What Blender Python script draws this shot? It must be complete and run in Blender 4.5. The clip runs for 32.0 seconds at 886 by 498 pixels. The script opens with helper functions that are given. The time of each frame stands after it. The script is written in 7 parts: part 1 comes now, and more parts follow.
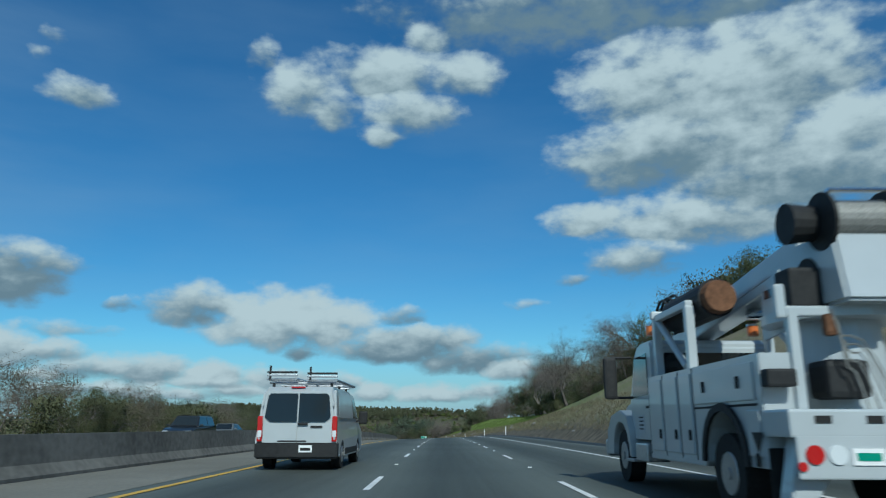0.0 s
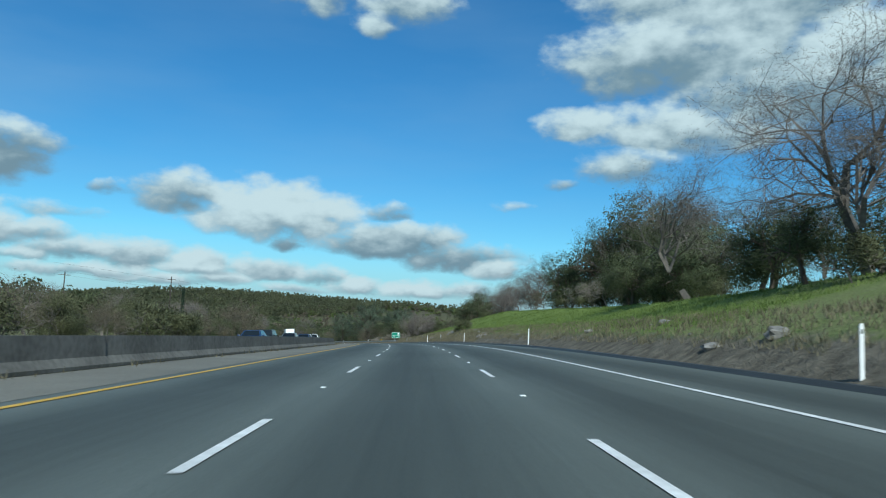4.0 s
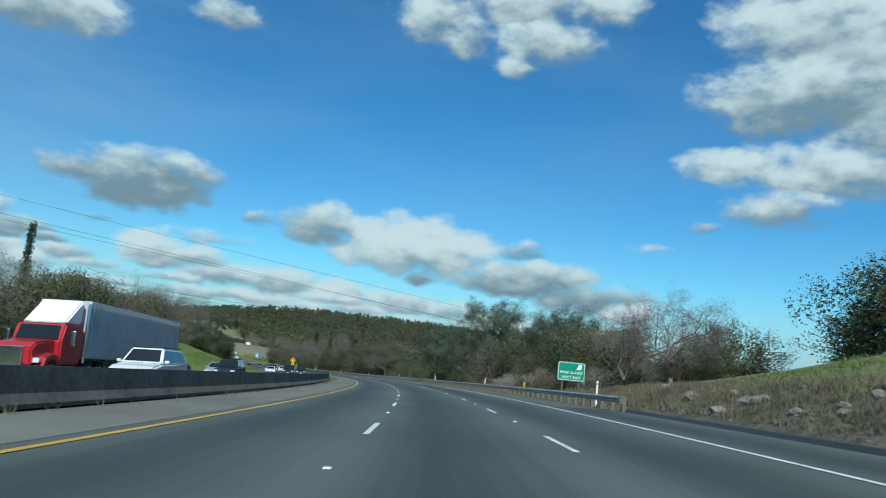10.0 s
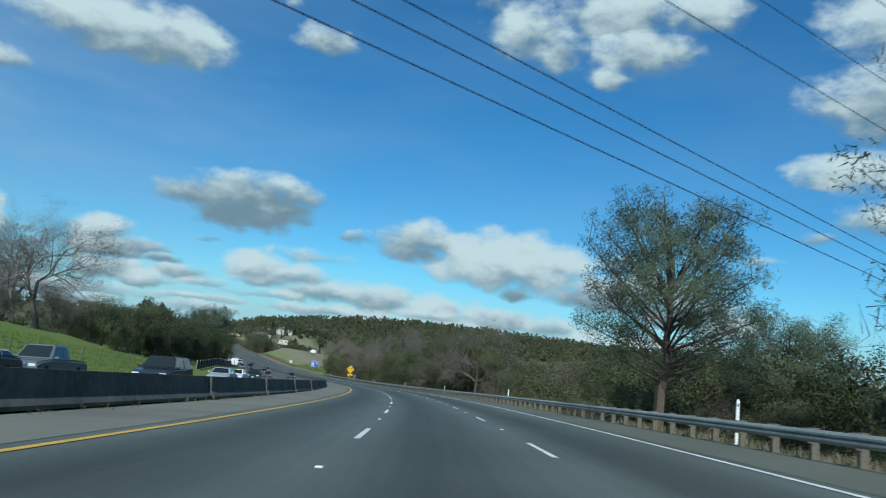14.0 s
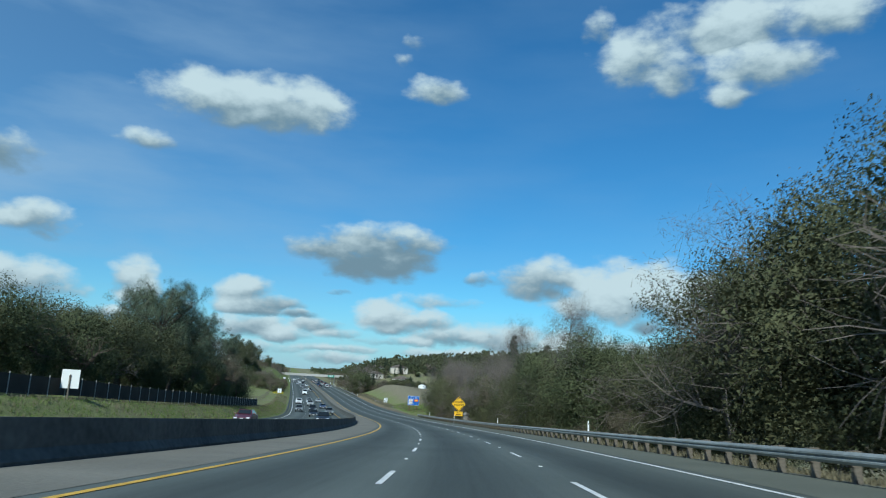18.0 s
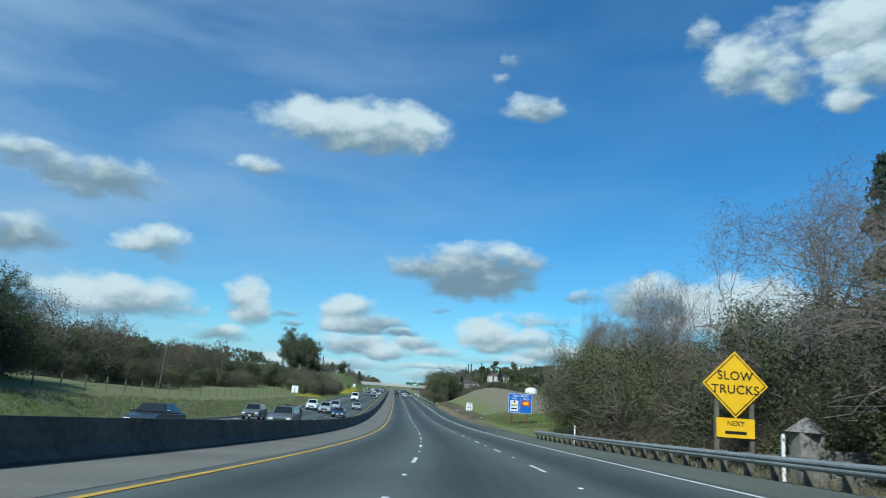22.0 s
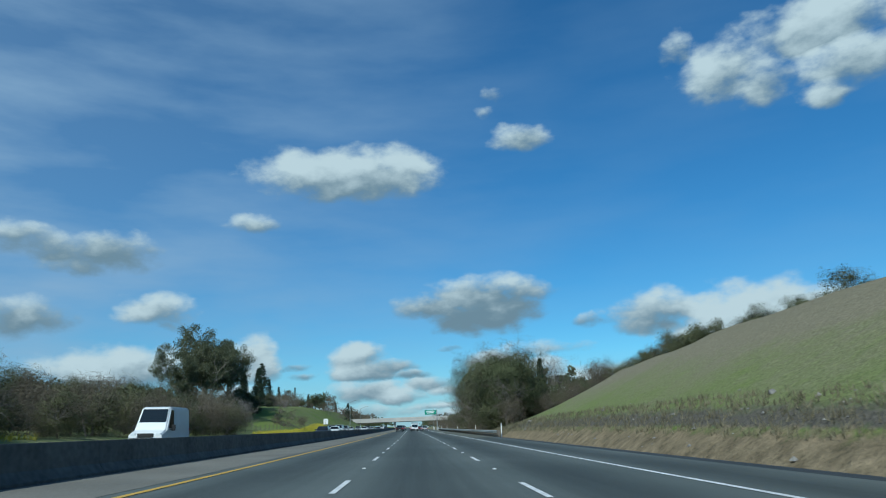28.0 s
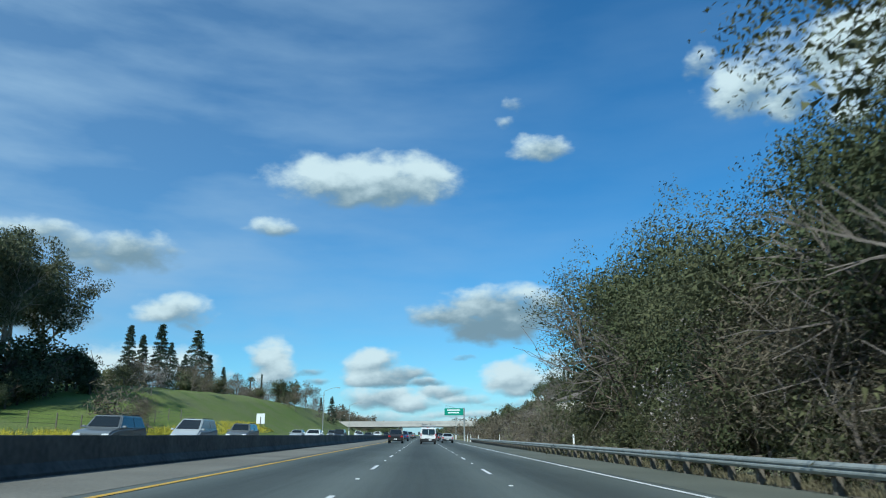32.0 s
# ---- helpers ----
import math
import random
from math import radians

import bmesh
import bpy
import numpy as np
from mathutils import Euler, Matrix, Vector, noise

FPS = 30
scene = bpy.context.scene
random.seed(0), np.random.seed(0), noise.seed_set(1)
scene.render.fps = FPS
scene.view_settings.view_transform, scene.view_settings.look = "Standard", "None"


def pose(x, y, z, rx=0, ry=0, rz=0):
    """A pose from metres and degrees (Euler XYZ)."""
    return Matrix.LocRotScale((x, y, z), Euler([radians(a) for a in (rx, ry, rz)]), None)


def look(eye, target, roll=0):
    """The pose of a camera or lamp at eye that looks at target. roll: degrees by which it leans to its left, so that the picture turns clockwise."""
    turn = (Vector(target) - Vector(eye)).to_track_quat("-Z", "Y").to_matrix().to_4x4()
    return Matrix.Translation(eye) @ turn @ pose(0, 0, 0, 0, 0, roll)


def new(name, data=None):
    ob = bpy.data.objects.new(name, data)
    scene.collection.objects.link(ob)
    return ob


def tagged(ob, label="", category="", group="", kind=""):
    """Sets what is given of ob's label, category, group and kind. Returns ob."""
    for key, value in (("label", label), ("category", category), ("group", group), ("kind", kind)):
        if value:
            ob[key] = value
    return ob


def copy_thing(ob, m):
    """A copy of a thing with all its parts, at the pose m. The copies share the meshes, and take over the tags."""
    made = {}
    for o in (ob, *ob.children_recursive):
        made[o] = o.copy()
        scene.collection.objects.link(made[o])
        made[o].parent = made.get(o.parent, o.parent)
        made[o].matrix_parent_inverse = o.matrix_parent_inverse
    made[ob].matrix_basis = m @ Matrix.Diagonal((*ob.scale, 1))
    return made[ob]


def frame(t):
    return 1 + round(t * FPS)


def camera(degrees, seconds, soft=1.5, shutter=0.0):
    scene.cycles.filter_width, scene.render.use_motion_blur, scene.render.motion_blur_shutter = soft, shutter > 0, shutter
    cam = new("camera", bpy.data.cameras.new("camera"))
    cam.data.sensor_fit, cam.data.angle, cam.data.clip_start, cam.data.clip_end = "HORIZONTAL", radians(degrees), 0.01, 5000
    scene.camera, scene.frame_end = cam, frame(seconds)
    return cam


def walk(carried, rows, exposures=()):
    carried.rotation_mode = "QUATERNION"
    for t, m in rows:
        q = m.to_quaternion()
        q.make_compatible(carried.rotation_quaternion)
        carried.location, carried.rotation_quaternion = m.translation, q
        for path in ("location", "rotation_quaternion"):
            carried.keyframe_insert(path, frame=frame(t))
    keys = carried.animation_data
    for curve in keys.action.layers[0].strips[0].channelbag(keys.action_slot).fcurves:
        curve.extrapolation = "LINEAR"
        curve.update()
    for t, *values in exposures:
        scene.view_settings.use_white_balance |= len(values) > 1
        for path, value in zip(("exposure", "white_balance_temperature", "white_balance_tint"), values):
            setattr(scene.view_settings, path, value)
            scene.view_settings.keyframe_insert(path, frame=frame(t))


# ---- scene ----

# ---- the plan of the road: metres along it (s), metres to the right of the middle lane (lat), metres above it (up)
HEADING = [(-107, 0.1), (0, 0.1), (75.8, 0.15), (113.3, 0.4), (138.4, 1), (176.1, 3.2), (227.1, 6.9), (279, 10.8), (332, 14.8), (413.1, 21), (468, 25.3), (523.4, 29.4), (579.1, 33.7), (606.9, 35.9), (634.9, 37.5), (662.8, 38.3), (704.8, 38.7), (746.8, 38.8), (857.3, 39.2), (1077.3, 39.3)]
GRADE = [(-107, -0.1), (0, -0.25), (25.4, -0.5), (50.7, -0.75), (125.8, -1.35), (150.9, -1.7), (176.1, -2), (227.1, -2.4), (279, -2.65), (332, -2.75), (440.5, -2.85), (495.7, -2.8), (551.2, -2.55), (606.9, -2), (634.9, -1.55), (662.8, -1.1), (746.8, 0.5), (774.7, 0.72), (857.3, 0.76), (1077.3, 0.8)]
BANK = [(-107, 0.3), (50.7, 0.4), (100.8, -1.2), (150.9, -2.6), (201.5, -2.7), (305.4, -2.5), (413.1, -1.8), (468, -1.3), (634.9, -1.1), (662.8, -0.9), (746.8, 1.5), (857.3, 1.6), (1077.3, 1.7)]
STEP = np.arange(-400, 4001, 2.0)


def profile(rows):
    """A smoothed table of degrees along the road."""
    v = np.interp(STEP, [a for a, b in rows], [b for a, b in rows])
    k = np.hanning(21)
    return np.convolve(np.pad(v, 10, mode="edge"), k / k.sum(), "valid")


def summed(rate):
    c = np.concatenate([[0], np.cumsum(rate[1:] + rate[:-1])])
    return c - np.interp(0, STEP, c)


HEAD, SLOPE, TILT = profile(HEADING), profile(GRADE), profile(BANK)
LINE_X = summed(-np.sin(np.radians(HEAD)) * np.cos(np.radians(SLOPE)))
LINE_Y = summed(np.cos(np.radians(HEAD)) * np.cos(np.radians(SLOPE)))
LINE_Z = summed(np.tan(np.radians(SLOPE)))


def spots(s, lat, up):
    """Places in the world for arrays of plan numbers."""
    s, lat, up = np.broadcast_arrays(np.asarray(s, float), np.asarray(lat, float), np.asarray(up, float))
    a = np.radians(np.interp(s, STEP, HEAD))
    b = np.tan(np.radians(np.interp(s, STEP, TILT)))
    cross = np.clip(lat, -26, 12)
    return np.stack([np.interp(s, STEP, LINE_X) + lat * np.cos(a), np.interp(s, STEP, LINE_Y) + lat * np.sin(a),
                     np.interp(s, STEP, LINE_Z) - cross * b + up], -1)


def spot(s, lat, up=0.0):
    return Vector(spots(s, lat, up).tolist())


def heading(s):
    return float(np.interp(s, STEP, HEAD))


def place(s, lat, up=0.0, turn=0.0, size=1.0):
    """The pose of a thing that stands upright at that spot, its +y along the road."""
    return Matrix.Translation(spot(s, lat, up)) @ pose(0, 0, 0, 0, 0, heading(s) + turn) @ Matrix.Diagonal((size, size, size, 1))


# ---- the camera and its drive
cam = camera(63.95, 32.0, soft=1.1, shutter=0.12)
walk(cam, [
    (0.0, pose(-0.51, -0.42, 1.11, 103.57, 0.28, 0.04)),
    (0.5, pose(-0.61, 12.41, 1.05, 101.57, -0.02, -0.15)),
    (1.0, pose(-0.72, 25.20, 0.96, 98.77, 0.09, -0.75)),
    (1.5, pose(-0.75, 37.92, 0.83, 96.78, 0.08, -1.27)),
    (2.0, pose(-0.78, 50.60, 0.68, 95.27, 0.26, -2.15)),
    (2.5, pose(-0.66, 63.14, 0.50, 94.66, 0.03, -2.69)),
    (4.5, pose(-0.26, 113.10, -0.42, 95.57, -3.39, -0.53)),
    (5.0, pose(-0.27, 125.76, -0.71, 95.04, -3.94, 0.62)),
    (5.5, pose(-0.50, 138.06, -1.02, 94.65, -4.29, 1.51)),
    (6.0, pose(-0.84, 150.39, -1.37, 94.76, -4.51, 2.23)),
    (6.5, pose(-1.50, 162.95, -1.77, 95.65, -4.75, 2.73)),
    (7.0, pose(-2.32, 175.53, -2.20, 97.04, -4.64, 3.02)),
    (7.5, pose(-3.31, 188.58, -2.67, 97.59, -4.94, 3.71)),
    (8.0, pose(-4.50, 201.65, -3.17, 97.84, -5.46, 4.43)),
    (8.5, pose(-5.71, 214.16, -3.66, 97.73, -5.87, 5.60)),
    (9.0, pose(-7.14, 226.69, -4.19, 97.72, -6.06, 6.70)),
    (9.5, pose(-8.83, 239.49, -4.73, 97.72, -5.98, 7.82)),
    (10.0, pose(-10.76, 252.31, -5.30, 97.80, -5.69, 8.89)),
    (10.5, pose(-12.79, 264.80, -5.87, 97.94, -5.44, 10.14)),
    (11.0, pose(-15.06, 277.30, -6.45, 98.17, -5.04, 11.13)),
    (11.5, pose(-17.63, 290.30, -7.07, 98.43, -4.72, 12.07)),
    (12.0, pose(-20.44, 303.32, -7.70, 98.50, -4.70, 12.95)),
    (12.5, pose(-23.54, 316.48, -8.34, 98.43, -4.65, 13.64)),
    (13.0, pose(-26.91, 329.66, -8.99, 98.34, -4.94, 14.45)),
    (13.5, pose(-30.42, 342.65, -9.64, 98.27, -5.51, 15.50)),
    (15.5, pose(-46.96, 394.48, -12.27, 99.50, -5.82, 20.49)),
    (16.0, pose(-51.67, 407.23, -12.94, 100.26, -5.18, 22.06)),
    (16.5, pose(-56.66, 419.76, -13.61, 100.71, -4.37, 23.61)),
    (17.0, pose(-61.89, 432.23, -14.29, 100.99, -3.82, 24.99)),
    (17.5, pose(-67.36, 444.50, -14.95, 100.93, -3.29, 26.22)),
    (18.0, pose(-73.07, 456.69, -15.62, 100.78, -3.19, 27.13)),
    (18.5, pose(-79.19, 469.17, -16.31, 100.79, -3.68, 28.08)),
    (19.0, pose(-85.56, 481.57, -17.00, 100.78, -4.11, 29.24)),
    (19.5, pose(-92.19, 494.07, -17.68, 100.85, -4.71, 30.25)),
    (20.0, pose(-99.05, 506.47, -18.35, 100.91, -4.92, 31.34)),
    (20.5, pose(-105.96, 518.35, -18.99, 100.94, -4.40, 32.35)),
    (21.0, pose(-113.08, 530.12, -19.60, 100.97, -3.87, 33.26)),
    (21.5, pose(-120.48, 541.84, -20.21, 101.24, -3.81, 34.20)),
    (22.0, pose(-128.11, 553.42, -20.77, 101.79, -3.96, 35.20)),
    (22.5, pose(-136.03, 565.01, -21.31, 102.24, -4.29, 36.40)),
    (23.0, pose(-144.17, 576.45, -21.82, 102.61, -4.18, 37.48)),
    (23.5, pose(-152.45, 587.79, -22.27, 102.73, -3.69, 38.20)),
    (24.0, pose(-160.89, 599.02, -22.68, 102.71, -2.80, 38.49)),
    (24.5, pose(-169.41, 610.23, -23.02, 102.88, -1.93, 38.76)),
    (25.0, pose(-178.00, 621.38, -23.31, 103.29, -1.10, 38.73)),
    (25.5, pose(-186.78, 632.49, -23.55, 104.00, -0.24, 38.45)),
    (27.5, pose(-221.77, 676.42, -23.80, 104.67, 2.54, 37.06)),
    (28.0, pose(-230.40, 687.34, -23.72, 104.76, 2.25, 36.68)),
    (28.5, pose(-239.07, 698.20, -23.59, 105.01, 1.72, 36.57)),
    (29.0, pose(-247.76, 709.03, -23.42, 105.21, 1.11, 36.73)),
    (29.5, pose(-256.44, 719.84, -23.25, 105.31, 0.62, 36.93)),
    (30.0, pose(-265.11, 730.61, -23.07, 105.32, 0.45, 37.08)),
    (30.5, pose(-273.81, 741.33, -22.89, 105.36, 0.32, 37.30)),
    (31.0, pose(-282.47, 752.00, -22.72, 105.31, 0.32, 37.44)),
    (31.5, pose(-291.08, 762.54, -22.54, 105.34, 0.35, 37.48)),
    (32.0, pose(-299.61, 772.97, -22.36, 105.46, 0.37, 37.63)),
], exposures=[(0.0, -0.42, 5600, -3), (1.0, -0.2, 5650, -3), (2.0, -0.06, 5680, -3), (5.0, -0.1, 5700, -3), (6.0, -0.03, 5750, -3), (7.0, -0.27, 5700, -3), (8.0, -0.08, 5750, -3), (12.0, -0.14, 5700, -3), (17.0, -0.16, 5650, -2), (20.0, -0.04, 5640, -2), (22.0, -0.04, 5620, -1), (23.0, -0.16, 5590, -2), (25.0, -0.27, 5590, -2), (29.0, -0.25, 5560, -2), (31.0, -0.04, 5640, -2), (32.0, 0.04, 5660, -2)])

# ---- sky with cumulus clouds, and the sun behind and to the left of the drive
SUN_TURN, SUN_UP = 191.0, 40.0
world = bpy.data.worlds.new("world")
scene.world = world
world.use_nodes = True
WN, WL = world.node_tree.nodes, world.node_tree.links
WN.clear()


def wnode(kind, links=(), **sets):
    n = WN.new(kind)
    for k, v in sets.items():
        if k == "operation":
            n.operation = v
    for i, v in links:
        if isinstance(v, bpy.types.NodeSocket):
            WL.new(v, n.inputs[i])
        else:
            n.inputs[i].default_value = v
    return n


def wmath(op, a, b=0.0, c=0.0):
    return wnode("ShaderNodeMath", [(0, a), (1, b), (2, c)], operation=op).outputs[0]


def wvec(op, a, b=(0, 0, 0), out=0):
    return wnode("ShaderNodeVectorMath", [(0, a), (1, b)], operation=op).outputs[out]


sky = wnode("ShaderNodeTexSky")
sky.sky_type = "NISHITA"
sky.sun_disc = False
sky.sun_elevation, sky.sun_rotation = radians(SUN_UP), radians(360 - SUN_TURN)
sky.air_density, sky.dust_density, sky.ozone_density, sky.altitude = 1.0, 0.2, 1.6, 400
ray = wnode("ShaderNodeTexCoord").outputs["Generated"]
part_xyz = wnode("ShaderNodeSeparateXYZ", [(0, ray)])
rx_, ry_, rz_ = part_xyz.outputs
bearing = wmath("MULTIPLY", wmath("ARCTAN2", wmath("MULTIPLY", rx_, -1.0), ry_), 57.2958)
height = wmath("MULTIPLY", wmath("ARCSINE", rz_), 57.2958)
# billows: the clouds' outlines are bent by noise at two sizes
flat = wvec("MULTIPLY", ray, (1.0, 1.0, 1.7))
warp = wnode("ShaderNodeTexNoise", [("Vector", flat), ("Scale", 19.0), ("Detail", 4.0), ("Roughness", 0.55)])
bend = wvec("MULTIPLY", wvec("SUBTRACT", warp.outputs["Color"], (0.5, 0.5, 0.5)), (2.2, 1.2, 0.0))
at_sky = wvec("ADD", wnode("ShaderNodeCombineXYZ", [(0, bearing), (1, height)]).outputs[0], bend)
puff = wnode("ShaderNodeTexNoise", [("Vector", flat), ("Scale", 22.0), ("Detail", 7.0), ("Roughness", 0.52)]).outputs[0]
wisp = wnode("ShaderNodeTexNoise", [("Vector", wvec("MULTIPLY", ray, (2.0, 2.0, 8.0))), ("Scale", 1.7), ("Detail", 6.0), ("Roughness", 0.5)]).outputs[0]
puff_mid = wmath("SUBTRACT", puff, 0.5)

dense, lit = -9.0, 0.5


def cloud(turn, up, wide, tall, body=1.0, white=1.0):
    """One cloud: its bearing and height in degrees, half its width and height, how solid and how white it is."""
    global dense, lit
    tilt, wide, tall = white - 0.75, wide * 1.02, tall * 1.2
    where = at_sky if dense == -9.0 else wnode("ShaderNodeVectorMath", [(0, at_sky), (3, wmath("MULTIPLY_ADD", dense, 1e-7, 1.0))], operation="SCALE").outputs[0]
    v = wnode("ShaderNodeVectorMath", [(0, where), (1, (1 / wide, 1 / tall, 0)), (2, (-turn / wide, -up / tall, tilt))], operation="MULTIPLY_ADD").outputs[0]
    under = wmath("MINIMUM", wvec("DOT_PRODUCT", v, (0.0, 1.0, 0.0), 1), 0.0)
    d = wmath("MULTIPLY_ADD", wvec("DOT_PRODUCT", v, v, 1), -0.8, body + 0.8 * tilt * tilt)
    d = wmath("MULTIPLY_ADD", wmath("MULTIPLY", under, under), -0.45, d)
    top = wvec("DOT_PRODUCT", v, (0.12, 0.72, 1.0), 1)
    if dense == -9.0:
        dense, lit = d, top
        return
    first = wmath("MULTIPLY_ADD", wmath("SUBTRACT", d, dense), 1.6, 0.5)
    mix = wnode("ShaderNodeMix", [(0, first), (2, lit), (3, top)])
    lit = mix.outputs[0]
    dense = wmath("MAXIMUM", dense, d)


cloud(11.9, 25.8, 3.80, 2.26, 1.05, 1.0)
cloud(9.4, 24.6, 2.58, 2.05, 1.0, 1.0)
cloud(5.0, 27.3, 5.35, 2.06, 1.1, 1.0)
cloud(-1.6, 27.2, 3.91, 1.84, 1.0, 1.0)
cloud(1.2, 30.1, 2.46, 1.61, 0.9, 1.0)
cloud(3.1, 24.4, 4.57, 1.84, 1.1, 1.0)
cloud(5.0, 22.6, 2.08, 1.26, 0.95, 0.9)
cloud(0.0, 24.4, 1.97, 1.38, 0.85, 0.9)
cloud(15.6, 28.0, 2.12, 1.44, 0.75, 0.9)
cloud(-11.5, 31.3, 18.86, 2.93, 0.85, 0.3)
cloud(-24.9, 29.9, 9.53, 1.83, 0.8, 0.35)
cloud(-17.7, 25.4, 6.33, 3.43, 1.15, 1)
cloud(-25.0, 24.3, 9.51, 4.33, 1.25, 1)
cloud(-30.7, 19.8, 5.99, 2.69, 1.15, 1.05)
cloud(-18.6, 20.2, 8.57, 2.84, 1.2, 0.75)
cloud(-26.6, 17.1, 8.90, 2.69, 1.2, 0.7)
cloud(-12.0, 15.4, 4.13, 1.26, 1.0, 1)
cloud(-20.7, 15.0, 9.17, 1.96, 1.15, 1)
cloud(-15.8, 12.2, 4.50, 1.53, 1.0, 0.85)
cloud(-10.4, 10.8, 2.38, 0.63, 0.45, 0.6)
cloud(-24.6, 20.9, 5.99, 5.17, 1.15, 0.95)
cloud(-26.0, 25.2, 5.63, 3.40, 1.1, 0.75)
cloud(12.5, 7.5, 6.95, 2.16, 1.3, 1.15)
cloud(11.2, 8.8, 2.25, 1.28, 1.1, 1.15)
cloud(19.1, 8.4, 4.19, 1.64, 1.1, 0.75)
cloud(3.3, 8.0, 2.30, 0.79, 0.75, 0.6)
cloud(-6.8, 9.0, 2.46, 0.53, 0.5, 1)
cloud(11.5, 5.3, 1.78, 0.84, 0.75, 0.4)
cloud(24.4, 8.3, 2.47, 0.66, 0.65, 0.5)
cloud(28.4, 6.4, 5.74, 0.73, 0.5, 0.9)
cloud(31.3, 4.3, 2.59, 0.89, 1.1, 1)
cloud(26.6, 3.7, 3.46, 0.92, 1.05, 0.85)
cloud(22.5, 3.7, 3.55, 1.13, 1.15, 0.95)
cloud(17.7, 3.4, 2.52, 0.97, 1.1, 1)
cloud(12.6, 3.1, 3.54, 0.98, 1.1, 1)
cloud(8.3, 2.7, 2.87, 0.79, 1.0, 0.9)
cloud(2.6, 5.7, 5.73, 1.49, 1.25, 0.6)
cloud(-2.0, 4.8, 5.44, 1.28, 1.15, 0.75)
cloud(-5.4, 3.9, 2.54, 0.98, 1.1, 1.05)
cloud(-1.5, 2.2, 5.43, 0.49, 0.9, 1)
cloud(20.4, 1.9, 7.16, 0.43, 0.8, 0.9)
cloud(32.8, 10.8, 5.07, 1.42, 1.15, 0.7)
cloud(32.6, 9.3, 4.57, 1.71, 1.15, 0.3)
cloud(36.9, 10.1, 3.76, 1.02, 0.9, 0.55)
cloud(3.5, 8.2, 2.36, 0.83, 0.8, 0.7)
cloud(5.8, 2.1, 2.72, 0.74, 1.1, 1.1)
cloud(0.2, 2.0, 4.22, 0.74, 1.15, 1.15)
cloud(-3.4, 2.3, 2.23, 0.64, 1.1, 1.1)
cloud(16.7, 2.2, 2.85, 0.57, 0.95, 0.95)
cloud(10.8, 1.7, 2.92, 0.44, 0.9, 1)
near_bank = (dense, lit)
dense, lit = -9.0, 0.5
cloud(43.9, 20.6, 6.89, 1.86, 1.35, 1)
cloud(39.5, 21.4, 3.28, 1.48, 1.1, 1.05)
cloud(47.6, 20.6, 2.68, 1.35, 1.1, 1)
cloud(28.9, 23.2, 2.69, 1.04, 1.1, 0.95)
cloud(31.2, 26.7, 1.44, 0.79, 0.55, 0.9)
cloud(51.4, 16.6, 2.27, 0.90, 0.9, 0.85)
cloud(31.9, 25.3, 1.32, 0.69, 0.4, 0.9)
cloud(68.2, 14.5, 3.30, 1.19, 0.95, 0.7)
cloud(62.4, 13.8, 4.15, 1.52, 0.95, 0.55)
cloud(65.4, 14.0, 3.15, 1.22, 0.85, 0.6)
cloud(58.4, 9.8, 2.61, 1.19, 1.2, 1.05)
cloud(51.3, 6.4, 1.73, 1.43, 1.25, 1.1)
cloud(48.8, 5.6, 2.18, 0.43, 0.65, 0.5)
cloud(43.1, 6.2, 2.47, 1.08, 1.15, 1)
cloud(41.2, 5.5, 2.88, 0.74, 1.0, 0.7)
cloud(60.9, 5.5, 5.77, 1.35, 1.25, 1)
cloud(42.4, 3.6, 2.86, 0.84, 1.1, 0.85)
cloud(37.5, 4.0, 2.48, 0.69, 1.0, 0.9)
cloud(32.1, 5.2, 2.49, 1.09, 1.1, 1.05)
cloud(28.9, 4.8, 2.47, 0.79, 1.0, 0.95)
cloud(67.1, 9.1, 3.24, 1.62, 0.75, 0.6)
cloud(35.9, 6.7, 1.30, 0.30, 0.6, 0.6)
cloud(53.2, 3.5, 2.60, 0.66, 0.9, 0.8)
cloud(50.8, 5.6, 1.59, 1.32, 1.2, 1.1)
cloud(47.7, 4.8, 1.71, 0.40, 0.65, 0.5)
cloud(42.6, 5.2, 2.72, 1.03, 1.15, 0.85)
cloud(38.8, 4.7, 1.91, 0.52, 0.9, 0.5)
cloud(67.2, 9.0, 3.67, 1.54, 0.9, 0.6)
cloud(63.7, 13.0, 3.18, 0.97, 0.7, 0.6)
cloud(43.2, 1.4, 3.24, 0.46, 0.85, 0.9)
cloud(45.4, 2.0, 7.82, 0.54, 0.9, 0.95)
cloud(31.1, 3.1, 5.94, 0.45, 0.8, 0.95)
cloud(35.8, 1.6, 2.89, 0.53, 0.95, 1)
cloud(26.5, 2.3, 5.44, 0.54, 1, 1)
cloud(18.0, 2.8, 2.97, 0.54, 0.95, 1)
cloud(36.4, 2.3, 4.47, 0.40, 0.9, 1.05)
cloud(40.3, 3.2, 2.23, 0.69, 1.05, 0.95)
cloud(35.8, 3.5, 2.48, 0.55, 0.9, 1)

# clouds out of the drive's view
for turn in range(105, 320, 36):
    cloud(turn, 8 + turn * 7 % 19, 9.0, 2.8, 0.9, 0.8)
far_bank = (dense, lit)

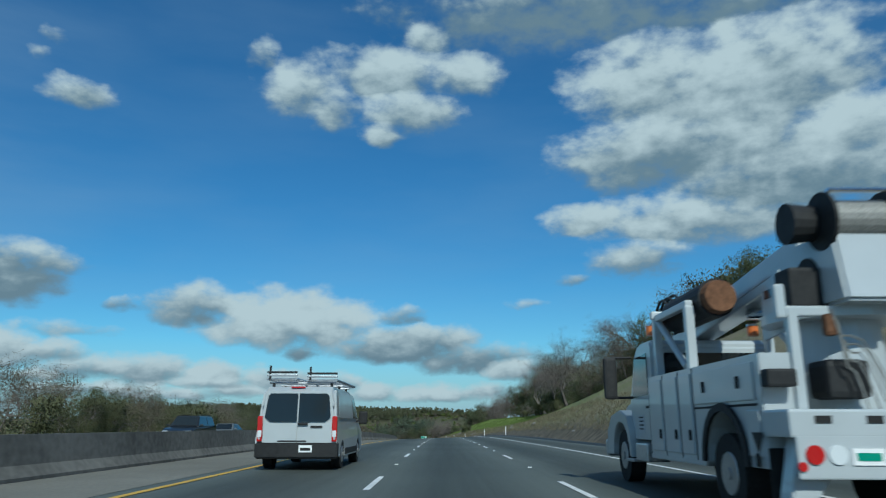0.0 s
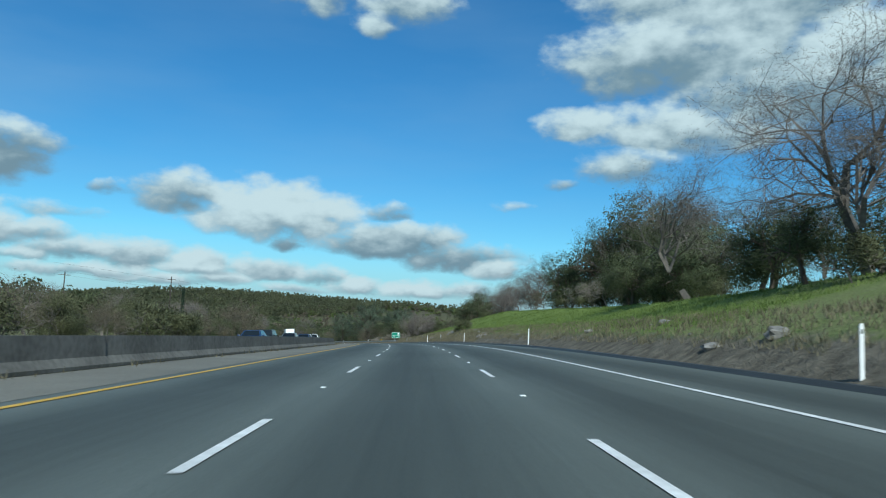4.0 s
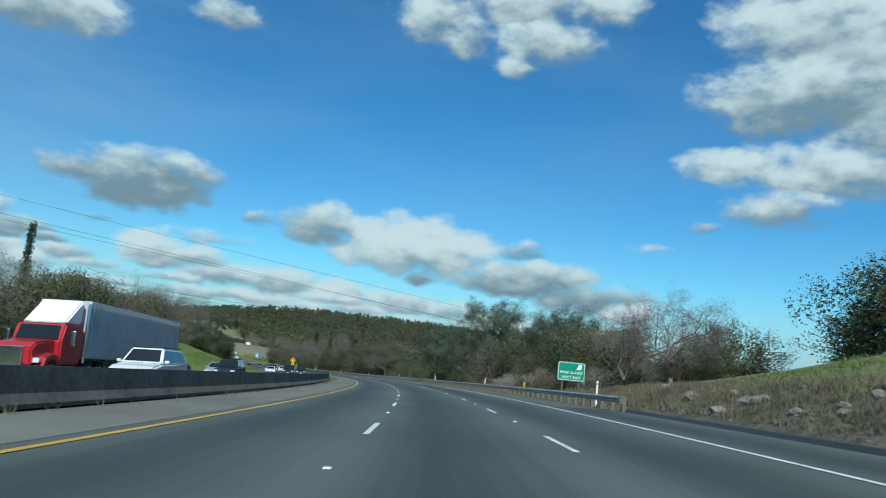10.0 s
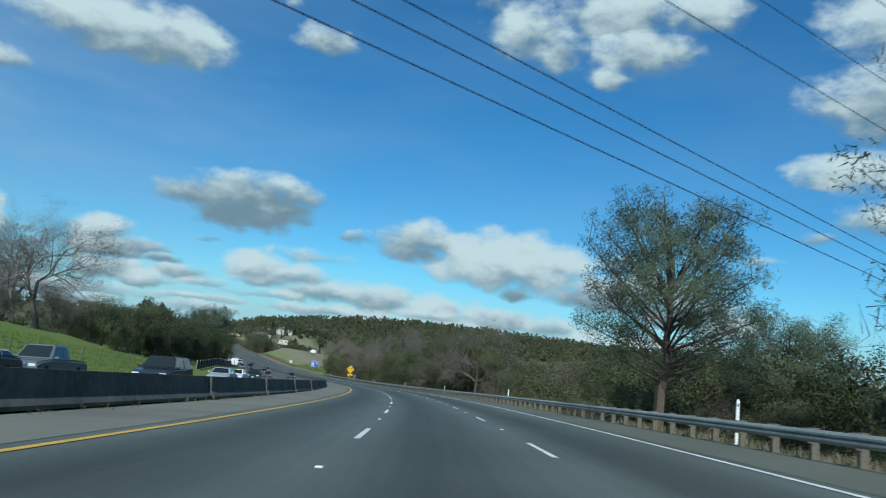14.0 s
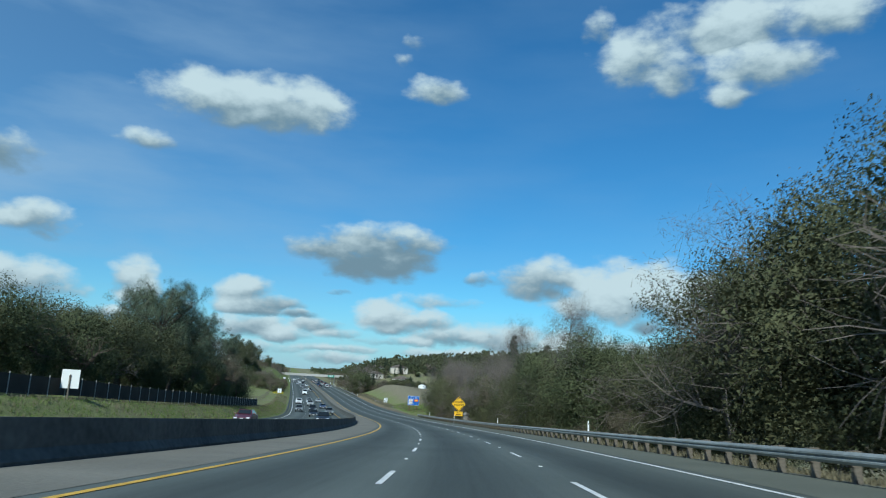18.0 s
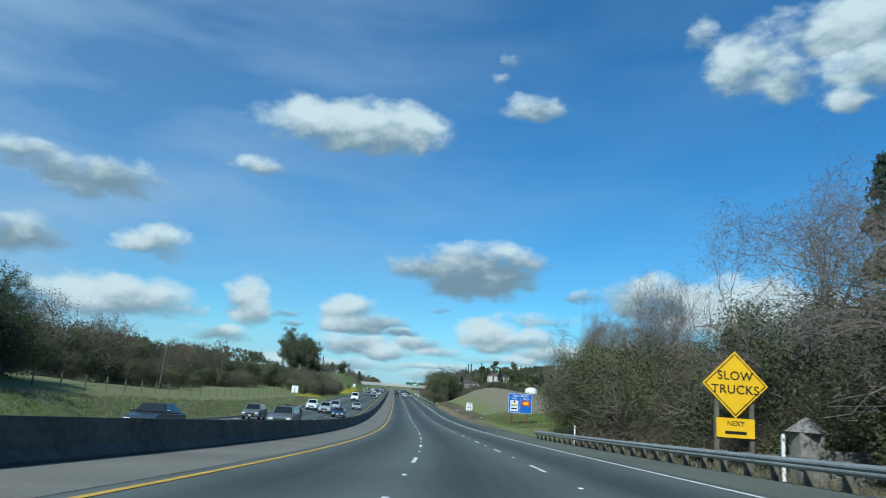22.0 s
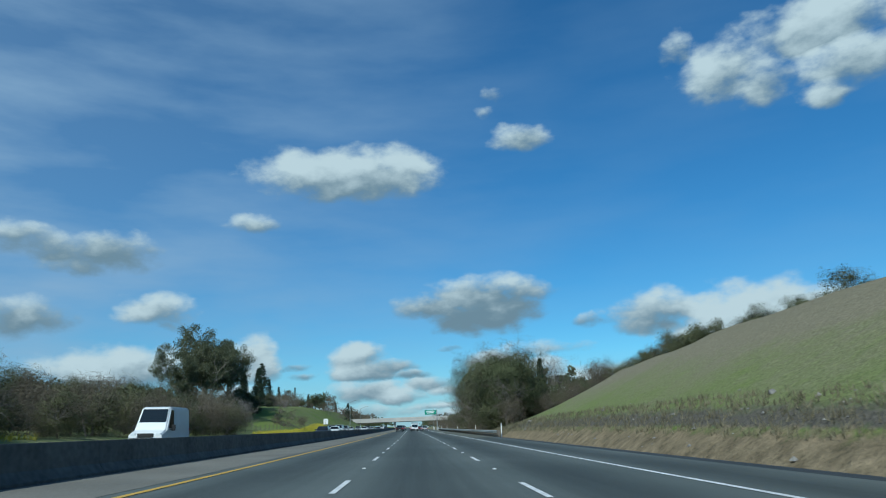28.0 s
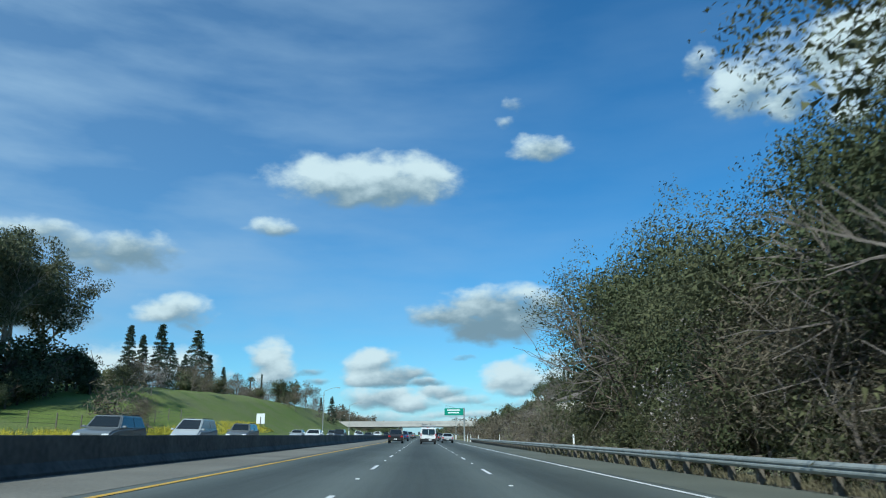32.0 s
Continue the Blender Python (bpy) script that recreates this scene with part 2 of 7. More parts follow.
veil = wnode("ShaderNodeMapRange", [(0, wisp), (1, 0.38), (2, 0.85), (3, 0.0), (4, 0.30)]).outputs[0]
haze = wnode("ShaderNodeMapRange", [(0, height), (1, 0.0), (2, 6.5), (3, 0.85), (4, 0.0)]).outputs[0]
left_veil = wnode("ShaderNodeMapRange", [(0, bearing), (1, 25.0), (2, 75.0), (3, 0.5), (4, 3.3)]).outputs[0]
thin = wmath("MAXIMUM", wmath("MULTIPLY", wmath("ADD", veil, 0.085), left_veil), haze)
deep = wnode("ShaderNodeHueSaturation", [("Saturation", 1.25), ("Color", sky.outputs[0])])
clear = wnode("ShaderNodeBackground", [("Color", wvec("MULTIPLY", deep.outputs[0], (0.62, 1.0, 1.12))), ("Strength", 0.104)])
pale = wnode("ShaderNodeBackground", [("Color", (0.45, 0.60, 0.78, 1)), ("Strength", 0.85)])
whole = wnode("ShaderNodeMixShader", [(0, thin), (1, clear.outputs[0]), (2, pale.outputs[0])])
for bank_dense, bank_lit in (near_bank, far_bank):
    solid = wmath("MULTIPLY_ADD", puff_mid, 2.15, wmath("MULTIPLY_ADD", bank_lit, 1e-6, bank_dense))
    cover = wnode("ShaderNodeMapRange", [(0, solid), (1, 0.02), (2, 1.02), (3, 0.0), (4, 1.0)])
    cover.interpolation_type = "SMOOTHSTEP"
    shade = wnode("ShaderNodeMapRange", [(0, wmath("MULTIPLY_ADD", puff_mid, 1.6, bank_lit)), (1, -0.35), (2, 0.65), (3, 0.0), (4, 1.0)])
    shade.interpolation_type = "SMOOTHSTEP"
    tone = wnode("ShaderNodeMix")
    tone.data_type = "RGBA"
    tone.inputs[6].default_value, tone.inputs[7].default_value = (0.25, 0.345, 0.41, 1), (0.80, 0.88, 0.89, 1)
    WL.new(shade.outputs[0], tone.inputs[0])
    white = wnode("ShaderNodeBackground", [("Color", tone.outputs[2]), ("Strength", 0.86)])
    whole = wnode("ShaderNodeMixShader", [(0, cover.outputs[0]), (1, whole.outputs[0]), (2, white.outputs[0])])
WL.new(whole.outputs[0], wnode("ShaderNodeOutputWorld").inputs[0])

sun = new("sun", bpy.data.lights.new("sun", "SUN"))
sun.data.energy, sun.data.angle, sun.data.color = 5.0, radians(0.6), (1.0, 0.93, 0.82)
a, e = radians(SUN_TURN), radians(SUN_UP)
sun.matrix_world = look((0, 0, 60), Vector((0, 0, 60)) - Vector((-math.sin(a) * math.cos(e), math.cos(a) * math.cos(e), math.sin(e))))


# ---- materials
def mat(name, dark, light, rough=0.8, metal=0.0, grain=8.0, patch=0.6, bump=0.0, coords="Object", vary=0.0, through_light=0.0, coat=0.0):
    """A material of two colours mixed by noise at two sizes (per metre), with relief and a piece-to-piece change."""
    m = bpy.data.materials.new(name)
    m.use_nodes = True
    n, l = m.node_tree.nodes, m.node_tree.links
    b = n["Principled BSDF"]
    co = n.new("ShaderNodeTexCoord").outputs["Object"] if coords == "Object" else n.new("ShaderNodeNewGeometry").outputs["Position"]
    fine, wide = n.new("ShaderNodeTexNoise"), n.new("ShaderNodeTexNoise")
    fine.inputs["Scale"].default_value, fine.inputs["Detail"].default_value = grain, 5.0
    wide.inputs["Scale"].default_value, wide.inputs["Detail"].default_value = patch, 3.0
    l.new(co, fine.inputs["Vector"]), l.new(co, wide.inputs["Vector"])
    mid = n.new("ShaderNodeMath")
    mid.operation = "MULTIPLY_ADD"
    l.new(fine.outputs[0], mid.inputs[0])
    mid.inputs[1].default_value = 1.0
    l.new(wide.outputs[0], mid.inputs[2])
    ramp = n.new("ShaderNodeMapRange")
    l.new(mid.outputs[0], ramp.inputs[0])
    ramp.inputs[1].default_value, ramp.inputs[2].default_value = 0.65, 1.35
    mix = n.new("ShaderNodeMix")
    mix.data_type = "RGBA"
    l.new(ramp.outputs[0], mix.inputs[0])
    mix.inputs[6].default_value, mix.inputs[7].default_value = (*dark, 1), (*light, 1)
    out = mix.outputs[2]
    if vary:
        pick = n.new("ShaderNodeObjectInfo").outputs["Random"] if vary < 0 else n.new("ShaderNodeNewGeometry").outputs["Random Per Island"]
        hsv = n.new("ShaderNodeHueSaturation")
        r = n.new("ShaderNodeMapRange")
        l.new(pick, r.inputs[0])
        r.inputs[3].default_value, r.inputs[4].default_value = 1 - abs(vary), 1 + abs(vary)
        l.new(r.outputs[0], hsv.inputs["Value"]), l.new(out, hsv.inputs["Color"])
        out = hsv.outputs[0]
    l.new(out, b.inputs["Base Color"])
    b.inputs["Roughness"].default_value, b.inputs["Metallic"].default_value = rough, metal
    b.inputs["Coat Weight"].default_value = coat
    b.inputs["Specular IOR Level"].default_value = 0.5 if rough < 0.6 else 0.25
    if bump:
        bu = n.new("ShaderNodeBump")
        bu.inputs["Strength"].default_value, bu.inputs["Distance"].default_value = bump, 0.05
        l.new(fine.outputs[0], bu.inputs["Height"]), l.new(bu.outputs[0], b.inputs["Normal"])
    if through_light:
        tr, mx = n.new("ShaderNodeBsdfTranslucent"), n.new("ShaderNodeMixShader")
        l.new(out, tr.inputs[0])
        mx.inputs[0].default_value = through_light
        l.new(b.outputs[0], mx.inputs[1]), l.new(tr.outputs[0], mx.inputs[2])
        l.new(mx.outputs[0], n["Material Output"].inputs[0])
    return m


def glass_mat(name, tint, rough=0.05):
    m = bpy.data.materials.new(name)
    m.use_nodes = True
    b = m.node_tree.nodes["Principled BSDF"]
    b.inputs["Base Color"].default_value = (*tint, 1)
    b.inputs["Roughness"].default_value, b.inputs["Specular IOR Level"].default_value = rough, 0.6
    return m


def glow_mat(name, colour, power):
    m = glass_mat(name, colour, 0.2)
    b = m.node_tree.nodes["Principled BSDF"]
    b.inputs["Emission Color"].default_value, b.inputs["Emission Strength"].default_value = (*colour, 1), power
    return m


M = {
    "asphalt": mat("asphalt", (0.058, 0.067, 0.060), (0.096, 0.109, 0.099), 0.7, grain=40, patch=0.12, bump=0.25, coords="World"),
    "worn": mat("worn_asphalt", (0.030, 0.034, 0.035), (0.050, 0.054, 0.055), 0.62, grain=30, patch=0.2, bump=0.2, coords="World"),
    "shoulder": mat("shoulder_gravel", (0.125, 0.122, 0.105), (0.215, 0.208, 0.178), 0.95, grain=14, patch=0.25, bump=0.5, coords="World"),
    "paved_shoulder": mat("paved_shoulder", (0.088, 0.096, 0.078), (0.142, 0.151, 0.124), 0.85, grain=26, patch=0.2, bump=0.3, coords="World"),
    "yellow_line": mat("yellow_line_paint", (0.42, 0.255, 0.03), (0.68, 0.42, 0.06), 0.6, grain=9, patch=1.5, coords="World"),
    "white_line": mat("white_line_paint", (0.48, 0.49, 0.48), (0.82, 0.83, 0.82), 0.6, grain=7, patch=1.8, coords="World"),
    # one concrete in two copies: this one has the face's shade in its colour
    "barrier": mat("shaded_weathered_concrete", (0.056, 0.059, 0.056), (0.138, 0.142, 0.132), 0.9, grain=5, patch=0.5, bump=0.25, coords="World"),
    # the lighter copy, with grazing sun put into its colour
    "sunlit_barrier": mat("sunlit_weathered_concrete", (0.085, 0.084, 0.077), (0.19, 0.187, 0.17), 0.9, grain=5, patch=0.5, bump=0.25, coords="World"),
    "steel": mat("galvanised_steel", (0.20, 0.22, 0.215), (0.36, 0.385, 0.375), 0.6, 0.35, grain=9, patch=0.8, coords="World"),
    "post_wood": mat("weathered_post_wood", (0.085, 0.076, 0.063), (0.19, 0.17, 0.14), 0.9, grain=18, patch=2, bump=0.3),
    "white_paint": mat("white_paint", (0.72, 0.73, 0.73), (0.84, 0.85, 0.85), 0.4, grain=3, patch=0.8),
    "bark": mat("grey_brown_bark", (0.055, 0.042, 0.032), (0.15, 0.12, 0.095), 0.95, grain=12, patch=1.5, bump=0.5),
    "pale_bark": mat("pale_grey_bark", (0.16, 0.14, 0.12), (0.34, 0.31, 0.27), 0.95, grain=10, patch=1.5, bump=0.3),
    "twig": mat("bare_grey_twigs", (0.095, 0.083, 0.074), (0.205, 0.178, 0.157), 0.95, grain=6, patch=0.8),
    "oak_leaf": mat("dark_oak_leaves", (0.042, 0.056, 0.027), (0.122, 0.138, 0.064), 0.7, grain=2.5, patch=0.35, vary=0.35, through_light=0.22),
    "olive_leaf": mat("olive_scrub_leaves", (0.058, 0.068, 0.034), (0.145, 0.148, 0.075), 0.75, grain=2.5, patch=0.35, vary=0.35, through_light=0.22),
    # olive leaves for far woods, lightened: distance haze is put into the colour
    "hazy_leaf": mat("hazed_olive_leaves", (0.075, 0.086, 0.046), (0.165, 0.170, 0.095), 0.8, grain=0.5, patch=0.03, coords="World", vary=0.3, through_light=0.35),
    "bright_leaf": mat("fresh_green_leaves", (0.075, 0.105, 0.028), (0.165, 0.195, 0.065), 0.7, grain=2.5, patch=0.4, vary=0.35, through_light=0.25),
    "pine_needle": mat("grey_green_pine_needles", (0.052, 0.078, 0.052), (0.125, 0.155, 0.100), 0.75, grain=2.5, patch=0.5, vary=0.35, through_light=0.15),
    "fir_needle": mat("dark_fir_needles", (0.018, 0.034, 0.022), (0.050, 0.075, 0.045), 0.8, grain=2.5, patch=0.5, vary=0.3, through_light=0.1),
    "gum_leaf": mat("eucalyptus_leaves", (0.040, 0.058, 0.032), (0.140, 0.145, 0.080), 0.6, grain=2.0, patch=0.35, vary=0.35, through_light=0.2),
    "brown_leaf": mat("brown_winter_scrub", (0.092, 0.078, 0.056), (0.195, 0.168, 0.122), 0.9, grain=3, patch=0.4, vary=0.35, through_light=0.15),
    "blossom": mat("white_blossom", (0.24, 0.21, 0.20), (0.44, 0.40, 0.38), 0.8, grain=3, patch=0.5, vary=0.2, through_light=0.2),
    "stone": mat("grey_rock", (0.12, 0.115, 0.105), (0.30, 0.285, 0.26), 0.95, grain=6, patch=1.0, bump=0.6),
}


def ground_mat():
    m = bpy.data.materials.new("verge_grass_and_earth")
    m.use_nodes = True
    n, l = m.node_tree.nodes, m.node_tree.links
    b = n["Principled BSDF"]
    co = n.new("ShaderNodeNewGeometry").outputs["Position"]

    def noise_at(scale, detail=5.0):
        t = n.new("ShaderNodeTexNoise")
        t.inputs["Scale"].default_value, t.inputs["Detail"].default_value, t.inputs["Roughness"].default_value = scale, detail, 0.65
        l.new(co, t.inputs["Vector"])
        return t.outputs[0]

    def blend(f, c1, c2, lo=None, hi=None):
        if lo is not None:
            r = n.new("ShaderNodeMapRange")
            l.new(f, r.inputs[0])
            r.inputs[1].default_value, r.inputs[2].default_value = lo, hi
            f = r.outputs[0]
        x = n.new("ShaderNodeMix")
        x.data_type = "RGBA"
        l.new(f, x.inputs[0])
        for i, c in ((6, c1), (7, c2)):
            if isinstance(c, tuple):
                x.inputs[i].default_value = (*c, 1)
            else:
                l.new(c, x.inputs[i])
        return x.outputs[2]

    def plus(a, b, k):
        x = n.new("ShaderNodeMath")
        x.operation = "MULTIPLY_ADD"
        l.new(b, x.inputs[0])
        x.inputs[1].default_value = k
        l.new(a, x.inputs[2])
        return x.outputs[0]

    def held(name):
        a = n.new("ShaderNodeAttribute")
        a.attribute_name = name
        return a.outputs["Fac"]

    blades, clods, wide = noise_at(7.0), noise_at(1.3), noise_at(0.09)
    green = blend(blades, (0.085, 0.125, 0.030), (0.200, 0.255, 0.070), 0.3, 0.7)
    dry = blend(blades, (0.135, 0.122, 0.080), (0.275, 0.250, 0.172), 0.3, 0.7)
    earth = blend(clods, (0.070, 0.063, 0.050), (0.200, 0.178, 0.138), 0.3, 0.7)
    ochre = blend(plus(clods, blades, 0.6), (0.095, 0.078, 0.045), (0.34, 0.265, 0.155), 0.55, 1.05)
    earth = blend(held("ochre"), earth, ochre)
    mixed = blend(plus(plus(held("dry"), clods, 0.5), wide, 1.0), green, dry, 0.85, 1.5)
    brush = blend(clods, (0.050, 0.054, 0.030), (0.135, 0.130, 0.078), 0.3, 0.7)
    mixed = blend(plus(held("brush"), wide, 0.6), mixed, brush, 0.75, 1.0)
    mould = blend(blades, (0.062, 0.058, 0.050), (0.150, 0.138, 0.112), 0.3, 0.7)
    mixed = blend(plus(plus(held("litter"), clods, 0.7), blades, 0.3), mixed, mould, 0.8, 1.15)
    final = blend(plus(plus(held("earth"), clods, 0.7), blades, 0.3), mixed, earth, 0.85, 1.15)
    l.new(final, b.inputs["Base Color"])
    b.inputs["Roughness"].default_value, b.inputs["Specular IOR Level"].default_value = 0.95, 0.1
    bu = n.new("ShaderNodeBump")
    bu.inputs["Strength"].default_value, bu.inputs["Distance"].default_value = 0.7, 0.15
    l.new(plus(blades, clods, 2.0), bu.inputs["Height"]), l.new(bu.outputs[0], b.inputs["Normal"])
    return m


M["ground"] = ground_mat()


def worn_lanes(m):
    """Oil-darkened bands along the middle of each lane, wavering along the road."""
    n, l = m.node_tree.nodes, m.node_tree.links
    a = n.new("ShaderNodeAttribute")
    a.attribute_name = "across"
    t = n.new("ShaderNodeTexNoise")
    t.inputs["Scale"].default_value, t.inputs["Detail"].default_value = 0.05, 2.0
    l.new(n.new("ShaderNodeNewGeometry").outputs["Position"], t.inputs["Vector"])

    def calc(op, x, y=0.0, z=0.0):
        k = n.new("ShaderNodeMath")
        k.operation = op
        for i, v in enumerate((x, y, z)):
            if isinstance(v, float):
                k.inputs[i].default_value = v
            else:
                l.new(v, k.inputs[i])
        return k.outputs[0]

    wave = calc("COSINE", calc("MULTIPLY", calc("MULTIPLY_ADD", t.outputs[0], 0.5, a.outputs["Fac"]), 1.7167))
    track = calc("COSINE", calc("MULTIPLY", a.outputs["Fac"], 3.4335))
    far = n.new("ShaderNodeAttribute")
    far.attribute_name = "along"
    flow = n.new("ShaderNodeCombineXYZ")
    l.new(calc("MULTIPLY", a.outputs["Fac"], 2.6), flow.inputs[0]), l.new(calc("MULTIPLY", far.outputs["Fac"], 0.035), flow.inputs[1])
    streak = n.new("ShaderNodeTexNoise")
    streak.inputs["Scale"].default_value, streak.inputs["Detail"].default_value, streak.inputs["Roughness"].default_value = 1.6, 6.0, 0.7
    l.new(flow.outputs[0], streak.inputs["Vector"])
    track = calc("MULTIPLY_ADD", calc("SUBTRACT", streak.outputs[0], 0.5), 13.0, track)
    value = calc("MULTIPLY_ADD", track, 0.05, calc("MULTIPLY_ADD", wave, -0.30, 1.0))
    b = n["Principled BSDF"]
    old = b.inputs["Base Color"].links[0].from_socket
    h = n.new("ShaderNodeHueSaturation")
    l.new(old, h.inputs["Color"]), l.new(value, h.inputs["Value"]), l.new(h.outputs[0], b.inputs["Base Color"])


worn_lanes(M["asphalt"])


# ---- building helpers
def mesh_of(name, verts, faces, material, smooth=False):
    me = bpy.data.meshes.new(name)
    me.from_pydata([tuple(v) for v in verts], [], [tuple(f) for f in faces])
    me.materials.append(material)
    if smooth:
        me.polygons.foreach_set("use_smooth", np.ones(len(me.polygons), bool))
    me.update()
    return me


def quads_of(name, verts, material):
    """A mesh of loose faces from an array (count, corners, 3)."""
    c = np.shape(verts)[1]
    v = np.ascontiguousarray(verts, dtype=np.float32).reshape(-1, 3)
    k = len(v) // c
    me = bpy.data.meshes.new(name)
    me.vertices.add(c * k)
    me.vertices.foreach_set("co", v.ravel())
    me.loops.add(c * k)
    me.loops.foreach_set("vertex_index", np.arange(c * k, dtype=np.int32))
    me.polygons.add(k)
    me.polygons.foreach_set("loop_start", np.arange(0, c * k, c, dtype=np.int32))
    me.polygons.foreach_set("loop_total", np.full(k, c, dtype=np.int32))
    me.materials.append(material)
    me.update(calc_edges=True)
    return me


def thing(name, label, category, m=None, group="", kind=""):
    ob = tagged(new(name), label, category, group, kind)
    if m is not None:
        ob.matrix_world = m
    return ob


def held_by(ob, parent, m=None):
    ob.parent = parent
    if m is not None:
        ob.matrix_basis = m
    return ob


def part(name, bm, material, parent, label="", m=None, smooth=False):
    """Links a bmesh or a mesh as one object under a thing or a part."""
    if isinstance(bm, bmesh.types.BMesh):
        me = bpy.data.meshes.new(name)
        bm.to_mesh(me)
        bm.free()
        me.materials.append(material)
        if smooth:
            me.polygons.foreach_set("use_smooth", np.ones(len(me.polygons), bool))
    else:
        me = bm
    return tagged(held_by(new(name, me), parent, m), label)


def box(size, at=(0, 0, 0), bevel=0.0, bm=None, turn=(0, 0, 0)):
    """A block with bevelled edges; size and centre in metres."""
    bm = bm or bmesh.new()
    got = bmesh.ops.create_cube(bm, size=1.0, matrix=pose(*at, *turn) @ Matrix.Diagonal((*size, 1)))
    if bevel:
        edges = {e for v in got["verts"] for e in v.link_edges}
        bmesh.ops.bevel(bm, geom=list(edges), offset=bevel, segments=2, affect="EDGES", profile=0.6)
    return bm


def rod(p0, p1, r0, r1=None, sides=10, bm=None):
    """A round bar from p0 to p1."""
    bm = bm or bmesh.new()
    p0, p1 = Vector(p0), Vector(p1)
    way = p1 - p0
    m = Matrix.Translation((p0 + p1) / 2) @ way.to_track_quat("Z", "Y").to_matrix().to_4x4()
    bmesh.ops.create_cone(bm, cap_ends=True, segments=sides, radius1=r0, radius2=r0 if r1 is None else r1, depth=way.length, matrix=m)
    return bm


def tube(points, r, sides=6):
    """A round line along points, in one piece."""
    bm, last = bmesh.new(), None
    pts = [Vector(p) for p in points]
    for i, p in enumerate(pts):
        way = (pts[min(i + 1, len(pts) - 1)] - pts[max(i - 1, 0)]).normalized()
        u = way.cross(Vector((0.31, 0.22, 0.92))).normalized()
        w = way.cross(u)
        ring = [bm.verts.new(p + (u * math.cos(6.2832 * k / sides) + w * math.sin(6.2832 * k / sides)) * r) for k in range(sides)]
        if last:
            for k in range(sides):
                bm.faces.new((last[k], last[(k + 1) % sides], ring[(k + 1) % sides], ring[k]))
        else:
            bm.faces.new(ring[::-1])
        last = ring
    bm.faces.new(last)
    return bm


def prism(outline, axis, lo, hi, bevel=0.0, bm=None):
    """A plate with an outline in two of x, y, z, drawn out along the third from lo to hi."""
    bm = bm or bmesh.new()
    order = {"x": lambda a, b, c: (c, a, b), "y": lambda a, b, c: (a, c, b), "z": lambda a, b, c: (a, b, c)}[axis]
    one = [bm.verts.new(order(a, b, lo)) for a, b in outline]
    two = [bm.verts.new(order(a, b, hi)) for a, b in outline]
    k = len(outline)
    made = [bm.faces.new(one), bm.faces.new(two[::-1])] + [bm.faces.new((one[i], two[i], two[(i + 1) % k], one[(i + 1) % k])) for i in range(k)]
    bmesh.ops.recalc_face_normals(bm, faces=made)
    if bevel:
        bmesh.ops.bevel(bm, geom=[e for e in {e for f in made for e in f.edges}], offset=bevel, segments=2, affect="EDGES")
    return bm


def strip(name, s0, s1, lats, ups, material, step=4.0, parent=None, label=""):
    """A surface swept along the road: lats and ups give its cross-section."""
    ss = np.linspace(s0, s1, max(2, int(round((s1 - s0) / step)) + 1))
    v = spots(ss[:, None], np.array(lats)[None, :], np.array(ups)[None, :]).reshape(-1, 3)
    k = len(lats)
    f = [(i * k + j, i * k + j + 1, (i + 1) * k + j + 1, (i + 1) * k + j) for i in range(len(ss) - 1) for j in range(k - 1)]
    me = mesh_of(name, v, f, material)
    me.attributes.new("across", "FLOAT", "POINT").data.foreach_set("value", np.tile(np.array(lats, np.float32), len(ss)))
    me.attributes.new("along", "FLOAT", "POINT").data.foreach_set("value", np.repeat(ss, k).astype(np.float32))
    ob = new(name, me)
    if parent:
        ob.parent = parent
    return tagged(ob, label)


def closed_sweep(name, s0, s1, outline, material, parent, step=3.0, label=""):
    """A solid swept along the road from a closed outline of (lat, up)."""
    ss = np.linspace(s0, s1, max(2, int(round((s1 - s0) / step)) + 1))
    o = np.array(outline)
    v = spots(ss[:, None], o[None, :, 0], o[None, :, 1]).reshape(-1, 3)
    k = len(o)
    f = [(i * k + j, i * k + (j + 1) % k, (i + 1) * k + (j + 1) % k, (i + 1) * k + j) for i in range(len(ss) - 1) for j in range(k)]
    f += [tuple(range(k))[::-1], tuple((len(ss) - 1) * k + j for j in range(k))]
    return tagged(held_by(new(name, mesh_of(name, v, f, material)), parent), label)


# ---- the land: one sheet, in plan numbers, from behind the start to the horizon
RIGHT_22 = [(-400, 7), (40, 8), (70, 7.4), (90, 6.2), (110, 5.2), (130, 3.9), (160, 3.6), (175, 3.8), (200, 4.6), (235, 5.7), (255, 5.2), (275, 4.2), (298, 2.6), (310, 1.0),
            (325, -1.2), (345, -2.2), (640, -2.0), (665, 0.2), (695, 2.2), (711, 2.9), (745, 5.2), (780, 7.1), (800, 6.9), (824, 6.1), (838, 4.4), (850, 2.2), (862, 0.0), (880, -1.6), (1000, -1.5), (1030, 0), (1300, 0), (4000, 0)]
LEFT_40 = [(-400, 1), (150, 0.5), (330, 0.8), (370, 4), (410, 5), (450, 3.6), (480, 2.2), (560, 2.4), (650, 2.0), (700, 0.8), (760, 1.2), (880, 1.5), (930, 2.5),
           (965, 7.5), (1030, 9.5), (1150, 10), (1250, 4), (1500, 2), (4000, 2)]


def bulge(x, y, cx, cy, rx, ry, turn=0.0):
    c, s = math.cos(radians(turn)), math.sin(radians(turn))
    u, v = ((x - cx) * c + (y - cy) * s) / rx, (-(x - cx) * s + (y - cy) * c) / ry
    return np.exp(-(u * u + v * v))


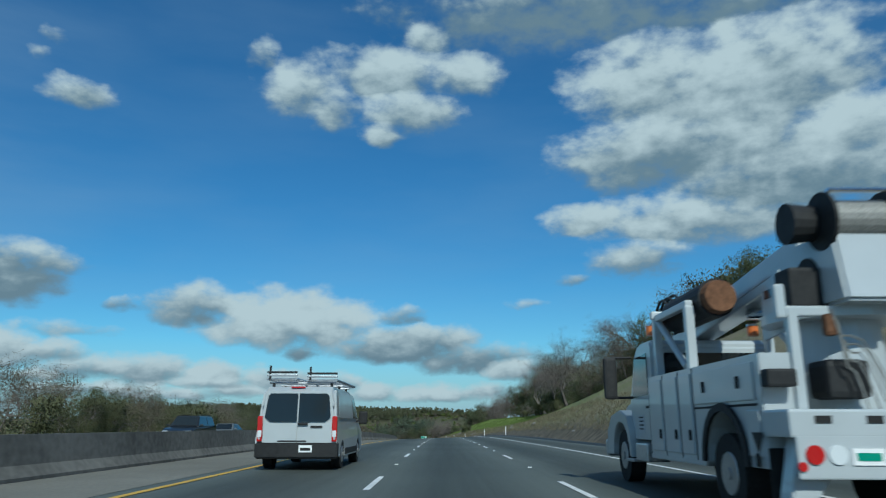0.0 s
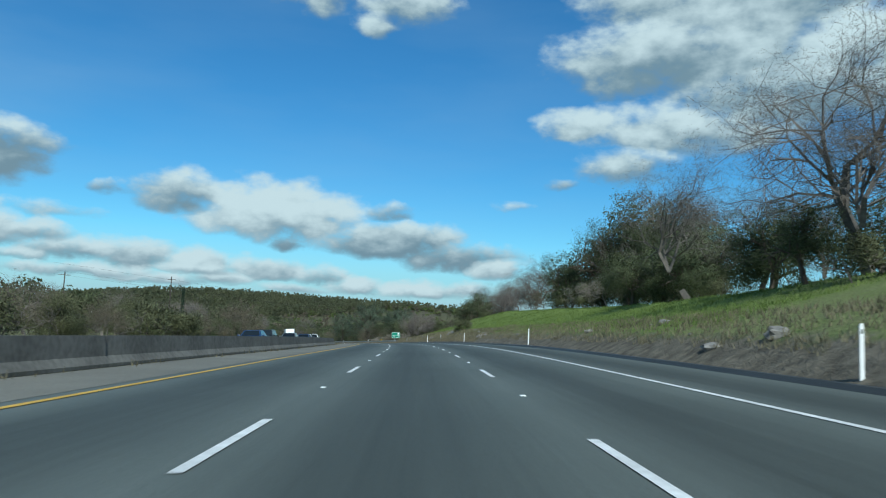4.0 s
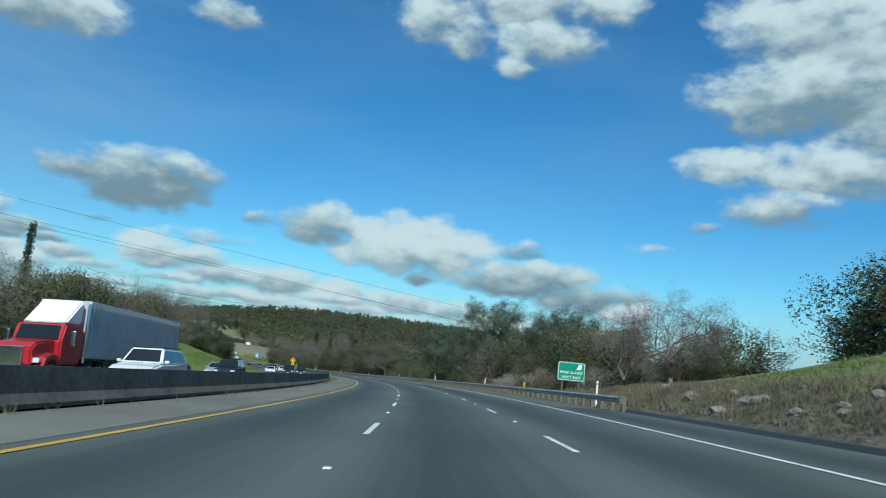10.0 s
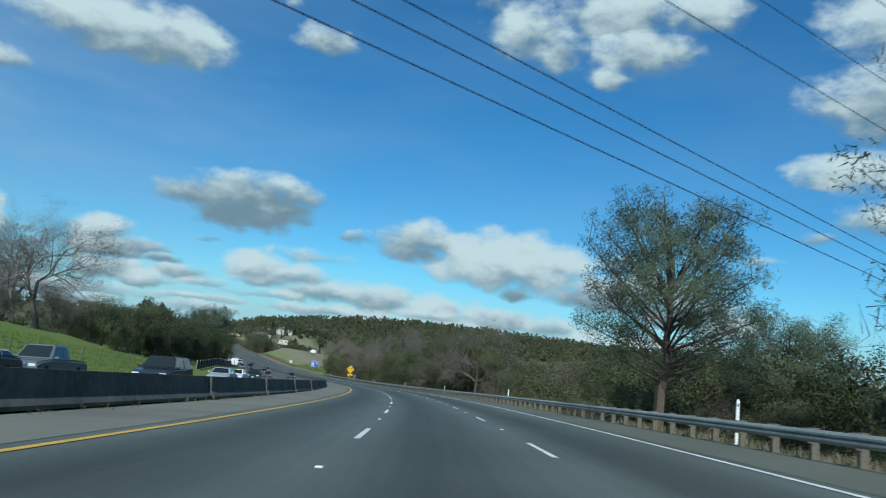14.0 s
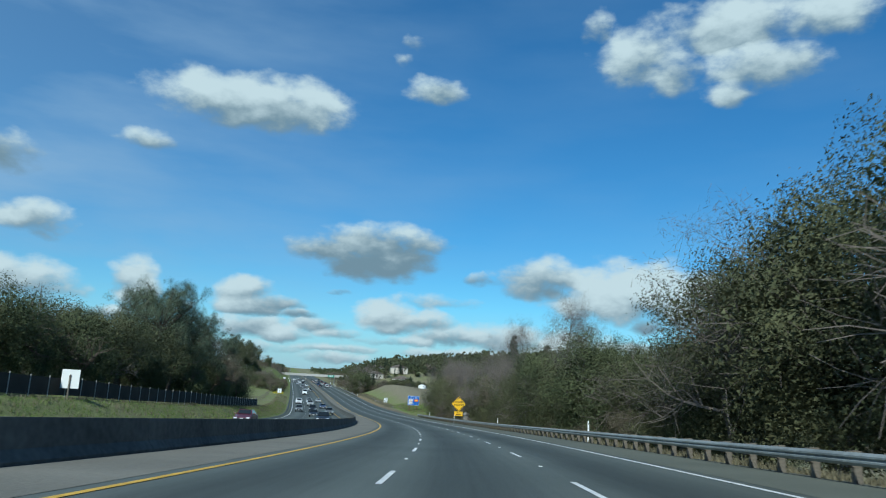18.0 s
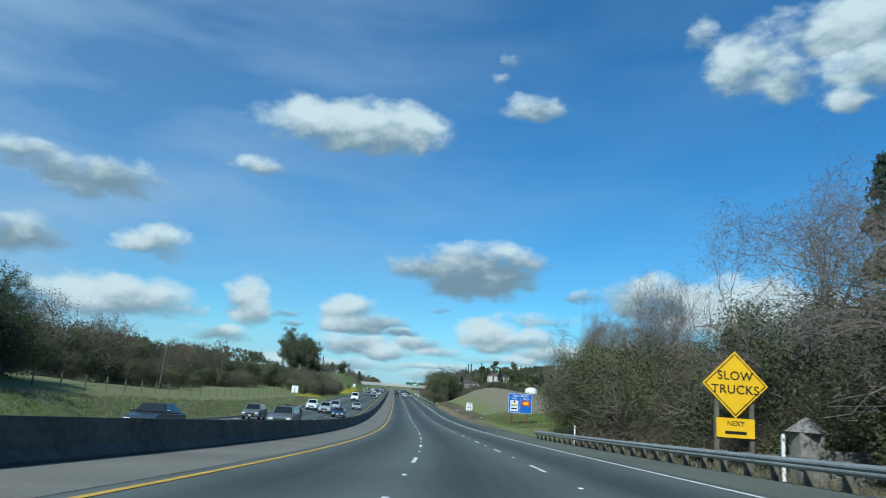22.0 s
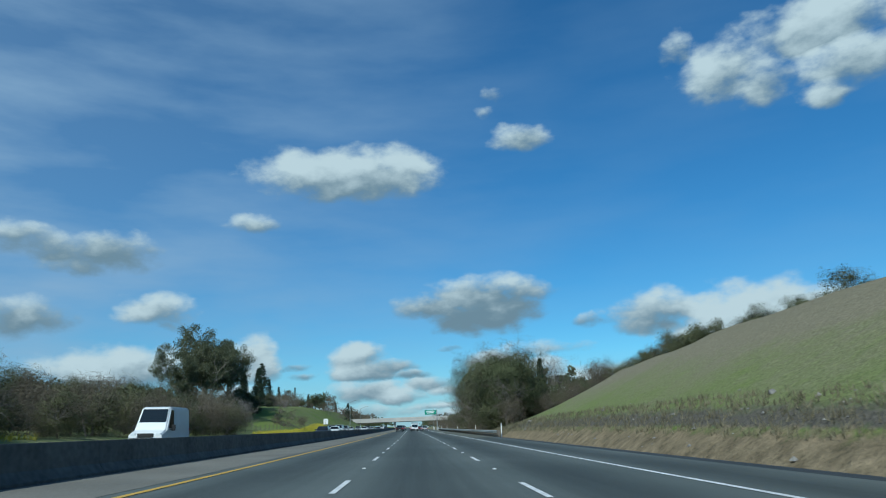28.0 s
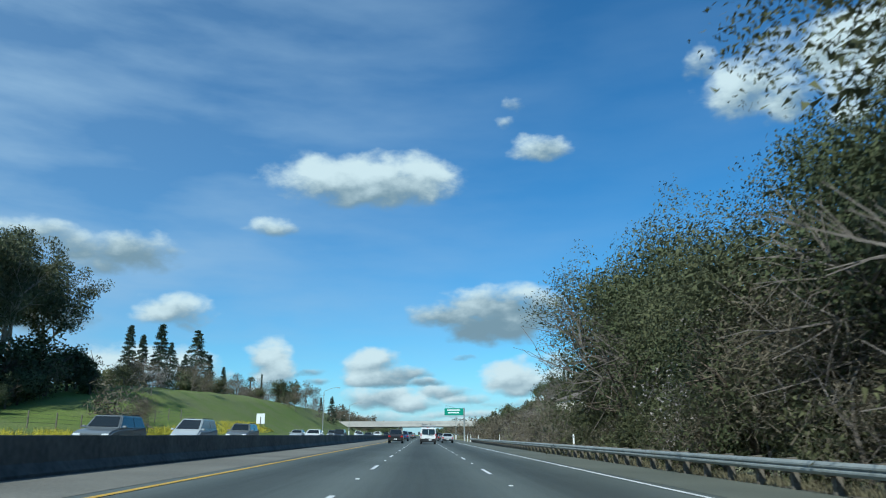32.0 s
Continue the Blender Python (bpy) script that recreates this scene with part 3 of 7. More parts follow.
def land_up(s, lat):
    """The land's height above the road's plane."""
    s, lat = np.broadcast_arrays(np.asarray(s, float), np.asarray(lat, float))
    r22 = np.interp(s, [a for a, b in RIGHT_22], [b for a, b in RIGHT_22])
    l40 = np.interp(s, [a for a, b in LEFT_40], [b for a, b in LEFT_40])
    right = np.interp(lat, [9.4, 22], [0, 1]) * r22 + np.clip(lat - 22, 0, 60) / 38 * r22 * np.interp(s, [640, 690, 880, 960], [0.6, -0.4, -0.4, 0.6])
    bank = np.clip((lat - 9.6) / 2.2, 0, 1) * 0.45 * (r22 > 0.6)
    left = np.interp(-lat, [23.5, 28, 40], [0, 0.25, 1]) * l40 + np.clip(-lat - 40, 0, 60) / 60 * l40 * 0.3
    left = left + np.clip((-lat - 23.5) / 3.0, 0, 1) * np.interp(s, [465, 490, 700, 780, 850], [0, 1.15, 1.3, 0.6, 0])
    rough = 0.16 * np.sin(s * 0.31 + lat * 0.7) * np.sin(lat * 0.23 - s * 0.11) * np.clip((np.abs(lat + 6) - 18) / 10, 0, 1)
    up = np.where(lat > 0, right + bank, left) + rough
    p = spots(s, lat, 0)
    x, y = p[..., 0], p[..., 1]
    far = np.clip((np.abs(lat + 6) - 55) / 60, 0, 1)
    up = up + 31 * bulge(x, y, -440, 1400, 300, 150, -12) * far + 21 * bulge(x, y, -20, 1400, 380, 170, -14) * far
    up = up + 15 * bulge(x, y, -395, 1010, 70, 60, 40) * np.clip((lat - 18) / 25, 0, 1)
    up = up + 25 * bulge(x, y, 500, 1300, 400, 260, 0) * far + 10 * bulge(x, y, -700, 700, 260, 200, 0) * far * np.clip((-lat - 120) / 100, 0, 1)
    return up - 0.07 * (np.abs(lat + 6.9) < 16.4)


def land_spot(s, lat, sink=0.0):
    return spot(s, lat, float(land_up(s, lat)) - sink)


LAND_S = np.concatenate([np.arange(-400, -60, 20), np.arange(-60, 1080, 4), np.arange(1080, 1700, 15), np.arange(1700, 4001, 100)]).astype(float)
edge = [9.4, 9.8, 10.3, 10.6, 10.9, 11.2, 11.6, 12.0, 12.5, 13.0, 13.6, 14.3, 15, 16, 17, 19.5, 22, 25, 29, 34, 40, 48, 58, 70, 85, 105, 130, 160, 200, 250, 310, 380, 460]
LAND_LAT = np.array([-560, -460, -380] + [-13.9 - e for e in edge[::-1]][3:] + [-16, -8] + [0] + [8.8] + edge + [600, 800, 1100, 1500, 2200.0])
LAND_LAT = np.unique(np.round(LAND_LAT, 2))
gs, gl = np.meshgrid(LAND_S, LAND_LAT, indexing="ij")
up = land_up(gs, gl)
rows, cols = gs.shape
gv = spots(gs, gl, up).reshape(-1, 3)
idx = np.arange(rows * cols).reshape(rows, cols)
gf = np.stack([idx[:-1, :-1], idx[:-1, 1:], idx[1:, 1:], idx[1:, :-1]], -1).reshape(-1, 4)
land_mesh = mesh_of("ground", gv, gf.tolist(), M["ground"], smooth=True)
dry = np.interp(gs, [0, 60, 120, 150, 230, 260, 290, 640, 690, 740, 860, 900, 1000], [0.75, 0.7, 0.35, 0.0, 0.05, 0.4, 0.8, 0.6, 0.2, 0.55, 0.5, 0.6, 0.6])
dry_left = np.interp(gs, [0, 340, 370, 460, 500, 700, 880, 930, 1100], [0.6, 0.5, 0.0, 0.1, 0.35, 0.45, 0.3, 0.15, 0.3])
dry = np.where(gl < 0, dry_left, dry)
on_hill = np.interp(gs, [690, 715, 835, 850], [0, 1, 1, 0]) * (gl > 8)
dry = dry * (1 - on_hill) + on_hill * np.interp(gl, [11.5, 14, 17, 21, 24], [0.30, 0.38, 0.62, 0.95, 1.0])
away = np.clip((np.abs(gl + 6) - 70) / 120, 0, 1)
dry = dry * (1 - away) + 0.6 * away
cut = np.interp(gs, [-400, 120, 300, 330, 660, 690, 840, 860, 1100], [11.5, 12.0, 13.5, 10.0, 10.0, 11.0, 11.3, 10, 10])
earth = np.clip(1 - np.abs(gl - 9.5) / (cut - 9.5) * np.where(gl > 0, 1, 9), 0, 1) ** 0.5 * (gl > 8)
brush = np.clip((np.abs(gl + 6) - 75) / 40, 0, 1)
ochre = np.interp(gs, [690, 760, 840, 870], [0, 0.7, 0.8, 0])
litter = on_hill * np.interp(gl, [10.6, 11.0, 11.6, 12.6], [0, 0.85, 0.6, 0])
for name, values in (("dry", dry), ("earth", earth), ("ochre", ochre), ("brush", brush), ("litter", litter)):
    land_mesh.attributes.new(name, "FLOAT", "POINT").data.foreach_set("value", values.ravel().astype(np.float32))
ground = tagged(new("ground", land_mesh), "rolling roadside land with grass, dry grass and bare earth", "ground", kind="structure")

# ---- the two carriageways
ROAD_END = 1500
road = thing("road", "grey asphalt freeway carriageway with three lanes", "road", kind="structure")
strip("asphalt_deck", -120, ROAD_END, [-8.75, -5.7, -1.83, 1.83, 5.6, 8.9, 9.5], [-0.004, 0, 0, 0, 0, -0.01, -0.05], M["asphalt"], 4, road)
strip("inner_shoulder", -120, ROAD_END, [-8.72, -5.95], [0.008, 0.006], M["shoulder"], 4, road, "dusty gravelly inner shoulder")
strip("edge_line", -120, ROAD_END, [-5.61, -5.45], [0.011, 0.011], M["yellow_line"], 4, road, "worn yellow edge line")
strip("edge_line", -120, ROAD_END, [5.44, 5.60], [0.011, 0.011], M["white_line"], 4, road, "white edge line")
for s0, s1 in ((289, 664), (828, 1010)):
    strip("paved_shoulder", s0, s1, [5.95, 7.4, 8.9, 9.45], [0.004, 0.004, -0.004, -0.042], M["paved_shoulder"], 4, road, "pale worn shoulder beside the rail")
strip("asphalt_dike", -120, 288, [8.9, 9.05, 9.2, 9.35], [-0.01, 0.11, 0.12, -0.03], M["worn"], 4, road, "low asphalt kerb along the verge")
strip("asphalt_dike", 668, 830, [8.85, 8.95, 9.05, 9.2], [-0.01, 0.05, 0.055, -0.03], M["worn"], 4, road, "low asphalt kerb along the verge")
dash_mesh = mesh_of("lane_dash", [(-0.06, 0, 0), (0.06, 0, 0), (0.06, 3.31, 0), (-0.06, 3.31, 0)], [(0, 1, 2, 3)], M["white_line"])
bm = box((0.10, 0.10, 0.018), (0, 0, 0.009), 0.006)
marker_mesh = bpy.data.meshes.new("road_marker")
bm.to_mesh(marker_mesh), bm.free()
marker_mesh.materials.append(M["white_paint"])


def on_road(s, lat, up):
    """A pose that lies in the road's sloping plane."""
    o, f, r = spot(s, lat, up), spot(s + 2, lat, up), spot(s, lat + 1, up)
    y = (f - o).normalized()
    z = (r - o).cross(y).normalized()
    return Matrix.Translation(o) @ Matrix((y.cross(z), y, z)).transposed().to_4x4()


for lat, first in ((-1.83, 12.44), (1.83, 11.1)):
    for i in range(-5, 84):
        s = first + 13.375 * i
        held_by(new("lane_dash", dash_mesh), road, on_road(s, lat, 0.011))
        if s < 1000:
            held_by(new("road_marker", marker_mesh), road, on_road(s + 8.35, lat, 0.0))

other = thing("opposite_road", "grey asphalt carriageway for oncoming traffic", "road", kind="structure")
strip("asphalt_deck", -120, ROAD_END, [-23.2, -22.6, -9.4], [-0.06, 0, 0], M["asphalt"], 4, other)
strip("edge_line", -120, ROAD_END, [-11.36, -11.2], [0.011, 0.011], M["yellow_line"], 4, other, "yellow edge line")
strip("edge_line", -120, ROAD_END, [-22.0, -21.85], [0.011, 0.011], M["white_line"], 4, other, "white edge line")
strip("asphalt_dike", 480, 1000, [-23.4, -23.2, -23.0, -22.8], [-0.02, 0.14, 0.14, -0.01], M["worn"], 4, other, "dark asphalt kerb")
for lat in (-14.8, -18.3):
    for i in range(24, 84):
        held_by(new("lane_dash", dash_mesh), other, on_road(5 + 13.375 * i, lat, 0.011))

# ---- the concrete barrier between them, in cast lengths
median = thing("median_barrier", "weathered concrete median barrier with sloping faces, sun and shade in its colour", "barrier", kind="structure")
for i in range(-10, 106):
    s = 12.2 * i
    c = -9.05 - float(np.interp(s, [60, 150, 380, 430], [0, 0.55, 0.55, 0]))
    out = [(c + 0.30, -0.02), (c + 0.30, 0.08), (c + 0.13, 0.30), (c + 0.08, 0.90), (c - 0.08, 0.90), (c - 0.13, 0.30), (c - 0.30, 0.08), (c - 0.30, -0.02)]
    # sunlit copy up to s = 235, shaded copy beyond
    closed_sweep("barrier_length", s + 0.012, s + 12.188, out, M["barrier" if s > 235 else "sunlit_barrier"], median)


# ---- steel guardrails on timber posts
def guardrail(s0, s1, lat, label):
    rail = thing("guardrail", label, "guardrail", kind="structure")
    wave = [(0.0, 0.42), (-0.035, 0.45), (-0.075, 0.49), (-0.075, 0.53), (-0.02, 0.57), (-0.075, 0.61), (-0.075, 0.65), (-0.035, 0.69), (0.0, 0.72)]
    wave = wave + [(a + 0.008, b) for a, b in wave[::-1]]
    k = int(round((s1 - s0) / 7.62))
    for i in range(k):
        closed_sweep("rail_beam", s0 + i * 7.62, s0 + (i + 1) * 7.62 + 0.2, [(lat + a + 0.004 * (i % 2), b) for a, b in wave], M["steel"], rail, 2.6)
    post = bpy.data.meshes.new("post")
    bm = box((0.19, 0.15, 1.25), (0.25, 0, 0.13), 0.012)
    box((0.15, 0.15, 0.36), (0.08, 0, 0.56), 0.01, bm)
    bm.to_mesh(post), bm.free()
    post.materials.append(M["post_wood"])
    for i in range(int((s1 - s0) / 1.905) + 1):
        held_by(new("post", post), rail, place(s0 + 0.1 + i * 1.905, lat + 0.01))
    return rail


guardrail(287, 646, 8.65, "long galvanised steel guardrail on brown timber posts")
guardrail(829, 1000, 8.9, "galvanised steel guardrail on timber posts beside the trees")


# ---- trees and scrub: each kind is grown once or more, then set out along the road
def limbs(rng, height, spread, levels, kids, lean=0.15, droop=0.0, trunk_r=0.25, first=0.3, shrink=0.68, wiggle=0.25, up_pull=0.25):
    """Tapering limbs as (p0, p1, r0, r1) and the ends of the last ones."""
    made, ends = [], []

    def branch(p, way, length, r, level):
        n = 3 if level < 2 else 2
        for i in range(n):
            way = (way + Vector(rng.normal(0, wiggle, 3)) * 0.5 + Vector((0, 0, up_pull - droop * level))* 0.25).normalized()
            q = p + way * (length / n)
            r2 = r * (0.82 if i < n - 1 else 0.7)
            made.append((p, q, r, r2))
            p, r = q, r2
            if level < levels and i >= (1 if level == 0 else 0):
                for _ in range(kids if level else max(2, kids - 1)):
                    a = rng.uniform(0, 2 * math.pi)
                    side = way.orthogonal().normalized()
                    side.rotate(Matrix.Rotation(a, 3, way))
                    out = (way * rng.uniform(0.35, 0.9) + side * spread * rng.uniform(0.6, 1.2)).normalized()
                    branch(p, out, length * shrink * rng.uniform(0.75, 1.15), r * 0.68, level + 1)
        if level >= levels - 1:
            ends.append(p)

    branch(Vector((0, 0, -0.3)), Vector((rng.normal(0, lean), rng.normal(0, lean), 1)).normalized(), height * first * 1.6, trunk_r, 0)
    return made, ends


def limb_mesh(name, made, material, sides=3, thin=0.0):
    rows = [m for m in made if m[2] > thin]
    p0, p1 = np.array([m[0] for m in rows]), np.array([m[1] for m in rows])
    r0, r1 = np.array([m[2] for m in rows]), np.array([m[3] for m in rows])
    way = p1 - p0
    way /= np.linalg.norm(way, axis=1, keepdims=True) + 1e-9
    u = np.cross(way, np.where(np.abs(way[:, 2:3]) > 0.9, [[1.0, 0, 0]], [[0, 0, 1.0]]))
    u /= np.linalg.norm(u, axis=1, keepdims=True) + 1e-9
    w = np.cross(way, u)
    out = []
    for j in range(sides):
        a0, a1 = 2 * math.pi * j / sides, 2 * math.pi * (j + 1) / sides
        d0, d1 = u * math.cos(a0) + w * math.sin(a0), u * math.cos(a1) + w * math.sin(a1)
        out.append(np.stack([p0 + d0 * r0[:, None], p0 + d1 * r0[:, None], p1 + d1 * r1[:, None], p1 + d0 * r1[:, None]], 1))
    return quads_of(name, np.concatenate(out), material)


def leaf_quads(rng, centres, per, spread, length, width, flat=1.0, hang=0.0):
    """Pointed leaves or sprays scattered round centres."""
    c = np.repeat(np.asarray(centres, float), per, axis=0)
    k = len(c)
    ball = rng.normal(0, 1, (k, 3))
    ball *= (rng.uniform(0, 1, k) ** 0.45 * 1.55 / np.linalg.norm(ball, axis=1))[:, None]
    c = c + ball * np.array([spread, spread, spread * flat])
    d = rng.normal(0, 1, (k, 3))
    d[:, 2] -= hang
    d /= np.linalg.norm(d, axis=1, keepdims=True)
    e = np.cross(d, rng.normal(0, 1, (k, 3)))
    e /= np.linalg.norm(e, axis=1, keepdims=True) + 1e-9
    ln = (length * rng.uniform(0.6, 1.3, k))[:, None]
    wd = (width * rng.uniform(0.6, 1.3, k))[:, None]
    return np.stack([c - d * ln / 2 + e * wd / 2, c + d * ln / 2, c - d * ln / 2 - e * wd / 2], 1)


def clump_points(rng, height, radius, low, count, lobes=9, squash=0.8):
    """Centres of leaf clumps in an uneven crown of several lobes."""
    base = []
    for i in range(lobes):
        a, rr = rng.uniform(0, 2 * math.pi), radius * rng.uniform(0.15, 0.72)
        z = rng.uniform(low + radius * 0.2, height - radius * 0.35)
        base.append((rr * math.cos(a), rr * math.sin(a), z, radius * rng.uniform(0.28, 0.5)))
    base.append((0, 0, height - radius * 0.45, radius * 0.42))
    pts = []
    for _ in range(count):
        x, y, z, r = base[rng.integers(len(base))]
        d = rng.normal(0, 1, 3)
        d /= np.linalg.norm(d)
        q = r * rng.uniform(0.55, 1.0)
        pts.append((x + d[0] * q, y + d[1] * q, max(low * 0.8, z + d[2] * q * squash)))
    return pts


def tree(name, label, trunk_mesh, crown_mesh=None, crown="crown"):
    t = thing(name, label, "bush" if "bush" in name or "scrub" in name else "tree")
    part("trunk", trunk_mesh, None, t)
    if crown_mesh:
        part(crown, crown_mesh, None, t)
    t.location = (0, 0, -500)
    return t


KINDS = {}


def add_kind(key, t, height):
    KINDS.setdefault(key, []).append([t, height, False])


def crown_of(g, pts, per, spread, length, width, material, hang=0.0, inner=0.6):
    """Fine leaves round the clump centres, and coarser sprays inside that close the crown."""
    p = np.array([tuple(q) for q in pts])
    mid = p.mean(0)
    core = mid + (p - mid) * np.array([0.72, 0.72, 0.8])
    fine = leaf_quads(g, p, per, spread, length, width, 1.0, hang)
    coarse = leaf_quads(g, core, 9, spread * 1.25, inner * 0.66, inner * 0.42, 1.0, hang)
    q = np.concatenate([fine, coarse])
    # leaves turned outwards, so that the crown takes the light as one rounded mass
    out = q.mean(1) - (mid - np.array([0, 0, 0.25 * mid[2]]))
    out /= np.linalg.norm(out, axis=1, keepdims=True) + 1e-9
    n = np.cross(q[:, 1] - q[:, 0], q[:, 2] - q[:, 0])
    n /= np.linalg.norm(n, axis=1, keepdims=True) + 1e-9
    back = (n * out).sum(1) < 0
    q[back] = q[back][:, ::-1]
    n[back] *= -1
    soft = 0.65 * out + 0.5 * n
    soft /= np.linalg.norm(soft, axis=1, keepdims=True) + 1e-9
    me = quads_of("crown", q, material)
    me.polygons.foreach_set("use_smooth", np.ones(len(me.polygons), bool))
    me.normals_split_custom_set(np.repeat(soft, 3, 0).tolist())
    return me


for seed in range(4):
    g = np.random.default_rng(10 + seed)
    made, ends = limbs(g, 7, 0.9, 3, 2, trunk_r=0.26, first=0.32)
    pts = clump_points(g, 7.6, 4.2, 0.8 if seed == 1 else 0.25, 200, 15)
    add_kind("oak", tree("oak_tree", "broad evergreen oak with dense dark green leaves", limb_mesh("trunk", made, M["bark"], 4, 0.02),
                         crown_of(g, pts, 66, 0.40, 0.125, 0.075, M["oak_leaf"], inner=0.36)), 8.0)
for seed in range(4):
    g = np.random.default_rng(20 + seed)
    made, ends = limbs(g, 9, 0.9, 4, 2, trunk_r=0.28, first=0.32, shrink=0.72, wiggle=0.40, up_pull=0.32)
    made = [m for m in made if min(m[0].z, m[1].z) > 2.2 or math.hypot(m[1].x, m[1].y) < 0.9]
    tips = [e for e in ends if e.z > 2.4]
    add_kind("bare", tree("bare_tree", "leafless deciduous oak with crooked grey-brown branches", limb_mesh("trunk", made, M["twig"], 3),
                          quads_of("crown", leaf_quads(g, tips, 46, 0.46, 0.30, 0.011, 0.8, -0.3), M["twig"]), "crown"), float(np.percentile([m[1][2] for m in made], 97)))
for seed in range(3):
    g = np.random.default_rng(30 + seed)
    made, tufted, bole = [], [], [Vector((0, 0, -0.4))]
    for i in range(8):
        bole.append(Vector((0.12 * i * (0.4 + 0.3 * seed) + g.normal(0, 0.08), g.normal(0, 0.12), 1.15 * (i + 1))))
    for i in range(8):
        made.append((bole[i], bole[i + 1], 0.30 - 0.028 * i, 0.30 - 0.028 * (i + 1)))
    for i in range(40):
        up = ((i + 0.5) / 40) ** 0.8
        a, out = i * 2.4 + g.normal(0, 0.3), 4.7 * math.sqrt(max(0.04, 1 - (1.12 * up - 0.30) ** 2)) * g.uniform(0.72, 1.05)
        tip = Vector((0.5 + out * math.cos(a), out * math.sin(a), 3.3 + 8.5 * up + g.normal(0, 0.3)))
        k = min(6.9, 1.9 + 5.4 * up * g.uniform(0.75, 1.0))
        foot = bole[int(k)].lerp(bole[int(k) + 1], k % 1)
        bend = foot.lerp(tip, 0.55) + Vector((0, 0, -0.35 + 0.1 * out * (up < 0.5)))
        path = [foot * ((1 - q) ** 2) + bend * (2 * q * (1 - q)) + tip * (q * q) for q in (0, 0.25, 0.5, 0.75, 1.0)]
        for j in range(4):
            made.append((path[j], path[j + 1], 0.082 - 0.018 * j, 0.064 - 0.016 * j))
        for j in range(9):
            q = g.uniform(0.45, 1.0) * 3.999
            p = path[int(q)].lerp(path[int(q) + 1], q % 1)
            e = p + Vector((g.normal(0, 0.55), g.normal(0, 0.55), abs(g.normal(0.35, 0.35)))) + (tip - foot).normalized() * 0.35
            made.append((p, e, 0.022, 0.010))
            tufted.append(e)
        tufted.append(tip)
    add_kind("pine", tree("grey_pine", "open-crowned grey pine with tufted needles and ascending limbs", limb_mesh("trunk", made, M["bark"], 4),
                          crown_of(g, tufted, 115, 0.40, 0.25, 0.032, M["pine_needle"], inner=0.26)), 12.3)
for seed in range(3):
    g = np.random.default_rng(40 + seed)
    made, _ = limbs(g, 2.6, 1.2, 2, 3, lean=0.3, trunk_r=0.07, first=0.4, wiggle=0.35)
    pts = clump_points(g, 3.0, 2.1, 0.1, 90, 10)
    add_kind("bush", tree("roadside_bush", "rounded olive-green roadside shrub", limb_mesh("trunk", made, M["twig"], 3),
                          crown_of(g, pts, 44, 0.27, 0.09, 0.05, M["olive_leaf"], inner=0.28), "foliage"), 3.0)
for seed in range(3):
    g = np.random.default_rng(50 + seed)
    made, ends = limbs(g, 4.6, 1.2, 3, 3, lean=0.35, trunk_r=0.07, first=0.33, shrink=0.74, wiggle=0.4)
    tips = list(ends)
    g.shuffle(tips)
    q = np.concatenate([leaf_quads(g, tips[:260], 8, 0.42, 0.7, 0.022), leaf_quads(g, tips[:260], 5, 0.32, 0.12, 0.07)])
    add_kind("scrub", tree("winter_scrub", "tangled grey-brown scrub with sparse leaves", limb_mesh("trunk", made, M["twig"], 3, 0.008),
                           quads_of("crown", q, M["brown_leaf"]), "foliage"), max(m[1][2] for m in made))
for seed in range(3):
    g = np.random.default_rng(60 + seed)
    made, _ = limbs(g, 6, 1.0, 3, 3, lean=0.3, trunk_r=0.13, first=0.3, shrink=0.7)
    pts = clump_points(g, 6.8, 3.8, 0.3, 210, 14)
    add_kind("willow", tree("thicket_tree", "tall olive and grey thicket tree reaching to the ground", limb_mesh("trunk", made, M["twig"], 3, 0.008),
                            crown_of(g, pts, 64, 0.42, 0.125, 0.055, M["olive_leaf"], 0.4, inner=0.32)), 7.2)
for seed in range(2):
    g = np.random.default_rng(70 + seed)
    made, ends = limbs(g, 17, 0.62, 3, 3, trunk_r=0.42, first=0.36, shrink=0.6, up_pull=0.6)
    top = max(m[1][2] for m in made)
    tips = [e for e in ends if e[2] > top * 0.16]
    g.shuffle(tips)
    add_kind("gum", tree("eucalyptus_tree", "tall eucalyptus with pale limbs and hanging olive leaf clumps", limb_mesh("trunk", made, M["pale_bark"], 5),
                         quads_of("crown", leaf_quads(g, tips[:260], 70, 0.72, 0.40, 0.17, hang=1.0), M["gum_leaf"])), top)
for seed in range(2):
    g = np.random.default_rng(80 + seed)
    made, pts = [(Vector((0, 0, -0.3)), Vector((0, 0, 11.5)), 0.2, 0.02)], []
    for i in range(170):
        z = 1.0 + 10.4 * (round(i / 12) / 14.2) + g.uniform(-0.33, 0.33)
        a, r = g.uniform(0, 2 * math.pi), ((4.2, 2.5)[seed] * (1 - z / 12) + 0.12) * g.uniform(0.7, 1.1)
        tip = Vector((r * math.cos(a), r * math.sin(a), z - 0.25 * r))
        made.append((Vector((0, 0, z)), tip, 0.04, 0.01))
        pts += [Vector((0, 0, z)).lerp(tip, k) for k in (0.45, 0.75, 1.0)]
    add_kind("fir", tree("conifer_tree", "dark green cone-shaped conifer", limb_mesh("trunk", made, M["bark"], 3),
                         quads_of("crown", leaf_quads(g, pts, 13, 0.26, 0.36, 0.12, 0.45, 0.3), M["fir_needle"])), 11.8)
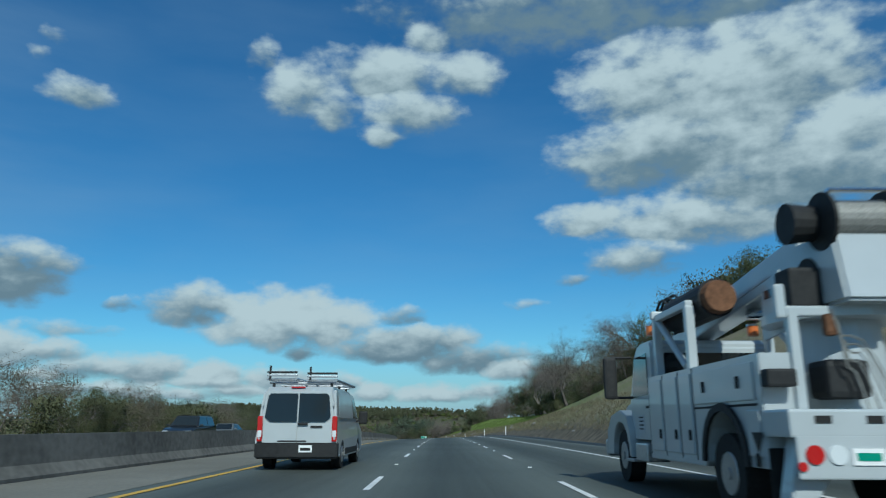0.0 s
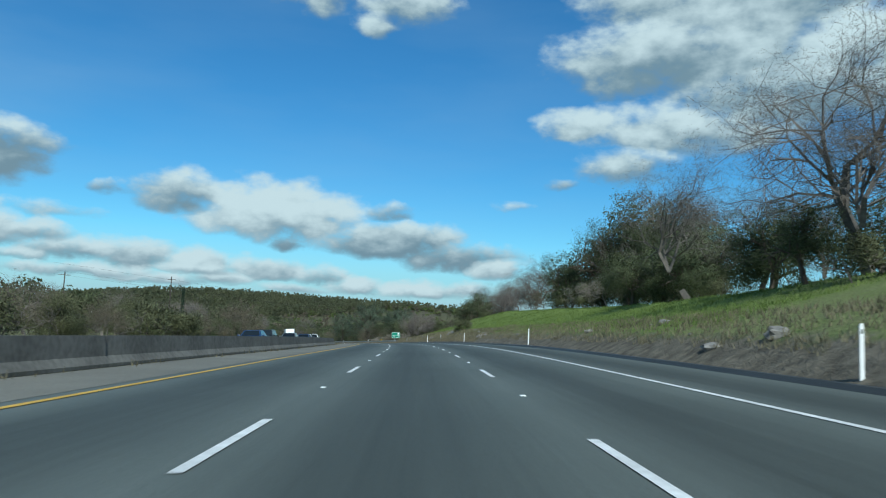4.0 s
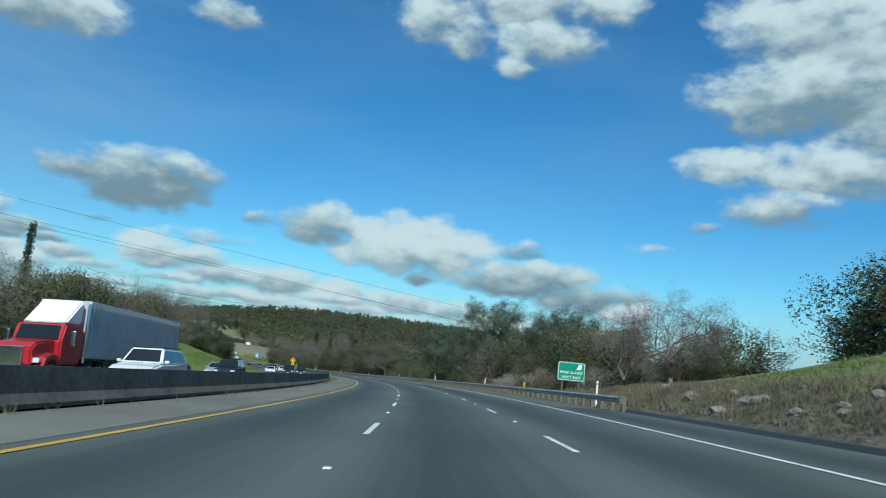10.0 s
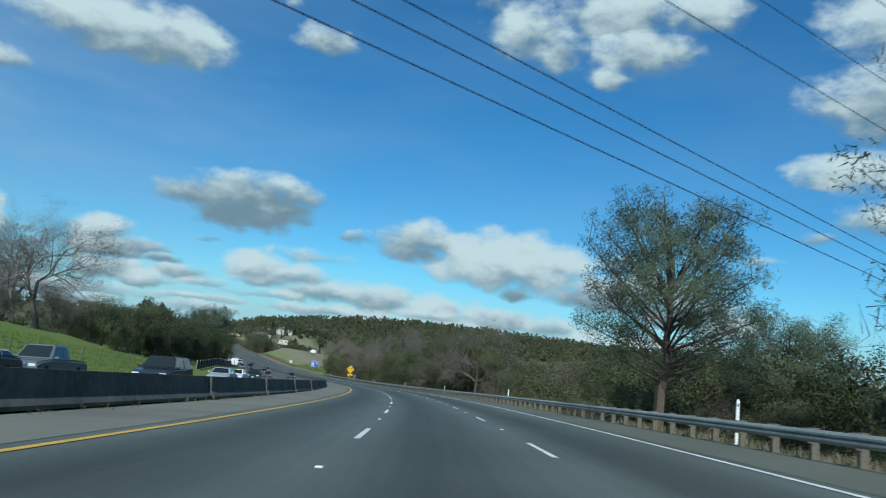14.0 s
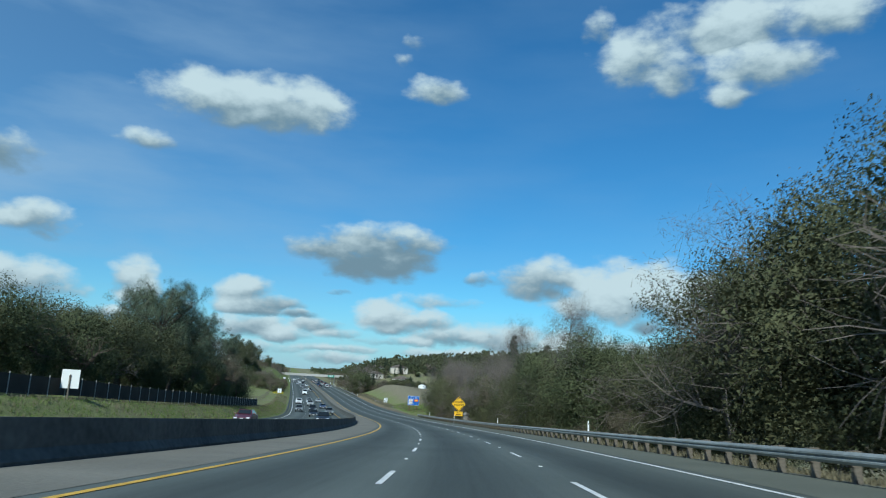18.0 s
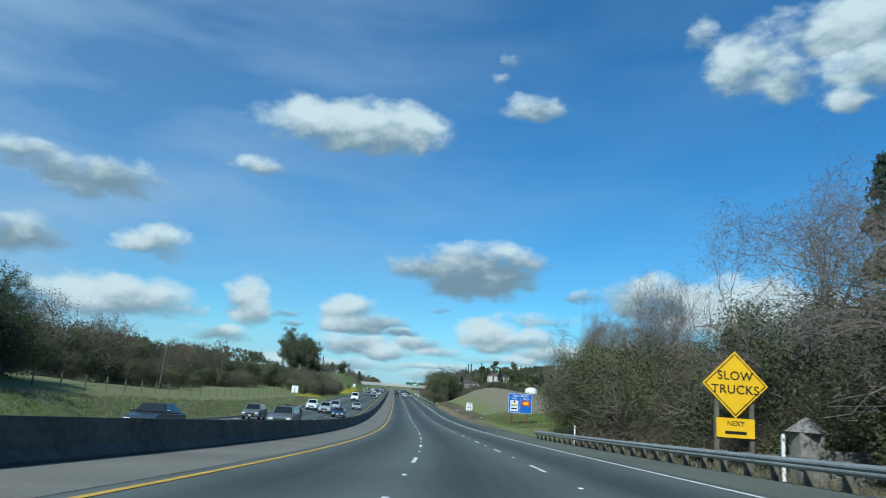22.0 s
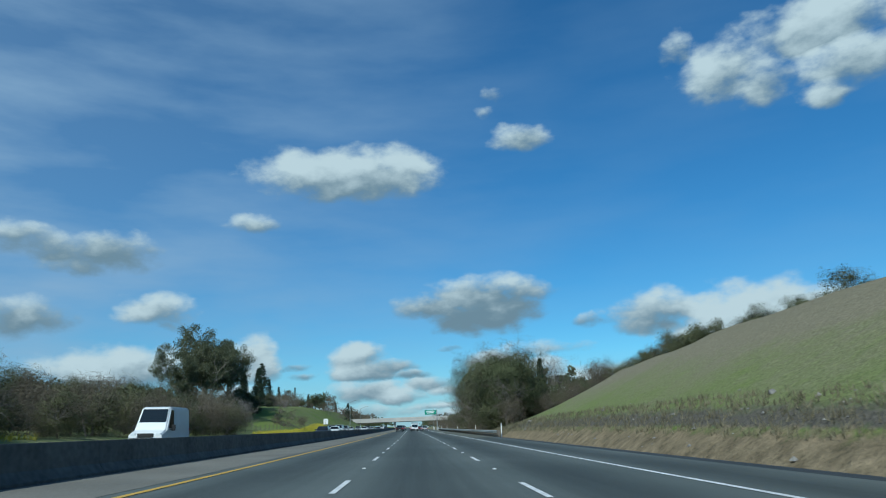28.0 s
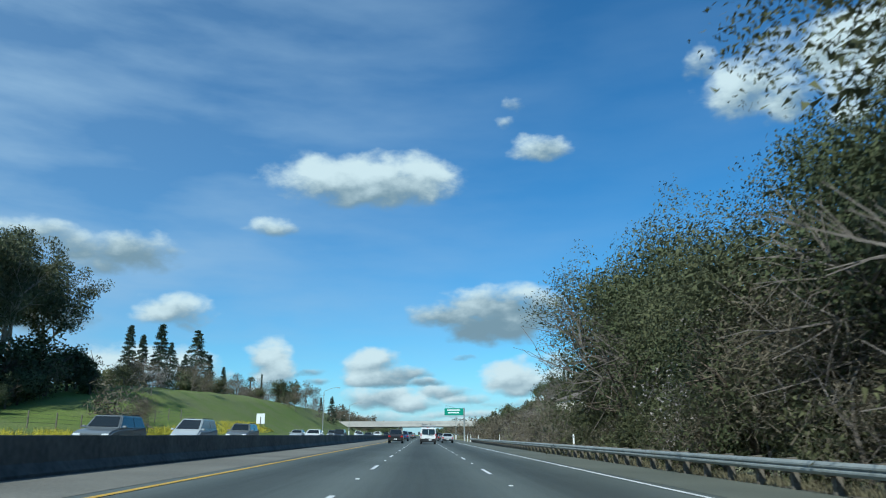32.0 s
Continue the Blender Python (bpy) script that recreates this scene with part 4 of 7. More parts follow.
for seed in range(3):
    g = np.random.default_rng(65 + seed)
    made, _ = limbs(g, 11, 0.9, 3, 3, lean=0.3, trunk_r=0.22, first=0.3, shrink=0.7)
    pts = clump_points(g, 12.2, 5.4, 0.4, 460, 22)
    add_kind("grove", tree("thicket_tree", "tall dense thicket tree in olive and dark green", limb_mesh("trunk", made, M["twig"], 3, 0.012),
                           crown_of(g, pts, 66, 0.56, 0.14, 0.07, M["oak_leaf" if seed == 1 else "olive_leaf"], 0.3, inner=0.42)), 12.6)
for seed in range(3):
    g = np.random.default_rng(130 + seed)
    made, _ = limbs(g, 8.4, 1.0, 3, 3, lean=0.25, trunk_r=0.11, first=0.3, shrink=0.66)
    pts = clump_points(g, 9.6, 4.4, 0.4, 400, 20)
    add_kind("thicket", tree("winter_thicket", "tall winter thicket with a dense haze of fine brown twigs", limb_mesh("trunk", made, M["bark"], 3, 0.01),
                             crown_of(g, pts, 62, 0.50, 0.24, 0.026, M["brown_leaf" if seed == 1 else "olive_leaf"], inner=0.34)), 10.0)
# plainer ones of the common kinds for places well away from the road
for seed in range(3):
    g = np.random.default_rng(110 + seed)
    made, ends = limbs(g, 7, 0.9, 2, 2, trunk_r=0.26, first=0.32)
    pts = clump_points(g, 7.6, 4.2, 0.15, 150, 14)
    add_kind("oak_far", tree("evergreen_tree", "broad round evergreen tree with dense dark leaves", limb_mesh("trunk", made, M["bark"], 3, 0.03),
                             crown_of(g, pts, 8, 0.42, 0.42, 0.30, M["oak_leaf"])), 8.0)
    pts = clump_points(g, 6.8, 3.8, 0.3, 150, 12)
    add_kind("willow_far", tree("thicket_tree", "olive and grey thicket tree", limb_mesh("trunk", made, M["twig"], 3, 0.03),
                                crown_of(g, pts, 8, 0.42, 0.40, 0.22, M["olive_leaf"])), 7.2)
    made, ends = limbs(g, 9, 0.95, 3, 2, trunk_r=0.22, first=0.30, shrink=0.74, wiggle=0.34)
    add_kind("bare_far", tree("bare_tree", "leafless deciduous tree with grey-brown branches", limb_mesh("trunk", made, M["twig"], 3),
                              quads_of("crown", leaf_quads(g, ends, 9, 0.5, 1.0, 0.05, 0.8, -0.3), M["twig"]), "crown"), max(m[1][2] for m in made))
    made, ends = limbs(g, 4.6, 1.2, 2, 3, lean=0.35, trunk_r=0.07, first=0.33, shrink=0.74, wiggle=0.4)
    q = np.concatenate([leaf_quads(g, ends, 16, 0.5, 0.7, 0.05), leaf_quads(g, ends, 14, 0.45, 0.22, 0.14)])
    add_kind("scrub_far", tree("winter_scrub", "tangled grey-brown scrub with sparse leaves", limb_mesh("trunk", made, M["twig"], 3, 0.01),
                               quads_of("crown", q, M["brown_leaf"]), "foliage"), max(m[1][2] for m in made))
g = np.random.default_rng(90)
made, ends = limbs(g, 3.4, 1.1, 3, 3, lean=0.25, trunk_r=0.09, first=0.33, shrink=0.74, wiggle=0.35)
add_kind("pale", tree("dead_shrub", "bleached bare shrub with pale spreading twigs", limb_mesh("trunk", made, M["pale_bark"], 3),
                      quads_of("crown", leaf_quads(g, ends, 4, 0.2, 0.45, 0.02, 0.8, -0.4), M["pale_bark"]), "crown"), max(m[1][2] for m in made))
g = np.random.default_rng(91)
made, ends = limbs(g, 5, 1.1, 3, 3, lean=0.3, trunk_r=0.1, first=0.32, shrink=0.72, wiggle=0.35)
tips = list(ends)
g.shuffle(tips)
add_kind("bloom", tree("blossom_shrub", "shrub with pale pinkish-white blossom", limb_mesh("trunk", made, M["twig"], 3),
                       quads_of("crown", leaf_quads(g, tips[:240], 9, 0.3, 0.10, 0.07), M["blossom"])), max(m[1][2] for m in made))
g = np.random.default_rng(92)
pts = [(0.45 * math.cos(i * 2.4) * (1 - i / 130), 0.45 * math.sin(i * 2.4) * (1 - i / 130), 0.3 + i * 0.08) for i in range(120)]
add_kind("cypress", tree("cypress_tree", "slim dark column cypress", limb_mesh("trunk", [(Vector((0, 0, -0.3)), Vector((0, 0, 9)), 0.15, 0.02)], M["bark"], 5),
                         quads_of("crown", leaf_quads(g, pts, 18, 0.2, 0.3, 0.1, 1, -0.6), M["fir_needle"])), 10.0)
g = np.random.default_rng(93)
made = [(Vector((0, 0, -0.3)), Vector((0.15, 0, 4.5)), 0.22, 0.17), (Vector((0.15, 0, 4.5)), Vector((0.1, 0.1, 9)), 0.17, 0.15)]
fronds = []
for i in range(46):
    a, e = g.uniform(0, 2 * math.pi), g.uniform(-0.7, 1.1)
    w = Vector((math.cos(a) * math.cos(e), math.sin(a) * math.cos(e), math.sin(e)))
    for k in range(7):
        fronds.append(Vector((0.1, 0.1, 9)) + w * (0.3 + 0.24 * k) - Vector((0, 0, 0.03 * k * k)))
add_kind("palm", tree("palm_tree", "fan palm with a bare trunk and a ragged head", limb_mesh("trunk", made, M["bark"], 3),
                      quads_of("crown", leaf_quads(g, fronds, 4, 0.12, 0.4, 0.09), M["olive_leaf"])), 10.5)

pick = np.random.default_rng(7)


def plant(kind, s, lat, height, turn=None, sink=0.15, label="", wide=1.0):
    """Sets one plant of a kind at a height in metres; the grown one first, then copies."""
    if kind + "_far" in KINDS and (abs(lat + 6) > 53 or s > 930):
        kind += "_far"
    pool = KINDS[kind]
    entry = pool[pick.integers(len(pool))]
    k = height / entry[1]
    p = land_spot(s, lat, sink)
    m = Matrix.Translation(p) @ pose(0, 0, 0, 0, 0, pick.uniform(0, 360) if turn is None else turn) @ Matrix.Diagonal((k * wide * pick.uniform(0.9, 1.15), k * wide * pick.uniform(0.9, 1.15), k, 1))
    if entry[2]:
        ob = copy_thing(entry[0], m)
        ob.matrix_basis = m
    else:
        ob, entry[2] = entry[0], True
        ob.matrix_basis = m
    if label:
        ob["label"] = label
    return ob


# verges kept open before the road signs
OPEN_VERGE = ((280, 324, 9, 18), (650, 690, 9, 16.5), (570, 608, 9, 13.9))


def belt(s0, s1, lat0, lat1, gap, mix, lo, hi):
    """A loose belt of mixed plants: a mean gap along the road, and weights for the kinds."""
    names, w = list(mix), np.array(list(mix.values()), float)
    s = s0
    while s < s1:
        kind = names[pick.choice(len(names), p=w / w.sum())]
        lat, tall = lat0 + (lat1 - lat0) * pick.uniform(), pick.uniform(lo, hi)
        if not any(a < s < b and c < lat < d for a, b, c, d in OPEN_VERGE):
            plant(kind, s, lat, tall)
        s += gap * pick.uniform(0.5, 1.5)


# right-hand hill at the start: trees along the crest of the cutting
belt(40, 128, 24, 30, 4, {"oak": 4, "bush": 1, "scrub": 1}, 6.0, 8.5)
belt(60, 150, 31, 42, 7, {"oak": 3, "bare": 1}, 7, 10)
plant("bare", 137, 24, 12.5), plant("bare", 160, 24, 11.5), plant("bare", 133, 22, 9), plant("oak", 139, 21.5, 6.0), plant("oak", 146, 23, 6.5), plant("bush", 133, 20.5, 3.0)
plant("bare", 97, 26, 9), plant("oak", 118, 24, 6)
# the large oaks above the grass slope
for s, lat, h in ((209, 38, 20.5), (203, 42, 19.5), (213, 34.5, 17), (218, 29.5, 11), (221, 31, 10), (198, 41, 16), (190, 36, 10.5), (195, 35, 9.5), (185, 39, 11), (178, 41, 12), (205, 34, 9), (179, 29, 9), (184, 27, 8.5), (173, 30, 10), (189, 28.5, 8)):
    plant("oak", s, lat, h)
belt(178, 222, 31, 36, 3.0, {"bush": 3, "willow": 3, "scrub": 1}, 3.5, 6.0)
plant("grove", 210, 36, 16), plant("grove", 201, 39, 15), plant("willow", 193, 38, 11)
for s, lat, h in ((206, 32, 5.5), (212, 30.5, 5), (199, 33, 5)):
    plant("pale", s, lat, h)
plant("bare", 183, 42, 13.5), plant("bare", 176, 44, 13), plant("bush", 214, 27, 2.6), plant("bush", 204, 27, 2.2)
belt(228, 262, 34, 40, 5, {"bare": 3, "scrub": 2, "oak": 1}, 5.5, 8.5)
plant("oak", 276, 28, 8), plant("bare", 284, 36, 10.8), plant("bare", 278, 36, 10), plant("bare", 256, 36, 12), plant("bare", 261, 38, 9.5), plant("oak", 288, 30, 11), plant("scrub", 280, 30, 4)
plant("oak", 297, 36, 14.5), plant("oak", 300, 32.5, 13), plant("oak", 293, 31, 9), plant("oak", 304, 33, 9), plant("bare", 292, 42, 13), plant("bare", 288, 40, 12), plant("scrub", 284, 30, 6), plant("bush", 290, 27, 4)
plant("bush", 230, 13.0, 2.5), plant("bush", 233, 13.6, 2.7), plant("bush", 228.5, 14.2, 2.2)
plant("oak", 312, 27, 8), plant("oak", 318, 25, 8), plant("bare", 314, 19, 8), plant("bare", 318, 22, 9), plant("bare", 309, 20, 7.5), plant("willow", 330, 19, 7), plant("oak", 334, 22, 9)
# down behind the long guardrail
for s, lat, h in ((338, 13, 3.0), (343, 13.5, 3.2), (326, 17, 4.0), (333, 15.5, 4.2), (322, 18, 4.2)):
    plant("pale", s, lat, h)
belt(312, 470, 14, 17, 3.6, {"bush": 8, "scrub": 1, "willow": 1}, 2.4, 3.8)
belt(325, 500, 19, 27, 4, {"oak": 6, "willow": 4, "scrub": 1}, 7, 10.5)
belt(340, 640, 32, 50, 8, {"oak": 4, "bare": 2, "willow": 2, "pine": 1}, 7, 10)
plant("pine", 375, 17, 16.6, 20, wide=1.0), plant("pine", 395, 11.6, 12.6, 70, wide=0.95), plant("pine", 351, 24, 14.3), plant("pine", 358, 24, 15), plant("oak", 343, 19, 9.4), plant("oak", 351, 19, 10.6), plant("oak", 358, 19.5, 11.4), plant("oak", 347, 21.5, 10), plant("pine", 402, 22, 10)
plant("oak", 331, 23, 11), plant("oak", 336, 20.5, 11.5), plant("oak", 341, 19.5, 11), plant("willow", 343, 17, 7)
for s, lat, h in ((441, 19, 6.0), (447, 17, 6.5), (453, 19, 6.8), (459, 17.5, 6.5), (470, 17, 10.5), (474, 14, 12.3), (479, 16.5, 13), (487, 15.5, 13.8), (493, 17.5, 13.5), (497, 14.8, 13.6), (501, 16.8, 14.2), (506, 14.8, 12.6), (511, 17, 10)):
    plant("grove" if h > 8.5 else "willow", s, lat, h)
plant("bare", 469, 13.6, 10.2), plant("bare", 485, 18, 13), plant("bare", 507, 15.5, 13.2), plant("bare", 512, 17, 10)
belt(512, 528, 15, 18, 3.4, {"grove": 2, "oak": 3}, 8.0, 10.0)
belt(528, 566, 14.5, 18, 3.2, {"grove": 4, "oak": 2}, 10.5, 12.5)
belt(528, 570, 20, 26, 5, {"willow": 3, "oak": 3}, 12, 14.5)
plant("bare", 554, 15.5, 16, wide=0.6), plant("bare", 561, 17, 15.5, wide=0.6), plant("bare", 570, 15.6, 15, wide=0.55), plant("bare", 584, 18, 10, wide=0.7), plant("bare", 616, 18.2, 15.4, wide=0.55)
for s, lat, h in ((547, 14.2, 9.5), (552, 13.6, 9), (558, 14.2, 10), (564, 15, 10), (571, 15, 9.5)):
    plant("grove", s, lat, h)
plant("pale", 565, 13.4, 8.6, wide=0.6), plant("willow", 570, 15.0, 9), plant("oak", 579, 18, 9), plant("oak", 585, 17, 8), plant("fir", 620, 25, 21, wide=0.7), plant("fir", 606, 28, 18, wide=0.85), plant("willow", 598, 15.5, 8), plant("willow", 604, 14.5, 7.5), plant("grove", 574, 17, 10), plant("grove", 583, 16.5, 9.5)
belt(588, 668, 16.5, 20, 3, {"thicket": 7, "willow": 2, "oak": 1}, 9.0, 12.0)
plant("bare", 674, 20.6, 13.6, wide=0.62), plant("bare", 639, 16.6, 13.6, wide=0.62), plant("thicket", 633, 15.5, 10.5), plant("thicket", 625, 17, 9), plant("willow", 632, 15.5, 6.5), plant("oak", 668, 19, 7), plant("willow", 674, 20, 7.2), plant("oak", 679, 21.5, 7.6), plant("willow", 664, 19.5, 8), plant("oak", 684, 20.5, 7.4), plant("oak", 688, 24, 6)
plant("thicket", 641, 17.0, 12.0), plant("grove", 649, 17, 11.6), plant("grove", 657, 17.8, 10.6), plant("thicket", 654, 18, 10.5), plant("thicket", 667, 18.3, 8.5), plant("willow", 643, 17.5, 8), plant("willow", 650, 18, 8.5), plant("scrub", 636, 16.5, 7), plant("thicket", 618, 18, 9.5), plant("willow", 657, 19, 7)
belt(520, 680, 13, 15, 3.4, {"bush": 3, "scrub": 3}, 1.8, 3.2)
# behind the grassy hill
belt(690, 880, 66, 90, 5, {"oak": 5, "willow": 1}, 6, 8.5)
belt(792, 866, 26, 31, 2.0, {"oak": 3, "scrub": 1, "bush": 2, "willow": 3}, 2.8, 4.2)
belt(800, 870, 32, 40, 3.5, {"oak": 4, "willow": 2}, 3.2, 4.4)
belt(856, 885, 19, 26, 2.6, {"oak": 4, "willow": 2}, 5.5, 8)
belt(838, 856, 20, 26, 2.6, {"scrub": 3, "willow": 1}, 3.4, 4.6)
# the thicket at the second guardrail
for s, lat, h in ((852, 14.2, 11.0), (857, 16, 12.6), (860, 13.6, 12.4), (866, 15, 14.2), (871, 14, 14.6), (877, 16, 14.8), (883, 14.2, 14.0), (889, 16.5, 14.0), (894, 14.4, 14.2), (900, 15.5, 15.8), (906, 14.2, 15.4), (911, 15.5, 14.2)):
    plant("grove", s, lat, h)
for s, lat, h in ((855, 15.5, 11), (864, 13.4, 9.5), (878, 17, 13), (887, 13.4, 10.5), (898, 14, 10)):
    plant("oak", s, lat, h)
plant("bloom", 889, 12.4, 7), plant("scrub", 884, 12.4, 7.5), plant("scrub", 878, 12.2, 7), plant("bare", 868, 17, 14.5)
belt(845, 905, 11.6, 12.8, 4, {"scrub": 3, "bush": 3}, 2.2, 4.2)
belt(905, 1030, 13, 20, 5, {"scrub": 3, "bare": 2, "willow": 2}, 4, 6.5)
belt(905, 1040, 24, 40, 6, {"oak": 3, "bare": 2, "willow": 1}, 6, 9)
# left-hand side beyond the opposite carriageway
belt(20, 330, -27, -34, 3.6, {"bush": 3, "scrub": 4, "willow": 3, "oak": 1}, 3.5, 5.5)
belt(20, 340, -38, -52, 7, {"willow": 3, "oak": 2, "bare": 2, "scrub": 2}, 5, 8)
belt(270, 345, -29, -36, 4, {"willow": 3, "oak": 3, "scrub": 2}, 7, 9.5)
belt(350, 470, -44, -54, 4.5, {"bare": 4, "scrub": 2, "oak": 1}, 6, 9.5)
plant("cypress", 352, -50, 15), plant("bare", 423, -46, 11.5), plant("bare", 447, -46, 13), plant("bare", 458, -46, 14), plant("bare", 412, -47, 11)
belt(455, 505, -33, -46, 4, {"oak": 3, "willow": 2, "scrub": 2}, 5, 7)
belt(470, 640, -32, -38, 3.2, {"oak": 6, "willow": 2, "scrub": 1}, 7, 10)
belt(500, 660, -45, -60, 7, {"oak": 3, "bare": 1, "pine": 2}, 8, 12)
plant("pine", 590, -36, 13.6), plant("pine", 596, -39, 12.5), plant("pine", 613, -36.5, 13), plant("pine", 567, -36, 15), plant("pine", 573, -38, 14.4)
belt(645, 800, -44, -51, 2.6, {"bush": 4, "scrub": 2, "willow": 3}, 3.0, 5.4)
belt(650, 800, -52, -66, 4, {"oak": 5, "scrub": 2, "willow": 1}, 8, 11.5)
belt(800, 905, -34, -44, 3.5, {"scrub": 3, "oak": 5, "bloom": 1, "willow": 2}, 5.5, 8)
belt(790, 930, -48, -66, 4.5, {"oak": 5, "willow": 1}, 8, 11)
for s, lat, h in ((928, -50, 21), (935, -54, 23), (941, -49, 20), (948, -56, 24), (956, -52, 18), (921, -55, 19), (963, -60, 20)):
    plant("gum", s, lat, h)
belt(778, 872, -27, -32, 2.3, {"scrub": 3, "bush": 3, "willow": 2}, 3.0, 5.5)
belt(918, 962, -46, -50, 4, {"oak": 3, "willow": 2}, 6, 9)
belt(915, 965, -40, -46, 5, {"oak": 3, "scrub": 2, "bloom": 1}, 4, 6.5)
for s, lat, h in ((1000, -58, 13), (1006, -54, 14), (1012, -60, 12), (1018, -56, 11), (1062, -64, 19), (1068, -62, 13), (1040, -60, 10)):
    plant("fir", s, lat, h)
belt(985, 1120, -48, -58, 6, {"scrub": 3, "oak": 2, "bush": 2}, 3.5, 5.5)
plant("scrub", 930, -27, 4), plant("scrub", 938, -28, 5), plant("scrub", 990, -42, 5), plant("bloom", 960, -38, 5), plant("bloom", 1050, -52, 6)
belt(808, 866, 24.5, 28, 1.7, {"oak": 2, "bush": 3, "willow": 2}, 2.4, 3.6)
plant("pine", 364, 20.5, 12.5, wide=0.9), plant("fir", 866, 21, 12.5, wide=0.7), plant("oak", 858, 13.6, 11.5), plant("grove", 592, 16.5, 9.8), plant("grove", 600, 16, 9.6), plant("bare", 678, 22, 14, wide=0.55), plant("bare", 671, 21.5, 13.5, wide=0.55), plant("thicket", 643, 18, 13.6, wide=0.8), plant("bare", 645, 18.2, 14.4, wide=0.55), plant("bare", 641, 17.6, 14, wide=0.5), plant("palm", 1120, -62, 11), plant("cypress", 1128, -60, 12), plant("cypress", 1136, -66, 10), plant("oak", 1115, -62, 8)
belt(1060, 1180, -30, -60, 6, {"bare": 2, "oak": 2, "scrub": 2, "fir": 1}, 5, 10)
belt(1045, 1180, 16, 45, 6, {"bare": 2, "oak": 3, "scrub": 2, "fir": 1}, 5, 9)
# the wooded knoll with palms
for i in range(34):
    plant("oak" if i % 3 else "fir", pick.uniform(985, 1130), pick.uniform(32, 105), pick.uniform(7, 11))
for i in range(12):
    plant("palm" if i % 2 else "cypress", pick.uniform(1040, 1090), pick.uniform(40, 70), pick.uniform(10, 13))


# ---- woods too far off to count
def far_woods(name, label, spots_of, seed, leaves, tall, material, leaf=1.5):
    g = np.random.default_rng(seed)
    centres = []
    at = np.array(list(spots_of(g)))
    foot = spots(at[:, 0], at[:, 1], land_up(at[:, 0], at[:, 1]))
    h = g.uniform(*tall, len(at))[:, None]
    for _ in range(5):
        centres.append(foot + h * np.concatenate([g.normal(0, 0.24, (len(at), 2)), g.uniform(0.25, 0.85, (len(at), 1))], 1))
    q = leaf_quads(g, np.concatenate(centres), leaves * 2, 1.25, leaf * 0.8, leaf * 0.7)
    tagged(new(name, quads_of(name, q, material)), label, "woods", kind="stuff")


def ridge(g):
    for _ in range(6000):
        s, lat = g.uniform(1120, 1640), g.uniform(60, 760)
        yield s, lat


def near_right(g):
    for _ in range(900):
        yield g.uniform(330, 1150), g.uniform(95, 300)


def left_side(g):
    for _ in range(900):
        yield g.uniform(60, 1500), -g.uniform(100, 360)


far_woods("horizon_woods", "line of dark trees closing the road's far end", lambda g: [(g.uniform(1350, 2300), g.choice([-1, 1]) * g.uniform(28, 160) - 6) for _ in range(500)], 6, 10, (8, 14), M["oak_leaf"], 1.8)
far_woods("roadside_woods", "mixed trees beyond the overpass", lambda g: [(g.uniform(1180, 1360), g.choice([-1, 1]) * g.uniform(22, 52) - 6) for _ in range(80)], 8, 22, (6, 10), M["brown_leaf"], 0.9)
far_woods("meadow_woods", "dark trees behind the meadow", lambda g: [(g.uniform(650, 870), -g.uniform(68, 95)) for _ in range(45)] + [(g.uniform(150, 350), -g.uniform(55, 75)) for _ in range(40)], 9, 60, (8, 11), M["oak_leaf"], 0.7)
far_woods("distant_woods", "far wooded ridge of dark and olive trees", ridge, 1, 11, (7, 20), M["hazy_leaf"], 2.2)
far_woods("hillside_woods", "mixed dark woods on the slopes behind the road", near_right, 2, 15, (7, 11), M["oak_leaf"])
far_woods("valley_woods", "mixed olive and brown woods across the valley", left_side, 3, 14, (6, 11), M["hazy_leaf"])
far_woods("budding_woods", "patches of fresh green trees on the far slope", lambda g: [(g.uniform(900, 1560), g.uniform(110, 700)) for _ in range(420)], 4, 11, (7, 11), M["bright_leaf"], 1.9)
far_woods("brown_woods", "bare brown winter woods on the far slope", lambda g: [(g.uniform(600, 1560), g.uniform(90, 700)) for _ in range(700)], 5, 11, (7, 11), M["brown_leaf"], 1.9)
for pool in KINDS.values():
    for entry in pool:
        if not entry[2]:
            for o in list(entry[0].children_recursive) + [entry[0]]:
                bpy.data.objects.remove(o)

plant("bare", 604.5, 18.2, 13)


